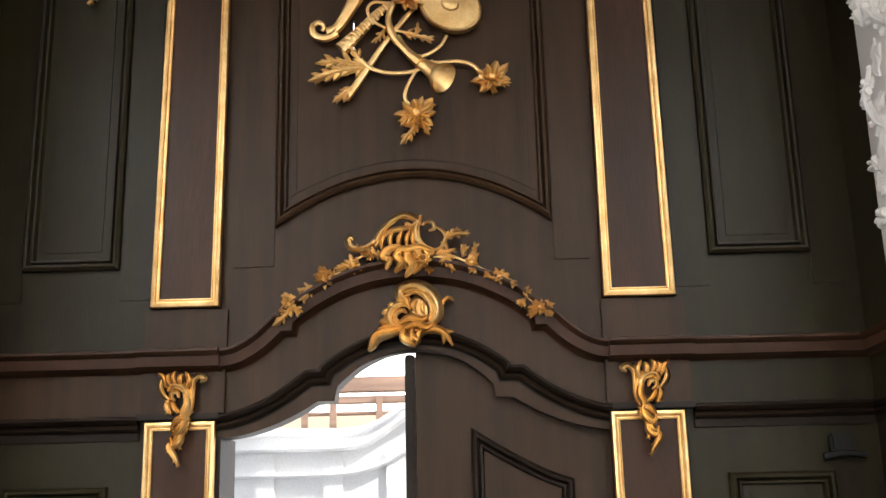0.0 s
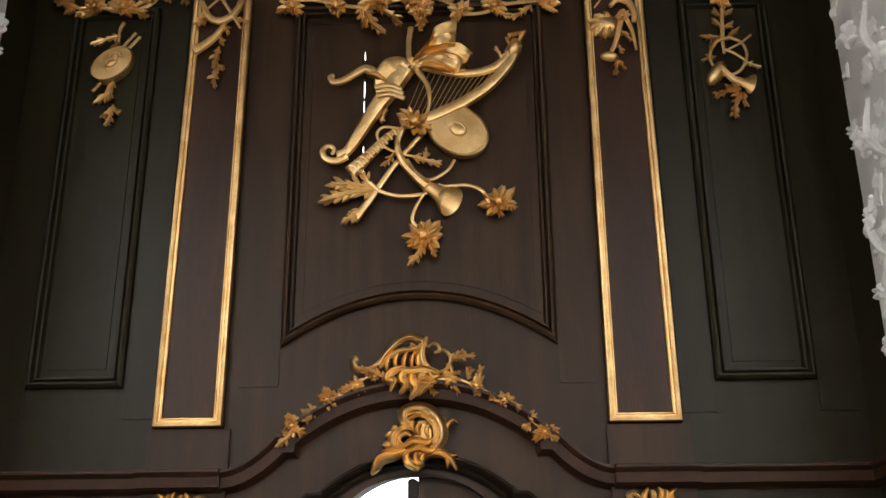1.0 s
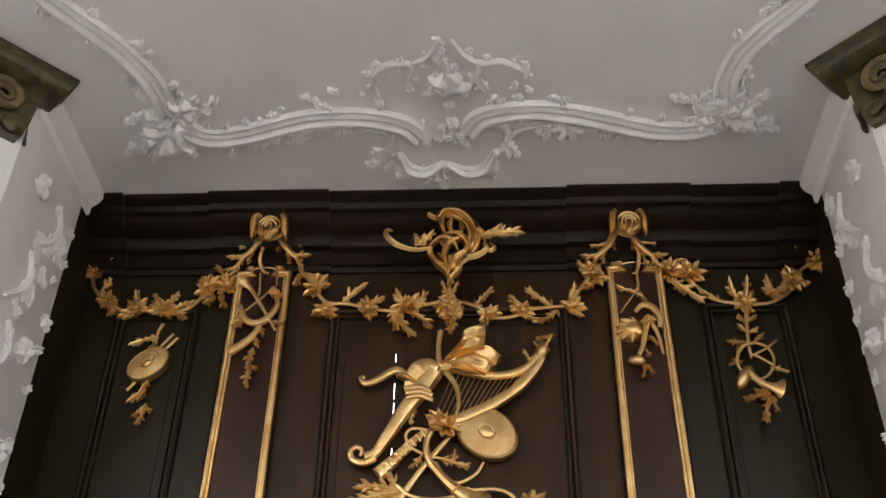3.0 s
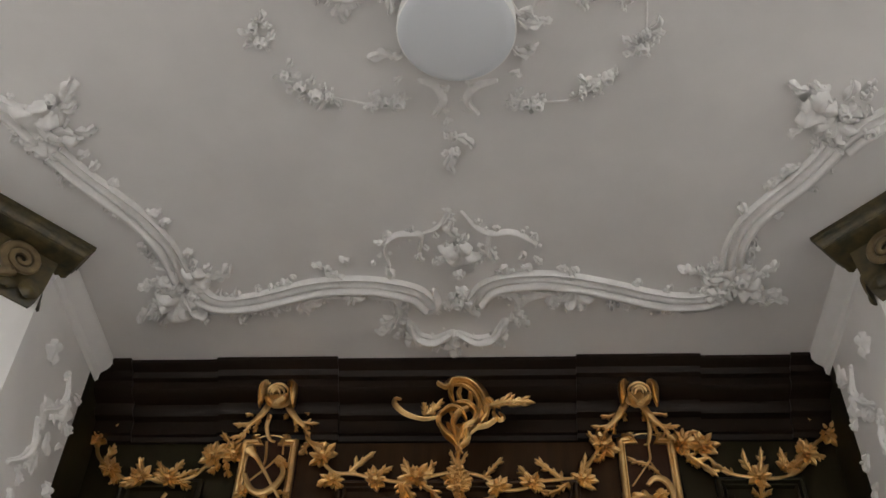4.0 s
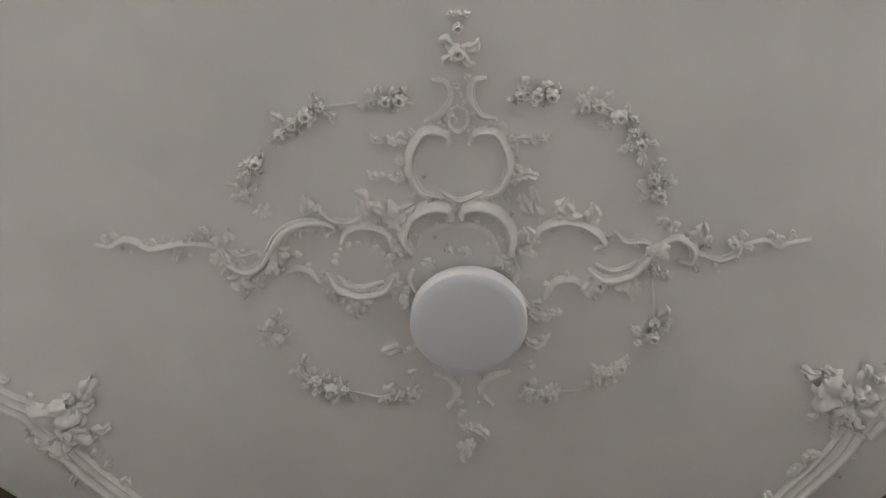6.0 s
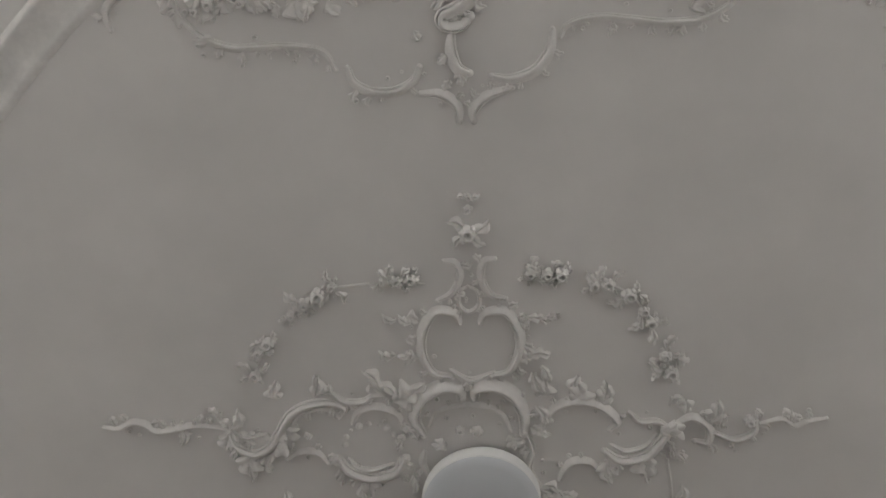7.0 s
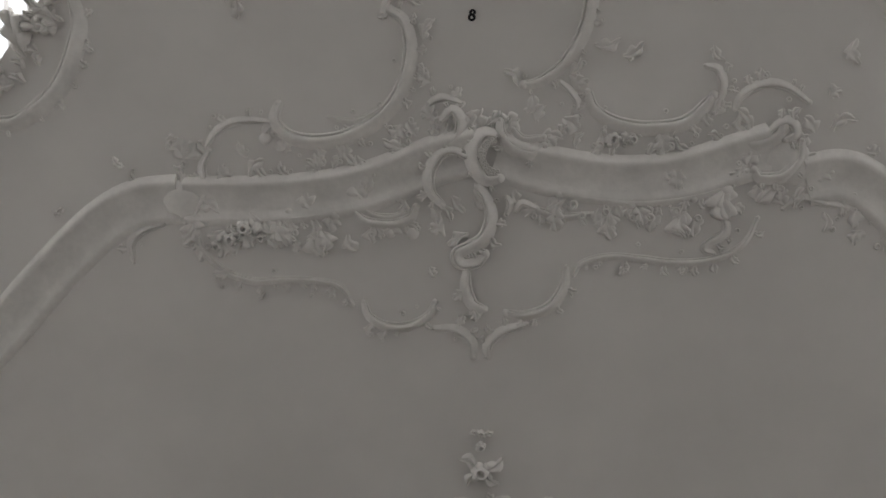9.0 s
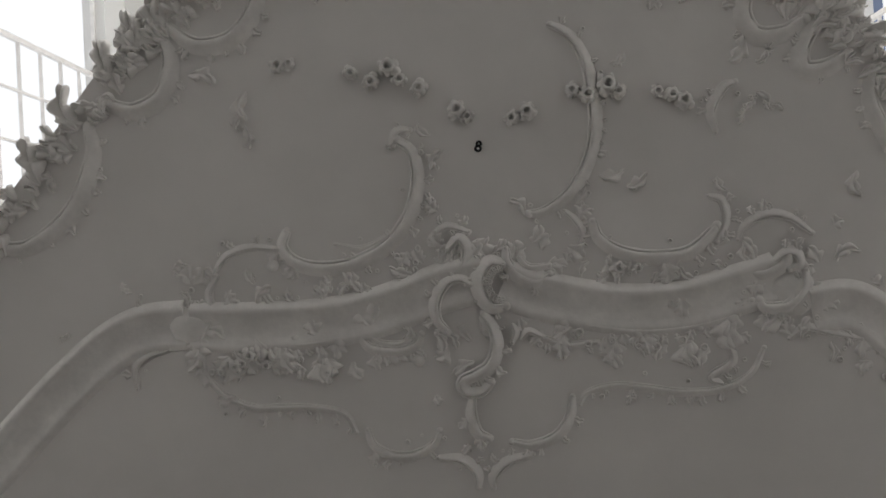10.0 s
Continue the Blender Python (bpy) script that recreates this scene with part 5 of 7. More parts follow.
c.licks(((0.030, [(-0.257, 2.511), (-0.320, 2.488), (-0.390, 2.467), (-0.415, 2.430), (-0.435, 2.402)]), (0.018, [(-0.278, 2.504), (-0.334, 2.506), (-0.376, 2.485), (-0.421, 2.480)]), (0.022, [(-0.209, 2.453), (-0.173, 2.490), (-0.117, 2.493), (-0.076, 2.470), (-0.045, 2.420)]), (0.014, [(-0.124, 2.493), (-0.083, 2.485), (-0.038, 2.484)]), (0.014, [(-0.097, 2.478), (-0.083, 2.457), (-0.087, 2.429)]), (0.010, [(-0.135, 2.536), (-0.100, 2.582), (-0.082, 2.630), (-0.058, 2.647), (-0.034, 2.632)]), (0.014, [(-0.334, 2.520), (-0.376, 2.500), (-0.397, 2.490)]),), d=0.02)
c.leaves([(-0.322, 2.598), (-0.375, 2.572), (-0.305, 2.616), (-0.344, 2.608), (-0.345, 2.541), (-0.387, 2.532)], 0.022, d=(0.02, 0.04), lobes=1)
c.boss([(-0.225, 2.517)][0], 0.062, d=-0.01, h=0.050)
c.boss([(-0.192, 2.601)][0], 0.060, d=-0.006, h=0.026, ry=0.075)
for s in (1, -1):
    c = Carving("bracket_carving", "gilded rococo leaf bracket between string course and pilaster", "carving", on_wall, GOLD, "bracket carvings", d=0.075)
    flip = lambda pts: [(x if s > 0 else 2 * XC - 0.012 - x, z) for x, z in pts]
    c.runs([(w, flip(p)) for w, p in ((0.012, [(0.745, 2.273), (0.728, 2.290), (0.755, 2.302), (0.782, 2.279), (0.785, 2.227), (0.785, 2.168), (0.798, 2.122)]), (0.018, [(0.894, 2.237), (0.873, 2.264), (0.826, 2.252), (0.801, 2.213), (0.794, 2.161), (0.810, 2.115)]), (0.010, [(0.845, 2.205), (0.855, 2.229), (0.877, 2.228), (0.881, 2.205), (0.865, 2.192)]), (0.012, [(0.929, 2.289), (0.935, 2.256), (0.922, 2.223), (0.893, 2.191)]),)], d=0.02)
    c.licks([(w, flip(p)) for w, p in ((0.014, [(0.806, 2.239), (0.796, 2.285), (0.818, 2.322)]), (0.015, [(0.833, 2.252), (0.838, 2.291), (0.826, 2.311)]), (0.015, [(0.857, 2.257), (0.873, 2.297), (0.862, 2.326)]), (0.014, [(0.883, 2.257), (0.898, 2.289), (0.890, 2.316)]), (0.013, [(0.904, 2.250), (0.914, 2.293), (0.945, 2.318)]), (0.020, [(0.818, 2.232), (0.801, 2.174), (0.817, 2.122), (0.801, 2.083)]), (0.018, [(0.790, 2.103), (0.829, 2.108), (0.854, 2.088), (0.874, 2.069)]), (0.022, [(0.804, 2.115), (0.820, 2.070), (0.850, 2.043), (0.872, 2.075)]), (0.016, [(0.893, 2.191), (0.894, 2.159), (0.873, 2.127)]), (0.014, [(0.874, 2.185), (0.851, 2.147), (0.817, 2.128)]), (0.016, [(0.832, 2.057), (0.842, 2.018), (0.866, 1.998)]), (0.018, [(0.825, 2.051), (0.831, 2.006), (0.859, 1.986), (0.875, 2.024)]), (0.016, [(0.860, 2.005), (0.878, 1.979), (0.856, 1.941), (0.833, 1.895)]),)], d=0.03)
    for p in ([(0.874, 2.185), (0.889, 2.126)], [(0.847, 2.005), (0.825, 1.967)], [(0.866, 1.998), (0.878, 1.953)], [(0.856, 1.948), (0.827, 1.887)], [(0.820, 2.070), (0.800, 2.061)]):
        c.leaf(*flip(p), 0.022, d=(0.02, 0.045), lobes=2)
    c.boss(flip([(0.818, 2.141)])[0], 0.034, d=-0.02, h=0.045)
    c.boss(flip([(0.835, 2.063)])[0], 0.030, d=-0.02, h=0.05)

# dark iron fitting beside the door
fit = thing("iron_fitting", "dark iron lever fitting on the panelling", "fitting")
IX, IZ = (1.708, 1.915)
bm = bmesh.new()
box(bm, IX - 0.05, IX + 0.05, WY - 0.05, WY - 0.001, IZ - 0.05, IZ + 0.06, 0.012)
part("body", bm, IRON, fit)
bm = bmesh.new()
stem(bm, on_wall, [(IX - 0.09, IZ - 0.045), (IX, IZ - 0.03), (IX + 0.10, IZ - 0.04)], (0.018, 0.014, 0.016), d=0.05)
part("lever", bm, IRON, fit)

# ---- stucco of the soffit ----
KIT["blunt"] = True
FRONT_PROF = [(-0.080, -0.004), (-0.078, 0.022), (-0.066, 0.042), (-0.048, 0.048), (-0.032, 0.040), (-0.024, 0.024), (-0.018, 0.020), (-0.010, 0.026),
              (0.004, 0.034), (0.020, 0.032), (0.034, 0.018), (0.042, 0.012), (0.048, 0.014), (0.056, 0.030), (0.066, 0.034), (0.075, 0.024), (0.078, -0.004)]
REAR_PROF = [(-0.100, -0.004), (-0.090, 0.006), (-0.076, 0.017), (-0.062, 0.018), (-0.046, 0.008), (-0.020, 0.006), (0.010, 0.011), (0.034, 0.022),
             (0.050, 0.030), (0.062, 0.035), (0.074, 0.030), (0.086, 0.015), (0.100, -0.004)]
frame_thing = thing("stucco_surround", "moulded white stucco frame round the soffit field", "moulding")


RUNS = []


def ceiling_frame(pts, flip=1, prof=FRONT_PROF):
    bm = bmesh.new()
    thin = 0.78 if prof is FRONT_PROF else 1.0
    sweep(bm, smoothed(pts, 6), [(s * flip * thin, d) for s, d in prof], on_soffit)
    part("frame_run", bm, STUCCO, frame_thing)
    RUNS.append((smoothed(pts, 6), 0.055 if prof is FRONT_PROF else 0.085))


ceiling_frame([(-1.635, 4.060), (-1.580, 4.149), (-1.488, 4.191), (-1.329, 4.174), (-1.166, 4.127), (-0.974, 4.068), (-0.789, 4.049), (-0.607, 4.064), (-0.434, 4.123), (-0.348, 4.235)], -1)
ceiling_frame([(1.225, 4.151), (1.117, 4.202), (0.967, 4.205), (0.814, 4.172), (0.660, 4.118), (0.478, 4.065), (0.297, 4.028), (0.118, 4.035), (-0.026, 4.080), (-0.101, 4.193)], 1)
ceiling_frame([(-1.681, 3.999), (-1.696, 3.863), (-1.727, 3.723), (-1.802, 3.563), (-1.911, 3.408), (-2.019, 3.269), (-2.118, 3.113)], 1)
ceiling_frame([(1.239, 3.969), (1.237, 3.806), (1.278, 3.649), (1.364, 3.514), (1.464, 3.391), (1.545, 3.272), (1.598, 3.163)], -1)
ceiling_frame([(-2.174, 2.998), (-2.247, 2.867), (-2.339, 2.808), (-2.465, 2.690)], 1)
ceiling_frame([(1.642, 3.169), (1.705, 3.087), (1.793, 3.007), (1.927, 2.914)], -1)
ceiling_frame([(-2.376, 1.002), (-2.141, 0.763), (-1.955, 0.592), (-1.815, 0.454), (-1.652, 0.305), (-1.503, 0.189), (-1.368, 0.130), (-1.214, 0.121)], -1, REAR_PROF)
ceiling_frame([(-1.193, 0.131), (-0.943, 0.144), (-0.704, 0.144), (-0.509, 0.121), (-0.357, 0.080), (-0.205, 0.031), (-0.065, 0.005)], -1, REAR_PROF)
ceiling_frame([(0.008, 0.027), (0.153, 0.086), (0.339, 0.134), (0.505, 0.156), (0.693, 0.149), (0.862, 0.109), (1.030, 0.064)], -1, REAR_PROF)
ceiling_frame([(1.145, 0.195), (1.269, 0.181), (1.368, 0.229), (1.502, 0.360), (1.765, 0.663)], -1, REAR_PROF)


def stucco(name, label, group=""):
    return Carving(name, label, "stucco ornament", on_soffit, STUCCO, group)


def scrolls(c, rows):
    for k, (w, pts) in enumerate(rows):
        far = pts[0][1] < 0.9
        c.add("scroll", scroll_run, pts, w * (0.90 if far else 0.80), seed=k, tall=1.15 if far else 1.7)
        drills(c, pts, k)


def drills(c, pts, seed):
    """Small drilled lumps strewn along a line."""
    line = smoothed(pts, 6)
    rng = random.Random(seed)
    run = 0.0
    for p, q in zip(line, line[1:]):
        run += (q - p).length
        if run > 0.11:
            run = rng.uniform(-0.06, 0.03)
            g = (q - p).normalized()
            o = Vector((-g.y, g.x)) * rng.choice((-1, 1)) * rng.uniform(0.028, 0.060)
            r = rng.uniform(0.006, 0.011)
            c.add("drilled_lump", crater, p + o, r, r * 0.6)


def spray(c, pairs, w, lobes=2):
    for i in range(0, len(pairs) - 1, 2):
        p, q = Vector(pairs[i]), Vector(pairs[i + 1])
        if (q - p).length > 0.13:
            o = (q - p) * 0.42
            c.add("lick", tuft, p, p + o * 1.1, w * 0.62, seed=i)
            c.add("lick", tuft, p + o * 0.9, p + o * 1.5 + Vector((-o.y, o.x)) * 0.35 * (-1) ** i, w * 0.46, seed=i + 2)
            c.add("lick", tuft, p + o * 1.3, p + o * 2.2 - Vector((-o.y, o.x)) * 0.2 * (-1) ** i, w * 0.40, seed=i + 5)
        else:
            c.add("lick", tuft, p, p.lerp(q, 0.92), w * (0.36 + 0.05 * lobes), seed=i)


def buds(c, pts, r):
    for k, p in enumerate(pts):
        c.add("flower", rose, p, r * (0.52 + 0.12 * (k % 3)), d=0.006)


# small licks and drilled lumps that edge the frame
edging = stucco("stucco_edging", "small white stucco licks and buds edging the soffit frame")
rng = random.Random(21)
for line, away in RUNS[:6] + RUNS[7:9]:
    run = 0.0
    for p, q in zip(line, line[1:]):
        run += (q - p).length
        if run > 0.075:
            run = rng.uniform(-0.05, 0.03)
            g = (q - p).normalized()
            s = rng.choice((-1, 1))
            o = Vector((-g.y, g.x)) * s
            e = (o + g * rng.uniform(-1.2, 1.2)).normalized() * rng.uniform(0.045, 0.095)
            edging.add("lick", tuft, p + o * away, p + o * away + e, rng.uniform(0.014, 0.024), seed=run)
            if rng.random() < 0.5:
                r = rng.uniform(0.009, 0.018)
                edging.add("drilled_lump", crater, p + o * (away + rng.uniform(0.02, 0.06)) + g * 0.03, r, r * 0.6)

# small drips and buds crowded along the far frame
rng = random.Random(5)
for line, away in RUNS[7:10]:
    for s in (-1, 1):
        run = rng.uniform(0.0, 0.05)
        for p, q in zip(line, line[1:]):
            run += (q - p).length
            if run > 0.060:
                run = rng.uniform(-0.05, 0.025)
                g = (q - p).normalized()
                o = Vector((-g.y, g.x)) * s
                b = p + o * (away + rng.uniform(-0.01, 0.10))
                e = b + (o + g * rng.uniform(-0.8, 0.8)).normalized() * rng.uniform(0.035, 0.085)
                edging.add("drip", drip, b, e, rng.uniform(0.016, 0.030))
                if rng.random() < 0.4:
                    edging.add("drilled_lump", crater, p + o * (away + rng.uniform(0.0, 0.12)), rng.uniform(0.006, 0.013), 0.004)

# centre piece round the lamp
c = stucco("ceiling_cartouche", "white rococo stucco centrepiece of scrolls, shells and flowers")
scrolls(c, (
    (0.018, [(-1.740, 2.007), (-1.673, 2.017), (-1.614, 1.990), (-1.557, 2.001), (-1.509, 2.037), (-1.429, 2.031), (-1.341, 2.020), (-1.258, 2.033), (-1.193, 2.056)]),
    (0.028, [(-1.201, 2.061), (-1.180, 2.134), (-1.108, 2.174), (-1.035, 2.147), (-0.981, 2.079), (-0.932, 2.005), (-0.858, 1.961), (-0.761, 1.951), (-0.701, 1.976), (-0.725, 2.012)]),
    (0.014, [(-1.169, 2.062), (-1.125, 2.092), (-1.040, 2.081)]),
    (0.014, [(-0.932, 2.060), (-0.900, 2.002), (-0.824, 1.977), (-0.737, 1.990)]),
    (0.030, [(-0.748, 2.209), (-0.713, 2.272), (-0.619, 2.317), (-0.506, 2.298), (-0.456, 2.225)]),
    (0.016, [(-0.704, 2.217), (-0.670, 2.263), (-0.603, 2.279), (-0.517, 2.255)]),
    (0.020, [(-0.671, 2.053), (-0.636, 1.996), (-0.560, 1.979), (-0.480, 2.016), (-0.458, 2.093)]),
    (0.020, [(-0.746, 1.904), (-0.689, 1.950), (-0.603, 1.950), (-0.550, 1.900)]),
    (0.016, [(-0.970, 2.213), (-0.898, 2.172), (-0.833, 2.181), (-0.791, 2.245)]),
    (0.034, [(-0.374, 2.125), (-0.405, 2.042), (-0.364, 1.948), (-0.280, 1.903), (-0.210, 1.915), (-0.201, 1.963)]),
    (0.034, [(-0.147, 1.966), (-0.134, 1.919), (-0.063, 1.908), (0.014, 1.954), (0.053, 2.047), (0.048, 2.139)]),
    (0.014, [(-0.347, 2.088), (-0.308, 2.020), (-0.215, 1.994), (-0.097, 2.006), (-0.029, 2.058), (-0.004, 2.130)]),
    (0.024, [(-0.185, 1.624), (-0.204, 1.576), (-0.281, 1.566), (-0.338, 1.645), (-0.351, 1.745), (-0.312, 1.835), (-0.234, 1.861)]),
    (0.024, [(-0.102, 1.629), (-0.076, 1.584), (0.006, 1.584), (0.052, 1.669), (0.052, 1.765), (0.006, 1.849), (-0.070, 1.866)]),
    (0.016, [(-0.239, 1.829), (-0.160, 1.881), (-0.060, 1.851)]),
    (0.018, [(-0.232, 1.349), (-0.184, 1.362), (-0.170, 1.420), (-0.207, 1.490), (-0.268, 1.520)]),
    (0.018, [(-0.022, 1.353), (-0.070, 1.364), (-0.085, 1.430), (-0.054, 1.505), (0.009, 1.528)]),
    (0.012, [(-0.139, 1.465), (-0.103, 1.492), (-0.102, 1.550), (-0.145, 1.577), (-0.181, 1.545), (-0.175, 1.487), (-0.142, 1.465)]),
    (0.024, [(0.141, 2.084), (0.191, 2.023), (0.281, 1.999), (0.374, 2.029), (0.444, 2.107), (0.410, 2.143)]),
    (0.018, [(0.492, 2.067), (0.534, 2.113), (0.604, 2.117), (0.652, 2.146)]),
    (0.030, [(0.380, 2.240), (0.447, 2.293), (0.562, 2.275), (0.633, 2.200), (0.661, 2.152)]),
    (0.014, [(0.409, 2.214), (0.478, 2.251), (0.562, 2.228), (0.605, 2.182)]),
    (0.022, [(0.685, 2.132), (0.755, 2.104), (0.821, 2.156), (0.818, 2.227), (0.761, 2.218)]),
    (0.020, [(0.841, 2.184), (0.929, 2.222), (1.006, 2.194), (1.018, 2.141)]),
    (0.014, [(1.032, 2.152), (1.125, 2.136), (1.178, 2.172), (1.224, 2.153), (1.307, 2.144)]),
    (0.020, [(0.189, 2.374), (0.215, 2.319), (0.254, 2.285), (0.322, 2.292), (0.369, 2.356)]),
    (0.018, [(0.062, 2.150), (0.083, 2.228), (0.060, 2.305), (0.100, 2.398), (0.148, 2.435)]),
    (0.018, [(-0.376, 2.202), (-0.390, 2.257), (-0.366, 2.326)]),
    (0.022, [(-0.329, 2.744), (-0.258, 2.777), (-0.225, 2.861), (-0.270, 2.938)]),
    (0.022, [(0.020, 2.752), (-0.067, 2.781), (-0.116, 2.856), (-0.070, 2.935)])))
spray(c, [(-1.198, 2.055), (-1.270, 1.932), (-1.191, 2.045), (-1.143, 1.953), (-1.405, 2.032), (-1.410, 2.115), (-1.354, 2.024), (-1.313, 1.997), (-1.191, 2.078), (-1.211, 2.168), (-1.108, 2.174), (-1.136, 2.314), (-1.022, 2.165), (-1.047, 2.270), (-0.633, 2.328), (-0.640, 2.443), (-0.728, 2.294), (-0.749, 2.350), (-0.997, 1.916), (-0.966, 1.830), (-0.817, 1.918), (-0.792, 1.814), (-0.780, 1.907), (-0.745, 1.856), (-0.440, 1.594), (-0.506, 1.565), (-0.372, 1.610), (-0.438, 1.574), (-0.455, 1.749), (-0.534, 1.727), (-0.384, 1.749), (-0.455, 1.757), (-0.541, 1.908), (-0.601, 1.800), (-0.519, 1.923), (-0.558, 1.841), (-0.445, 1.901), (-0.337, 1.881), (-0.473, 1.947), (-0.537, 1.869)], 0.034)
spray(c, [(-0.434, 2.311), (-0.437, 2.402), (-0.462, 2.087), (-0.395, 2.146), (-0.467, 2.141), (-0.497, 2.195), (0.111, 2.120), (0.162, 2.156), (0.104, 2.013), (0.147, 2.109), (0.099, 1.855), (0.141, 1.962), (0.135, 1.831), (0.167, 1.911), (0.258, 1.982), (0.289, 1.879), (0.375, 2.002), (0.404, 1.912), (0.086, 1.614), (0.234, 1.623), (0.078, 1.802), (0.183, 1.783), (0.406, 2.288), (0.404, 2.409), (0.550, 2.283), (0.562, 2.418), (0.633, 2.205), (0.718, 2.326), (0.656, 2.045), (0.725, 2.010), (0.821, 2.135), (0.860, 2.026), (0.869, 2.164), (0.902, 2.099), (1.031, 2.134), (1.011, 2.079), (1.149, 2.154), (1.157, 2.088), (0.112, 2.398), (0.269, 2.464), (0.092, 2.585), (0.191, 2.611)], 0.034)
spray(c, [(-0.443, 2.613), (-0.558, 2.616), (-0.392, 2.614), (-0.466, 2.582), (-0.399, 2.721), (-0.441, 2.767), (0.149, 2.572), (0.211, 2.562), (0.074, 2.710), (0.138, 2.733), (0.111, 2.435), (0.234, 2.452)], 0.026)
c.leaf(*[(0.621, 2.150), (0.704, 2.149)], 0.05, d=(0.02, 0.04), lobes=3)
c.leaf(*[(-0.970, 2.071), (-0.983, 2.167)], 0.04, d=(0.02, 0.04), lobes=2)
buds(c, [(-0.115, 1.094), (-0.118, 1.145), (0.985, 2.139), (-0.864, 2.097), (-0.218, 2.107), (-0.152, 2.116), (-0.466, 2.128)], 0.034)
buds(c, [(-0.124, 1.241)], 0.075)
buds(c, [(-0.185, 3.059), (-0.183, 3.155)], 0.05)
spray(c, [(-0.124, 1.241), (-0.206, 1.179), (-0.124, 1.241), (-0.031, 1.194), (-0.124, 1.241), (-0.188, 1.296), (-0.124, 1.241), (-0.059, 1.299), (-0.115, 1.094), (-0.162, 1.086), (-0.115, 1.094), (-0.064, 1.092)], 0.018)
spray(c, [(-0.185, 3.066), (-0.238, 3.038), (-0.185, 3.066), (-0.088, 3.130), (-0.188, 3.152), (-0.251, 3.168), (-0.189, 3.169), (-0.193, 3.293), (-0.182, 2.966), (-0.231, 2.998)], 0.02)
for ctr, rr in (((-0.602, 2.148), 0.11), ((0.291, 2.090), 0.13), ((-1.104, 2.146), 0.09)):
    for k in range(9):
        a = math.pi * (k / 8)
        c.boss((ctr[0] + rr * math.cos(a), ctr[1] - rr * 0.8 * math.sin(a)), 0.009 + 0.004 * (k % 3), d=0.0)

# flower garlands round the centre
def stucco_garland(stalk, cs, r=0.045):
    g = stucco("stucco_garland", "small white stucco garland of roses", "stucco garlands")
    g.add("stalk", stem, stalk, 0.006, d=0.004)
    buds(g, cs, r)
    for k, q in enumerate(cs):
        for j in range(4):
            a = 2.4 * k + 1.57 * j + 0.5 * math.sin(9 * j + k)
            u, v = (r * 0.5, r * (1.75 + 0.6 * math.sin(5 * j + 3 * k)))
            spray(g, [(q[0] + u * math.cos(a), q[1] + u * math.sin(a)), (q[0] + v * math.cos(a), q[1] + v * math.sin(a))], 0.013)
    return g


stucco_garland([(-1.058, 1.838), (-1.041, 1.760), (-0.984, 1.661)], [(-1.026, 1.704), (-1.052, 1.801), (-0.980, 1.661)], 0.04)
stucco_garland([(-0.914, 1.577), (-0.812, 1.509), (-0.700, 1.442), (-0.538, 1.428)], [(-0.870, 1.547), (-0.808, 1.501), (-0.749, 1.466), (-0.690, 1.435)])
stucco_garland([(-0.516, 1.429), (-0.424, 1.426), (-0.312, 1.445)], [(-0.481, 1.424), (-0.424, 1.423), (-0.367, 1.422)], 0.04)
stucco_garland([(0.072, 1.440), (0.173, 1.437), (0.273, 1.448)], [(0.112, 1.431), (0.179, 1.435), (0.237, 1.441)], 0.042)
stucco_garland([(0.339, 1.483), (0.428, 1.496), (0.513, 1.550), (0.585, 1.657)], [(0.366, 1.492), (0.420, 1.491), (0.504, 1.544), (0.562, 1.616), (0.589, 1.667)])
stucco_garland([(0.631, 1.785), (0.649, 1.837), (0.673, 1.941)], [(0.642, 1.821), (0.668, 1.894)], 0.05)
stucco_garland([(-1.037, 2.407), (-1.028, 2.465), (-1.015, 2.545)], [(-1.035, 2.445), (-1.016, 2.522)], 0.05)
stucco_garland([(-0.948, 2.669), (-0.870, 2.764), (-0.758, 2.817), (-0.592, 2.866)], [(-0.933, 2.694), (-0.869, 2.758), (-0.802, 2.807), (-0.745, 2.818)])
stucco_garland([(-0.592, 2.866), (-0.487, 2.862), (-0.368, 2.838)], [(-0.545, 2.870), (-0.487, 2.858), (-0.429, 2.856)], 0.042)
stucco_garland([(0.061, 2.867), (0.152, 2.881), (0.346, 2.873)], [(0.103, 2.874), (0.155, 2.881), (0.206, 2.883)], 0.042)
stucco_garland([(0.346, 2.873), (0.434, 2.817), (0.543, 2.720)], [(0.411, 2.823), (0.471, 2.787), (0.519, 2.744)])
stucco_garland([(0.647, 2.295), (0.663, 2.434), (0.665, 2.608)], [(0.668, 2.520), (0.659, 2.596)], 0.05)

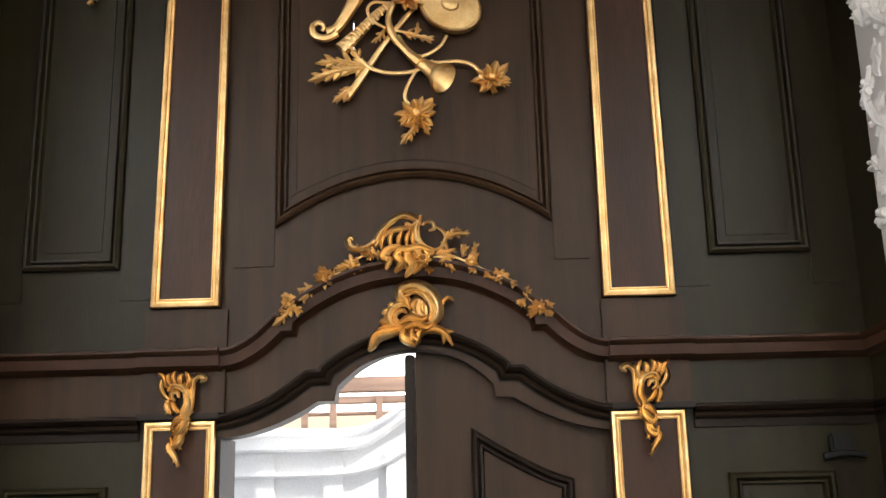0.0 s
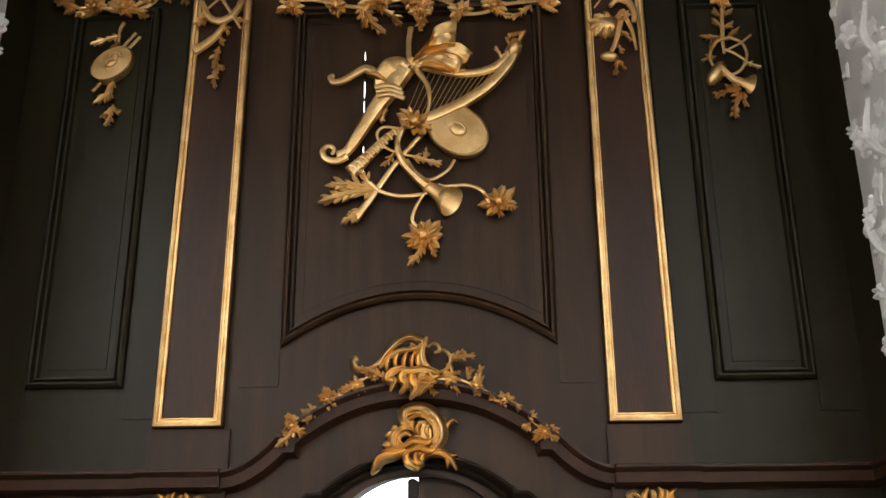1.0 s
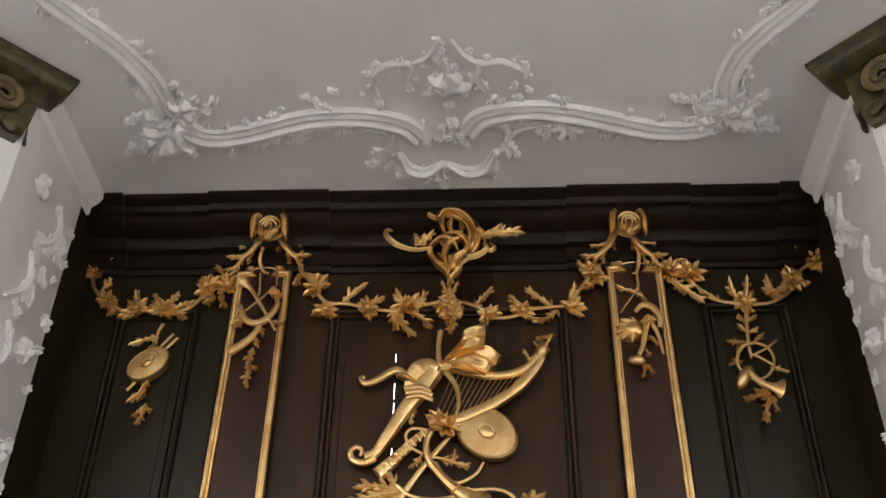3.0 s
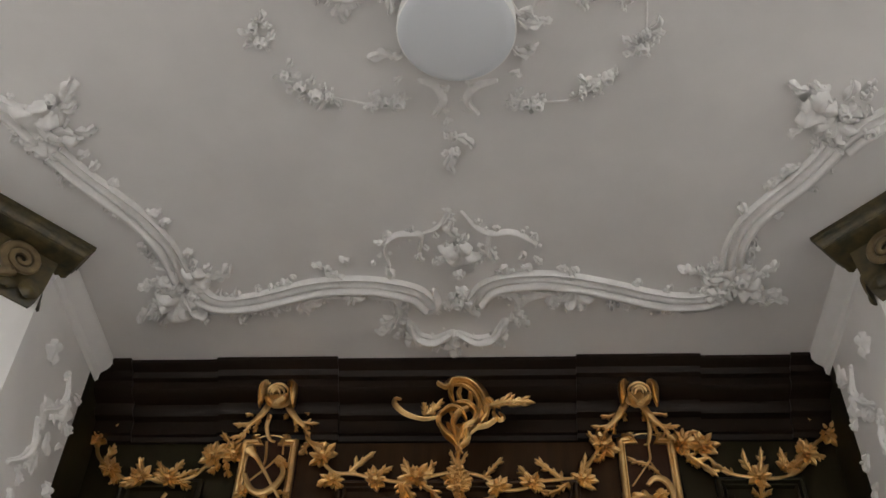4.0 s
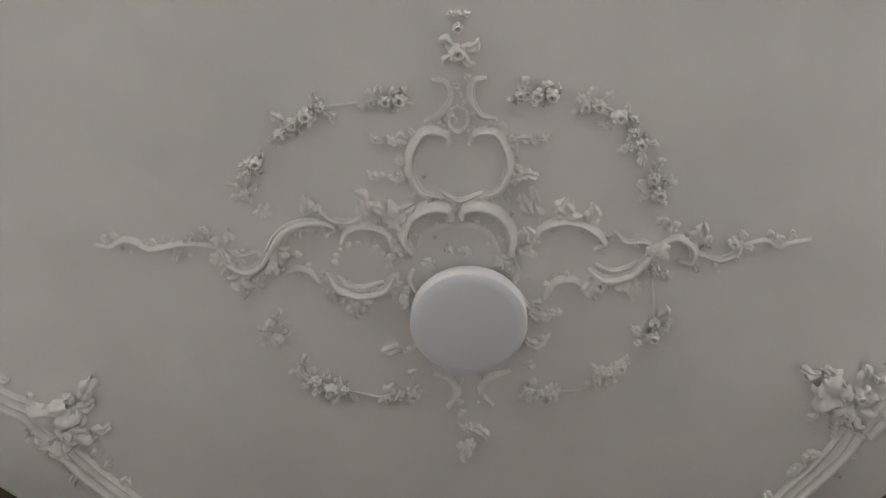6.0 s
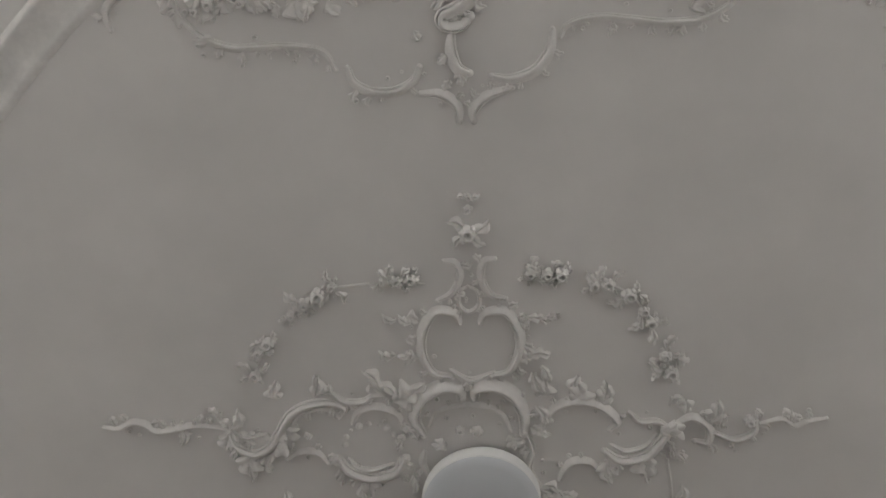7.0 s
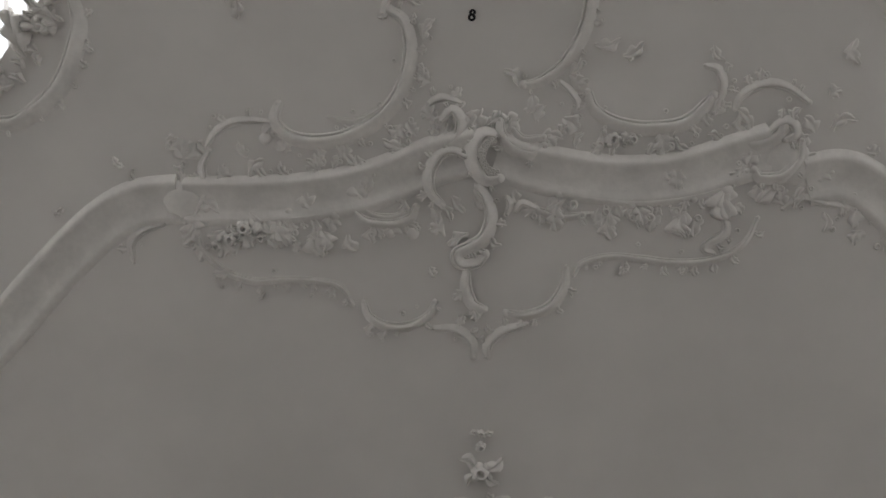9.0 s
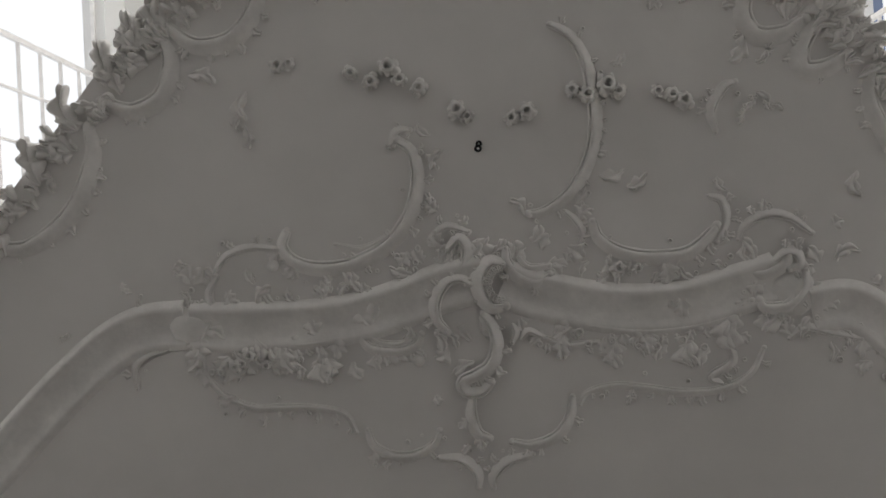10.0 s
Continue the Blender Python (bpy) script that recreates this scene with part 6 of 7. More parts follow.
# ornament on the frame next to the portal
c = stucco("stucco_shell", "white stucco shell and scrolls at the frame's middle by the portal")
scrolls(c, (
    (0.018, [(-0.554, 3.919), (-0.573, 3.783), (-0.505, 3.696), (-0.417, 3.685), (-0.375, 3.705), (-0.397, 3.847)]),
    (0.016, [(-0.360, 3.686), (-0.285, 3.648), (-0.224, 3.540), (-0.252, 3.525)]),
    (0.018, [(-0.162, 3.541), (-0.098, 3.643), (-0.013, 3.691), (0.094, 3.685), (0.204, 3.758), (0.210, 3.794)]),
    (0.018, [(-0.022, 3.699), (-0.035, 3.811), (-0.006, 3.893)]),
    (0.026, [(-0.579, 4.107), (-0.674, 4.141), (-0.552, 4.151), (-0.524, 4.277), (-0.569, 4.391)]),
    (0.042, [(-0.479, 4.359), (-0.442, 4.472), (-0.339, 4.511), (-0.238, 4.446)]),
    (0.042, [(-0.219, 4.446), (-0.117, 4.513), (0.000, 4.485), (0.057, 4.356)]),
    (0.014, [(-1.589, 4.275), (-1.437, 4.272), (-1.275, 4.241), (-1.079, 4.176)]),
    (0.014, [(1.112, 4.294), (0.927, 4.265), (0.743, 4.236), (0.597, 4.173)]),
    (0.018, [(-1.037, 4.289), (-1.032, 4.199), (-0.936, 4.142), (-0.780, 4.127)]),
    (0.018, [(-0.765, 4.131), (-0.671, 4.106), (-0.583, 4.160), (-0.561, 4.276)]),
    (0.018, [(0.389, 4.286), (0.361, 4.170), (0.269, 4.130), (0.149, 4.168)]),
    (0.022, [(-0.033, 4.157), (0.073, 4.128), (0.125, 4.203), (0.113, 4.306)]),
    (0.018, [(0.143, 4.239), (0.195, 4.173), (0.315, 4.144)]),
    (0.030, [(-0.329, 4.101), (-0.317, 4.234), (-0.369, 4.278)]),
    (0.030, [(-0.093, 4.104), (-0.139, 4.236), (-0.097, 4.299)])))
spray(c, [(-0.192, 3.891), (-0.182, 3.572), (-0.200, 3.849), (-0.245, 3.727), (-0.182, 3.850), (-0.122, 3.769), (-0.237, 3.890), (-0.326, 3.897), (-0.148, 3.891), (-0.074, 3.892), (-0.370, 3.888), (-0.395, 3.806), (-0.000, 3.893), (-0.029, 3.791), (-0.569, 4.391), (-0.682, 4.423), (-0.508, 4.415), (-0.576, 4.485), (-0.463, 4.462), (-0.421, 4.568), (-0.323, 4.511), (-0.359, 4.607), (-0.226, 4.455), (-0.239, 4.666), (-0.117, 4.513), (-0.064, 4.585), (-0.006, 4.466), (0.050, 4.586), (0.073, 4.328), (0.197, 4.398), (0.113, 4.283), (0.167, 4.421), (-0.774, 3.908), (-0.821, 3.841), (-0.654, 3.901), (-0.628, 3.877), (0.205, 3.855), (0.250, 3.917), (0.132, 3.887), (0.146, 3.813), (-0.551, 3.723), (-0.626, 3.742), (0.174, 3.714), (0.232, 3.734)], 0.034)
buds(c, [(-0.231, 4.146), (-0.169, 4.125), (-0.202, 4.199), (-0.249, 4.226), (-0.141, 4.191)], 0.05)
buds(c, [(-0.189, 3.788), (-0.186, 3.974)], 0.05)
c.boss(*[(-0.238, 4.627)], 0.035, d=0.0)
for k, q in enumerate([(-1.033, 4.181), (-1.112, 4.189), (-1.243, 4.233), (-1.374, 4.268), (-1.425, 4.290), (0.331, 4.188), (0.605, 4.208), (0.785, 4.193)]):
    spray(c, [q, (q[0] + 0.03 * (-1) ** k, q[1] + 0.07)], 0.022)
c = stucco("stucco_clasp", "white stucco leaf clasp on the frame run", "stucco clasps")
spray(c, [(-0.845, 4.017), (-0.962, 3.872), (-0.864, 4.051), (-0.773, 4.149), (-0.870, 3.966), (-0.819, 4.052), (-1.044, 4.146), (-1.035, 4.271), (-1.025, 4.115), (-0.935, 4.138)], 0.05, 3)
scrolls(c, ((0.022, [(-1.076, 4.271), (-1.032, 4.172), (-0.951, 4.138), (-0.822, 4.148)]),))
c = stucco("stucco_clasp", "white stucco leaf clasp on the frame run", "stucco clasps")
spray(c, [(0.398, 3.940), (0.435, 4.132), (0.419, 4.110), (0.463, 4.296), (0.388, 4.067), (0.317, 4.223), (0.662, 4.156), (0.786, 4.210), (0.325, 3.947), (0.458, 3.974)], 0.04, 3)
c = stucco("stucco_corner", "white stucco corner ornament of leaves and shells", "stucco corners")
spray(c, [(-1.737, 4.041), (-1.954, 4.038), (-1.720, 4.107), (-1.958, 4.262), (-1.709, 4.129), (-1.903, 4.378), (-1.651, 4.152), (-1.629, 4.367), (-1.656, 4.020), (-1.480, 3.894), (-1.645, 4.042), (-1.374, 3.896), (-1.663, 3.977), (-1.573, 3.830), (-1.735, 3.955), (-1.823, 3.869), (-1.835, 3.786), (-1.866, 3.724), (-1.777, 4.084), (-1.860, 4.105), (-1.608, 4.175), (-1.499, 4.266), (-1.491, 4.221), (-1.325, 4.259), (-1.713, 3.998), (-1.733, 3.870), (-1.791, 4.150), (-2.021, 4.330)], 0.05, 3)
buds(c, [(-1.705, 4.063), (-1.642, 4.108), (-1.764, 4.019)], 0.06)
c = stucco("stucco_corner", "white stucco corner ornament of leaves and shells", "stucco corners")
spray(c, [(1.220, 4.077), (0.953, 3.927), (1.244, 4.035), (1.342, 3.810), (1.279, 4.077), (1.503, 3.922), (1.284, 4.120), (1.543, 4.167), (1.258, 4.142), (1.474, 4.201), (1.231, 4.163), (1.065, 4.285), (1.198, 4.141), (1.116, 4.205), (1.199, 4.034), (1.126, 3.908), (1.299, 4.014), (1.308, 3.870), (1.166, 4.119), (1.037, 4.161), (1.317, 4.142), (1.587, 4.255)], 0.05, 3)
buds(c, [(1.249, 4.077), (1.203, 4.128), (1.298, 4.044)], 0.06)
c = stucco("stucco_corner", "white stucco corner ornament of leaves and shells", "stucco corners")
spray(c, [(-2.137, 2.964), (-1.863, 2.692), (-2.133, 2.999), (-1.854, 2.989), (-2.101, 2.931), (-2.020, 2.833), (-2.169, 3.032), (-2.324, 3.035), (-2.147, 3.050), (-2.263, 3.117), (-2.137, 3.068), (-2.185, 3.191), (-2.105, 3.051), (-2.101, 3.197), (-2.064, 3.001), (-1.997, 2.900), (-2.219, 2.962), (-2.319, 2.925), (-2.155, 2.930), (-2.195, 2.828), (-2.021, 3.159), (-1.938, 3.108), (-1.983, 3.232), (-1.912, 3.173), (-1.915, 3.307), (-1.849, 3.327), (-1.773, 4.004), (-1.951, 4.043), (-1.760, 4.090), (-1.962, 4.309), (-1.786, 3.919), (-1.852, 3.732)], 0.05, 3)
buds(c, [(-2.145, 3.016), (-2.211, 3.031), (-2.086, 3.000), (-2.043, 2.800)], 0.055)
c = stucco("stucco_corner", "white stucco corner ornament of leaves and shells", "stucco corners")
spray(c, [(1.551, 2.935), (1.322, 2.764), (1.536, 3.000), (1.356, 3.094), (1.596, 2.904), (1.612, 2.779), (1.587, 3.001), (1.681, 2.955), (1.586, 3.067), (1.688, 3.137), (1.547, 3.066), (1.489, 3.200), (1.494, 2.901), (1.449, 2.774), (1.447, 3.268), (1.377, 3.336), (1.406, 3.355), (1.332, 3.407), (1.673, 2.907), (1.725, 2.782), (1.578, 3.100), (1.614, 3.237), (1.716, 3.005), (1.813, 3.107)], 0.05, 3)
buds(c, [(1.528, 2.951), (1.607, 2.969), (1.741, 3.071), (1.548, 3.073), (1.482, 2.901)], 0.055)

# ornament on the far frame and the field behind it
c = stucco("stucco_scrollwork", "broad white stucco scrollwork with a shell across the far frame")
scrolls(c, (
    (0.030, [(-0.804, -0.217), (-0.824, -0.154), (-0.774, -0.091), (-0.667, -0.063), (-0.537, -0.079), (-0.409, -0.147), (-0.328, -0.249), (-0.292, -0.379), (-0.308, -0.487), (-0.365, -0.538)]),
    (0.014, [(-0.623, -0.155), (-0.517, -0.132), (-0.407, -0.179), (-0.349, -0.250)]),
    (0.028, [(0.358, -0.186), (0.379, -0.117), (0.460, -0.060), (0.580, -0.034), (0.710, -0.047), (0.797, -0.114), (0.819, -0.142)]),
    (0.018, [(0.793, -0.253), (0.842, -0.233), (0.854, -0.161), (0.815, -0.079)]),
    (0.026, [(0.239, -0.939), (0.312, -0.895), (0.362, -0.806), (0.385, -0.694), (0.392, -0.566), (0.375, -0.457), (0.326, -0.353), (0.258, -0.277), (0.176, -0.231), (0.120, -0.226)]),
    (0.020, [(-0.534, 0.554), (-0.516, 0.614), (-0.450, 0.656), (-0.364, 0.660), (-0.290, 0.625), (-0.261, 0.572)]),
    (0.016, [(-1.155, 0.245), (-1.135, 0.331), (-1.061, 0.408), (-0.959, 0.452), (-0.851, 0.455), (-0.722, 0.464), (-0.620, 0.492), (-0.577, 0.565)]),
    (0.022, [(0.244, 0.466), (0.230, 0.545), (0.174, 0.616), (0.082, 0.643), (0.007, 0.627)]),
    (0.016, [(0.271, 0.501), (0.303, 0.456), (0.405, 0.436), (0.529, 0.453), (0.652, 0.474), (0.798, 0.469), (0.909, 0.416), (0.964, 0.323)]),
    (0.020, [(-0.271, 0.673), (-0.183, 0.683), (-0.129, 0.734), (-0.126, 0.793)]),
    (0.020, [(0.086, 0.677), (-0.010, 0.698), (-0.068, 0.746), (-0.071, 0.796)]),
    (0.022, [(-0.548, 0.204), (-0.504, 0.249), (-0.410, 0.267), (-0.337, 0.250), (-0.309, 0.204)]),
    (0.014, [(-0.518, 0.193), (-0.468, 0.230), (-0.396, 0.238), (-0.343, 0.215)]),
    (0.016, [(-1.097, -0.066), (-1.045, -0.132), (-0.957, -0.162), (-0.836, -0.150)]),
    (0.018, [(0.894, -0.083), (0.923, -0.136), (1.004, -0.173), (1.089, -0.155), (1.167, -0.092)]),
    (0.034, [(0.883, 0.030), (0.969, 0.052), (1.049, 0.023), (1.081, -0.021), (1.104, 0.005)]),
    (0.030, [(0.930, 0.146), (1.018, 0.180), (1.083, 0.129), (1.097, 0.042)]),
    (0.016, [(0.256, -0.230), (0.295, -0.190), (0.318, -0.142), (0.293, -0.084)]),
    (0.018, [(-1.412, 0.356), (-1.417, 0.280), (-1.367, 0.233), (-1.282, 0.212)]),
    (0.020, [(0.837, -0.490), (0.822, -0.576), (0.872, -0.657), (0.919, -0.675)]),
    (0.018, [(-1.156, 0.262), (-1.158, 0.186), (-1.110, 0.092), (-1.118, 0.006), (-1.084, -0.057)]),
    (0.018, [(0.799, 0.448), (0.764, 0.421), (0.846, 0.367), (0.830, 0.283)])))
spray(c, [(-1.171, 0.132), (-1.217, -0.021), (-1.171, 0.132), (-1.089, 0.029), (-1.180, 0.110), (-1.286, 0.029), (-1.173, 0.175), (-1.210, 0.259), (-1.161, 0.154), (-1.053, 0.181), (-0.837, 0.193), (-0.779, 0.324), (-0.709, 0.221), (-0.686, 0.393), (-0.880, 0.191), (-0.842, 0.289), (-0.967, 0.186), (-0.929, 0.295), (-0.524, -0.004), (-0.499, 0.126), (-0.564, -0.049), (-0.526, 0.039), (-0.398, 0.046), (-0.307, -0.055), (-0.223, -0.029), (-0.175, -0.112), (-0.115, -0.044), (-0.067, -0.148), (-0.028, -0.082), (0.028, -0.142), (-0.115, 0.317), (-0.203, 0.365), (-0.110, 0.592), (-0.091, 0.635), (-0.215, 0.205), (-0.176, 0.271), (-0.271, 0.436), (-0.252, 0.479)], 0.04, 3)
spray(c, [(0.415, 0.260), (0.413, 0.370), (0.685, 0.275), (0.699, 0.391), (0.856, 0.200), (0.843, 0.336), (0.542, 0.246), (0.558, 0.310), (0.228, 0.229), (0.228, 0.309), (0.657, 0.063), (0.660, 0.190), (0.923, 0.120), (0.858, 0.169), (1.062, 0.212), (0.955, 0.269), (1.097, 0.297), (1.144, 0.216), (1.105, 0.172), (1.192, 0.094), (0.158, -0.007), (0.264, -0.022), (0.107, -0.222), (0.048, -0.290), (-0.365, -0.540), (-0.410, -0.506), (-0.236, -0.543), (-0.286, -0.599), (-0.243, -0.415), (-0.196, -0.497), (-0.229, -0.285), (-0.270, -0.331), (0.299, -0.253), (0.345, -0.314), (0.827, -0.327), (0.864, -0.261), (1.239, 0.013), (1.343, -0.023), (1.342, -0.315), (1.345, -0.211)], 0.036, 3)
spray(c, [(-0.938, -0.761), (-0.961, -0.524), (0.990, -0.611), (0.901, -0.512), (0.991, -0.632), (1.089, -0.541), (0.963, -0.846), (0.895, -0.744), (-1.152, -0.840), (-1.045, -0.790), (0.457, -0.774), (0.522, -0.812), (0.998, -0.737), (1.087, -0.837), (-1.258, -0.088), (-1.191, -0.106), (-1.109, 0.414), (-1.022, 0.408), (-1.711, 0.146), (-1.665, 0.127), (-1.457, -0.057), (-1.415, -0.011), (0.389, -0.354), (0.495, -0.368), (0.491, -0.305), (0.578, -0.353), (-0.765, 0.453), (-0.745, 0.497), (-0.918, 0.488), (-0.937, 0.530), (0.486, 0.474), (0.442, 0.514), (0.693, 0.485), (0.674, 0.526)], 0.026)
buds(c, [(-0.523, -0.802), (-0.449, -0.761), (-0.380, -0.814), (-0.339, -0.764), (-0.268, -0.727)], 0.056)
buds(c, [(0.308, -0.682), (0.366, -0.661), (0.442, -0.694), (0.482, -0.666)], 0.058)
buds(c, [(-0.758, -0.853), (-0.802, -0.849), (-0.128, -0.638), (-0.091, -0.606), (0.076, -0.591), (0.135, -0.613), (0.628, -0.656), (0.680, -0.640), (0.724, -0.616)], 0.05)
buds(c, [(-1.082, 0.309), (-1.027, 0.290), (-0.970, 0.250), (-0.907, 0.292), (-0.055, 0.023), (0.442, -0.002), (0.515, 0.003)], 0.04)
for k, q in enumerate([(0.398, 0.272), (0.660, 0.282), (-0.622, 0.215), (-0.708, 0.211), (-0.794, 0.195), (0.231, 0.187), (0.292, 0.212), (0.387, 0.217), (0.500, 0.240), (0.604, 0.250), (0.729, 0.235), (0.855, 0.211), (-0.498, 0.296), (-0.412, 0.301), (-0.327, 0.305), (-0.259, -0.138), (-0.475, -0.108), (-0.865, -0.087), (-0.737, -0.059)]):
    c.boss(q, 0.012 + 0.006 * (k % 3), d=0.0)
scrolls(c, (
    (0.018, [(0.127, 0.152), (0.231, 0.187), (0.355, 0.215), (0.500, 0.240), (0.646, 0.239), (0.772, 0.221), (0.877, 0.193)]),
    (0.016, [(0.102, 0.222), (0.226, 0.275), (0.352, 0.270)]),
    (0.018, [(-0.902, 0.198), (-0.795, 0.221), (-0.665, 0.215), (-0.557, 0.208)]),
    (0.016, [(1.056, 0.295), (1.120, 0.257), (1.221, 0.283), (1.322, 0.309)]),
    (0.016, [(-1.465, 0.094), (-1.375, 0.052), (-1.265, 0.051)]),
    (0.018, [(-0.388, -0.505), (-0.363, -0.568), (-0.309, -0.573)]),
    (0.016, [(-0.258, -0.159), (-0.192, -0.198), (-0.108, -0.171)])))
c.shells([(-0.049, -0.083), (-0.045, -0.163), (-0.180, -0.037), (-0.230, -0.093), (0.045, -0.067), (0.112, -0.116), (0.169, -0.007), (0.241, 0.019), (-1.172, 0.153), (-1.227, 0.086), (-1.173, 0.175), (-1.179, 0.282), (-1.070, 0.288), (-1.064, 0.374), (-0.971, 0.271), (-0.942, 0.337), (-0.840, 0.257), (-0.819, 0.348), (-0.691, 0.286), (-0.686, 0.393), (-0.529, 0.092), (-0.502, 0.179), (-0.410, 0.258), (-0.435, 0.321), (0.851, 0.221), (0.843, 0.346), (0.414, 0.281), (0.412, 0.376), (0.689, 0.292), (0.695, 0.391), (0.540, 0.267), (0.547, 0.326), (1.068, 0.275), (1.062, 0.212), (1.113, 0.047), (1.176, 0.030), (-0.218, 0.269), (-0.274, 0.308), (-0.110, 0.602), (-0.088, 0.656)])
c.shells([(-0.231, -0.264), (-0.281, -0.310), (-0.217, -0.135), (-0.256, -0.191), (0.317, -0.199), (0.362, -0.249), (0.268, -0.086), (0.329, -0.040), (-0.347, -0.100), (-0.393, -0.050), (-0.706, 0.179), (-0.735, 0.113), (0.967, 0.081), (0.922, 0.141), (1.186, 0.187), (1.251, 0.139), (-1.194, -0.042), (-1.247, -0.088), (-1.044, 0.010), (-1.004, 0.066), (0.619, -0.002), (0.635, 0.083), (0.431, -0.002), (0.392, -0.047), (0.526, -0.007), (0.559, -0.048), (-0.623, 0.226), (-0.648, 0.289), (1.247, -0.112), (1.290, -0.141)], h=0.5)
d = stucco("stucco_rocaille", "ruffled white stucco shells between the scrolls", "stucco rocaille")
d.shells([(-1.195, 2.072), (-1.233, 2.153), (-1.110, 2.188), (-1.134, 2.300), (-0.968, 2.058), (-0.947, 2.169), (-0.815, 1.905), (-0.789, 1.828), (-0.972, 1.909), (-0.986, 1.842), (-0.743, 2.209), (-0.784, 2.249), (-0.620, 2.329), (-0.630, 2.420), (-0.475, 2.224), (-0.431, 2.283), (-0.462, 2.087), (-0.412, 2.063), (-0.530, 1.922), (-0.583, 1.853), (-0.473, 1.947), (-0.362, 1.892), (0.087, 2.119), (0.146, 2.155), (0.118, 1.960), (0.156, 1.884), (0.258, 1.995), (0.288, 1.892), (0.375, 2.015), (0.404, 1.930), (0.406, 2.288), (0.405, 2.386), (0.550, 2.288), (0.562, 2.395), (0.645, 2.151), (0.716, 2.188), (0.705, 2.264), (0.710, 2.320), (0.726, 2.076), (0.725, 2.010), (0.844, 2.136), (0.861, 2.057)])
d.shells([(-0.387, 1.774), (-0.444, 1.758), (-0.360, 1.604), (-0.416, 1.583), (0.055, 1.801), (0.114, 1.779), (0.051, 1.629), (0.109, 1.623), (-0.173, 1.891), (-0.169, 1.943), (-0.299, 2.151), (-0.339, 2.204), (-0.010, 2.154), (0.023, 2.225), (0.985, 2.144), (1.007, 2.092), (1.161, 2.155), (1.146, 2.100), (-1.407, 2.046), (-1.409, 2.109), (-1.315, 2.010), (-1.291, 1.971)])
d.shells([(-0.201, 3.891), (-0.187, 3.708), (-0.266, 3.890), (-0.324, 3.848), (-0.118, 3.892), (-0.053, 3.872), (-0.432, 4.463), (-0.470, 4.582), (-0.006, 4.443), (0.051, 4.538), (-0.233, 4.488), (-0.237, 4.608), (-0.564, 4.322), (-0.647, 4.376), (0.104, 4.283), (0.181, 4.352), (-0.795, 4.118), (-0.781, 4.229), (-1.030, 4.159), (-1.044, 4.271), (0.420, 4.132), (0.457, 4.287), (0.315, 4.152), (0.318, 4.263), (-1.715, 4.085), (-1.847, 4.263), (-1.693, 4.129), (-1.623, 4.334), (-1.733, 4.019), (-1.845, 4.039), (-1.645, 4.042), (-1.502, 3.936), (1.249, 4.077), (1.121, 3.991), (1.282, 4.099), (1.462, 4.122), (1.240, 4.120), (1.152, 4.250), (1.273, 4.035), (1.357, 3.911)])
d.shells([(-2.133, 2.999), (-2.011, 2.801), (-2.151, 3.015), (-2.281, 3.082), (-2.100, 3.034), (-1.954, 3.004), (-2.151, 3.067), (-2.142, 3.192), (-2.182, 2.929), (-2.282, 2.892), (1.543, 2.967), (1.383, 2.835), (1.562, 3.000), (1.474, 3.097), (1.613, 3.002), (1.673, 2.907), (1.593, 3.034), (1.665, 3.153), (1.469, 2.901), (1.429, 2.805)])

# carved fringe along the soffit's front edge
dense = smoothed(FRONT, 5)
rng = random.Random(9)
for seg0, seg1 in ((8, 28), (28, 44), (44, 62)):
    f = Carving("edge_fringe", "irregular white stucco rocaille fringe on the soffit's edge", "stucco ornament", on_soffit, STUCCO, "edge fringe")
    for i in range(seg0, min(seg1, len(dense) - 1)):
        p, q = dense[i], dense[i + 1]
        t = (q - p).normalized()
        o = Vector((t.y, -t.x))
        for k in range(5):
            b = p.lerp(q, rng.random()) - o * rng.uniform(0.03, 0.15)
            a = rng.uniform(-0.9, 0.9)
            v = o * math.cos(a) + t * math.sin(a)
            ln = rng.uniform(0.05, 0.12)
            f.add("lick", relief, b, b + v * ln, ln * rng.uniform(0.24, 0.42), rng.uniform(0.04, 0.10), 0.0)
            if k == 0:
                f.add("lick", lick, [b, b + v * ln * 0.6 + t * 0.02, b + v * ln * 0.9 + t * rng.uniform(-0.06, 0.06)], rng.uniform(0.010, 0.018), d=rng.uniform(-0.01, 0.02))
            if k == 1:
                f.boss(b + v * ln * 0.6, rng.uniform(0.008, 0.016), d=rng.uniform(0.0, 0.03))
        if i % 2 == 0:
            f.add("lick", relief, p - o * 0.08 - t * 0.03, p.lerp(q, 0.6) + o * 0.07, 0.050, 0.09, 0.0, 16, 16)
    for i in range(seg0 + 1, min(seg1, len(dense) - 5), 5):
        p, q = dense[i], dense[i + 4]
        o = Vector(((q - p).y, -(q - p).x)).normalized()
        m = p.lerp(q, 0.5)
        f.add("scroll", scroll_run, [p - o * 0.08, p.lerp(m, 0.3) - o * 0.20, m - o * 0.25, q.lerp(m, 0.3) - o * 0.19, q - o * 0.10], 0.034, seed=i, tall=0.9)

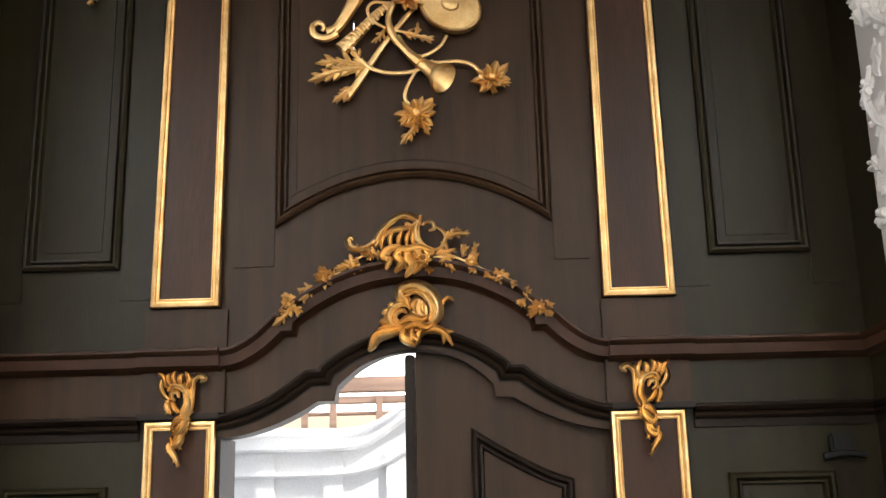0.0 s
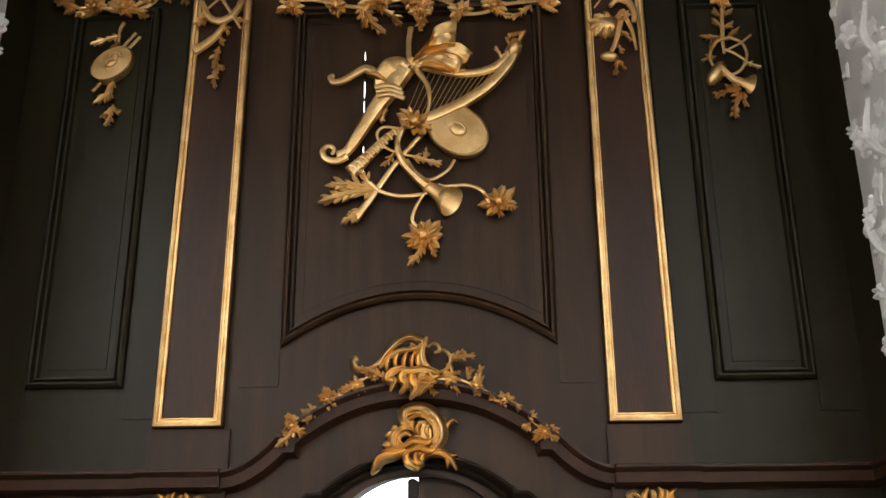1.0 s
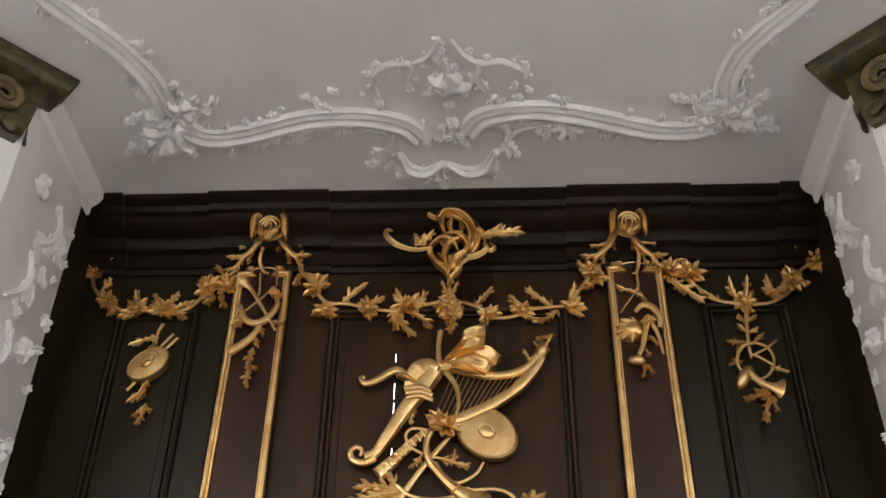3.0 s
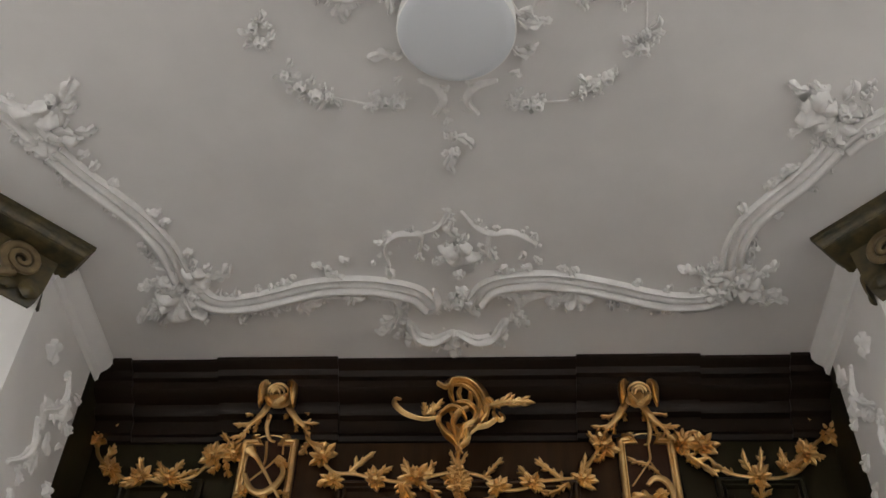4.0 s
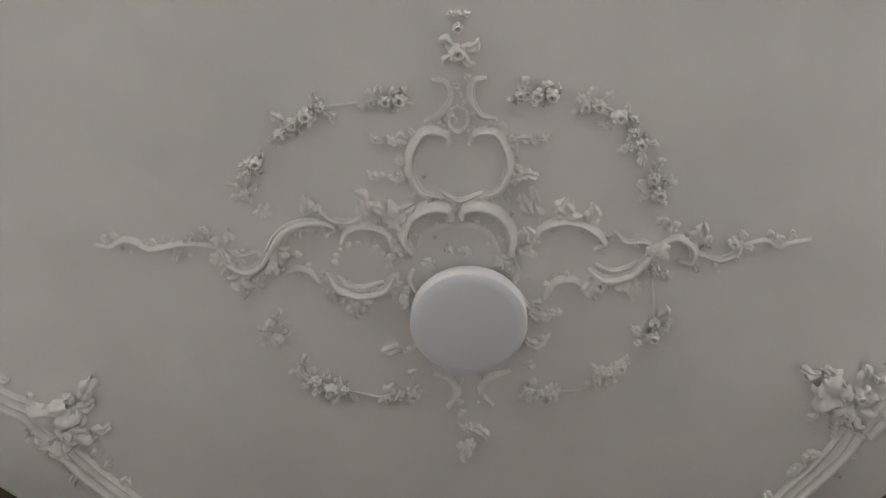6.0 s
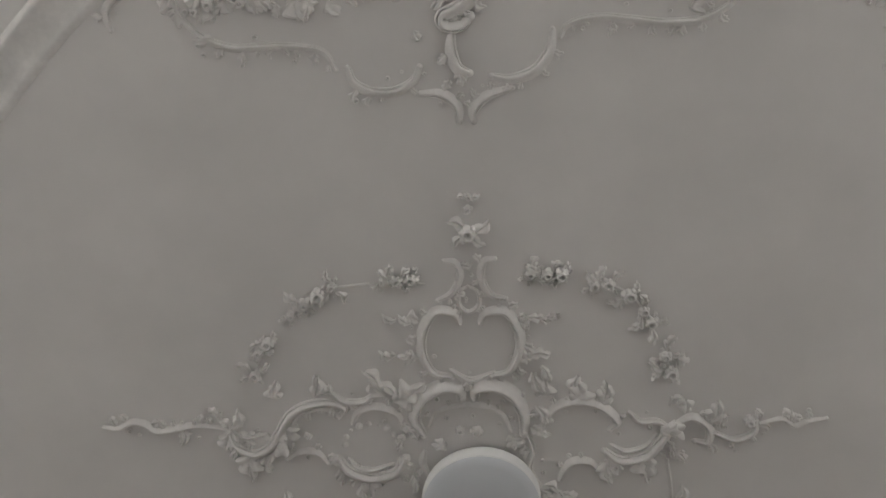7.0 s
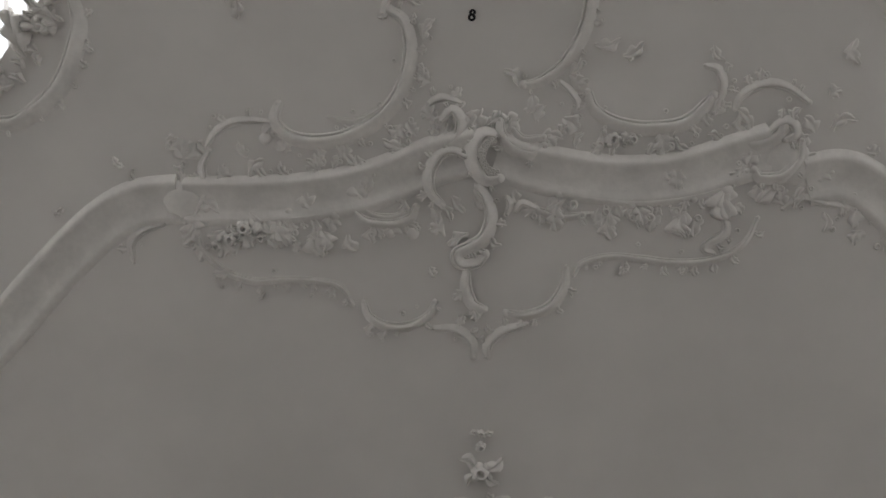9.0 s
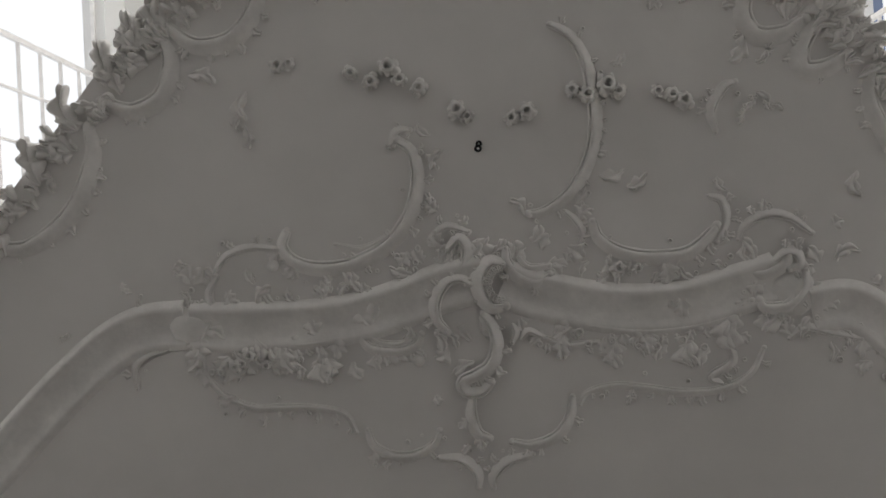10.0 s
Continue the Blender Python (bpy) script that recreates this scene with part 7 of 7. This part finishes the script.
# clasp of C-scrolls that rides over the middle of the far frame
for w, pts in (
        (0.020, [(-0.111, 0.028), (-0.157, 0.001), (-0.209, 0.016), (-0.250, 0.080), (-0.248, 0.151), (-0.208, 0.202)]),
        (0.026, [(0.015, -0.042), (-0.038, -0.054), (-0.080, -0.005), (-0.078, 0.063), (-0.041, 0.116), (0.014, 0.116)]),
        (0.024, [(-0.074, 0.140), (-0.038, 0.196), (-0.028, 0.265), (-0.057, 0.336), (-0.112, 0.371), (-0.160, 0.392), (-0.150, 0.428), (-0.096, 0.431), (-0.057, 0.398)]),
        (0.020, [(-0.131, 0.452), (-0.138, 0.520), (-0.119, 0.584), (-0.073, 0.607)]),
        (0.020, [(0.027, -0.102), (0.030, -0.045), (0.070, 0.011), (0.137, 0.035), (0.185, 0.004)]),
        (0.014, [(0.074, -0.066), (0.109, -0.024), (0.187, -0.028)]),
        (0.018, [(-0.193, -0.111), (-0.150, -0.150), (-0.120, -0.109), (-0.135, -0.049), (-0.185, -0.017)]),
        (0.020, [(1.131, 0.045), (1.118, 0.118), (1.058, 0.171), (0.976, 0.174), (0.954, 0.142)]),
        (0.018, [(1.005, 0.012), (1.062, -0.027), (1.101, -0.016), (1.106, 0.021), (1.068, 0.038)]),
        (0.012, [(0.065, 0.244), (0.093, 0.214), (0.147, 0.238)]),
        (0.012, [(0.035, 0.186), (0.046, 0.215), (0.033, 0.251)])):
    c.add("scroll", scroll_run, pts, w, seed=1, d=0.018, tall=1.1)
for p, q in (((0.221, 0.236), (0.218, 0.324)), ((0.414, 0.274), (0.421, 0.365)), ((0.686, 0.288), (0.695, 0.361)), ((0.848, 0.208), (0.856, 0.313)), ((-0.674, 0.274), (-0.665, 0.350)), ((-0.849, 0.215), (-0.806, 0.318)), ((0.664, 0.103), (0.668, 0.189)), ((-0.503, 0.013), (-0.494, 0.128)), ((0.515, 0.252), (0.541, 0.319)), ((-0.943, 0.189), (-0.944, 0.271)), ((-1.046, 0.251), (-1.093, 0.304))):
    c.add("drip", relief, p, q, 0.034, 0.045, 0.004, 14, 14)
for q in [(0.402, 0.267), (0.665, 0.278), (0.313, 0.275), (0.742, 0.309)]:
    c.add("drilled_lump", crater, q, 0.013, 0.012)

# soft bosses where the frame runs meet
for q, r in (((-1.200, 0.125), 0.080), ((1.085, 0.125), 0.090)):
    c.boss(q, r, d=-0.003, h=0.034)
# drilled comb of the far shell
for k in range(22):
    a = radians(95 + 175 * k / 21)
    r = 0.052 + 0.012 * (k % 2)
    c.add("drilled_lump", crater, (0.011 + r * math.cos(a), 0.033 + 1.05 * r * math.sin(a)), 0.0070, 0.050)

# lamp and hook
lamp = thing("ceiling_lamp", "round white opal glass drum lamp on the soffit, unlit", "ceiling lamp")
LP = (-0.149, 2.408)
LP = (LP[0], LP[1] + 0.030)
prof = [(0.0, 0.112), (0.12, 0.111), (0.21, 0.107), (0.240, 0.102), (0.2495, 0.094), (0.2495, 0.03), (0.246, 0.022), (0.0, 0.022)]
bm = bmesh.new()
vs = [bm.verts.new((LP[0] + r, LP[1], CZ - d)) for r, d in prof]
es = [bm.edges.new(p) for p in zip(vs, vs[1:])]
bmesh.ops.spin(bm, geom=vs + es, cent=(LP[0], LP[1], CZ), axis=(0, 0, 1), angle=2 * math.pi, steps=64, use_merge=True)
bmesh.ops.remove_doubles(bm, verts=bm.verts, dist=1e-5)
part("diffuser", bm, OPAL, lamp)
bm = bmesh.new()
knob(bm, on_soffit, LP, 0.18, d=-0.001, h=0.03)
part("base_plate", bm, STUCCO, lamp)
# added band round the drum, whiter than the glass to look lit
bm = bmesh.new()
ring = [(0.2490, 0.020), (0.2555, 0.020), (0.2560, 0.086), (0.2535, 0.091), (0.2490, 0.092)]
loops = [[bm.verts.new((LP[0] + r * math.cos(a), LP[1] + r * math.sin(a), CZ - d)) for r, d in ring] for a in [2 * math.pi * k / 72 for k in range(72)]]
for p, q in zip(loops, loops[1:] + loops[:1]):
    for k in range(5):
        bm.faces.new((p[k], p[(k + 1) % 5], q[(k + 1) % 5], q[k]))
part("rim", bm, LIT_SIDE, lamp, "side band of the lamp drum, its window-lit brightness put into the colour")
hook = thing("ceiling_hook", "small black iron hook hanging from the soffit", "hook")
HP = (-0.053, -0.492)
bm = bmesh.new()
stem(bm, on_soffit, curl((HP[0] - 0.003, HP[1] + 0.010), 0.010, 0.010, 0, 360, 14), 0.0048, d=0.030, flat=1.0, per=1)
stem(bm, on_soffit, curl((HP[0] + 0.001, HP[1] - 0.009), 0.008, 0.008, 40, 400, 14), 0.0048, d=0.018, flat=1.0, per=1)
part("ring", bm, IRON, hook)

# ---- capitals on the corner pilasters ----
def capital(s, corner):
    """A marbled capital set diagonally, its abacus touching the soffit."""
    th = thing("column_capital", "olive and gold marbled capital with volutes, under the soffit", "capital", "capitals")
    cx, cy = corner
    ux, uy = s * 0.7071, -0.7071          # along the front, away from the corner
    nx, ny = s * 0.7071, 0.7071           # into the wall

    def at(a, b, z):
        return Vector((cx + ux * a + nx * b, cy + uy * a + ny * b, CZ - z))
    layers = [(0.0, 0.0), (0.025, 0.0), (0.035, 0.012), (0.055, 0.015), (0.075, 0.032), (0.085, 0.032), (0.10, 0.055), (0.115, 0.085), (0.12, 0.12)]
    bm = bmesh.new()
    rings = [[bm.verts.new(at(a, b, z + 0.003)) for a, b in ((i, i), (0.95 - i, i), (0.95 - i, 0.7), (i, 0.7))] for z, i in layers]
    for p, q in zip(rings, rings[1:]):
        for k in range(4):
            bm.faces.new((p[k], p[(k + 1) % 4], q[(k + 1) % 4], q[k]))
    bm.faces.new(rings[0])
    bm.faces.new(rings[-1][::-1])
    part("abacus", bm, MARBLE, th)
    bm = bmesh.new()
    low = [(0.11, 0.12), (0.18, 0.125), (0.32, 0.135), (0.40, 0.15), (0.43, 0.165)]
    rings = [[bm.verts.new(at(a, b, z)) for a, b in ((i, i), (0.95 - i, i), (0.95 - i, 0.7), (i, 0.7))] for z, i in low]
    for p, q in zip(rings, rings[1:]):
        for k in range(4):
            bm.faces.new((p[k], p[(k + 1) % 4], q[(k + 1) % 4], q[k]))
    bm.faces.new(rings[-1][::-1])
    bm.faces.new(rings[0])
    part("bell", bm, MARBLE, th)
    front = lambda a, z, d: at(a, 0.125 - d, z)
    flank = lambda b, z, d: at(0.125 - d, b, z)
    for put, c0 in ((front, 0.30), (front, 0.68), (flank, 0.32)):
        bm = bmesh.new()
        stem(bm, put, curl((c0, 0.235), 0.012, 0.105, 0, 800, 40) + [(c0 + 0.06, 0.36), (c0 + 0.13, 0.40), (c0 + 0.22, 0.42)], (0.012, 0.016, 0.020, 0.024, 0.026), d=0.03, per=2)
        part("volute", bm, MARBLE_LIGHT, th)
    for k in range(6):
        bm = bmesh.new()
        a = 0.20 + 0.11 * k
        acanthus(bm, front, (a, 0.30), (a + 0.01, 0.415), 0.06, (-0.03, 0.01), 1, thick=0.05)
        part("leaf", bm, MARBLE, th)
    for k in range(4):
        bm = bmesh.new()
        a = 0.20 + 0.12 * k
        acanthus(bm, flank, (a, 0.30), (a + 0.01, 0.415), 0.06, (-0.03, 0.01), 1, thick=0.05)
        part("leaf", bm, MARBLE, th)
    return th


capital(-1, (-2.085, 3.755))
capital(1, (1.605, 3.755))

# ---- stucco on the side walls ----
rng = random.Random(21)
for s in (-1, 1):
    def on_side(y, z, d, s=s):
        return Vector((side_x(s, y) - s * d, y, z))
    c = Carving("wall_stucco", "white rocaille stucco with leaves on the side wall", "stucco ornament", on_side, STUCCO, "wall stucco")
    for k in range(30):
        z = 3.0 + 2.2 * k / 29 + rng.uniform(-0.03, 0.03)
        y = 4.30 + 0.16 * math.sin(2.6 * z) + rng.uniform(-0.07, 0.07)
        a, ln = rng.uniform(0, 6.28), rng.uniform(0.07, 0.20)
        c.add("lick", relief, (y, z), (y + ln * 0.6 * math.cos(a), z + ln * math.sin(a)), ln * 0.36, rng.uniform(0.012, 0.032))
    for k in range(5):
        z = 3.2 + 0.42 * k
        y = 4.30 + 0.16 * math.sin(2.6 * z)
        c.add("scroll", scroll_run, [(y - 0.10, z), (y + 0.02, z + 0.10), (y + 0.08, z + 0.22), (y + 0.02, z + 0.34)], 0.022, tall=1.3, seed=k)
    for k in range(12):
        z = 2.9 + 0.215 * k + rng.uniform(-0.08, 0.08)
        c.add("lick", relief, (4.47, z), (4.56 + rng.uniform(-0.03, 0.02), z + rng.uniform(-0.06, 0.06)), rng.uniform(0.018, 0.05), rng.uniform(0.015, 0.045))
    for y, z in ((4.44, 4.98), (4.40, 4.30), (4.44, 3.75), (4.12, 5.12), (4.10, 4.0)):
        c.add("shell", shell, (y, z), (y - 0.05, z + 0.13), spread=160)
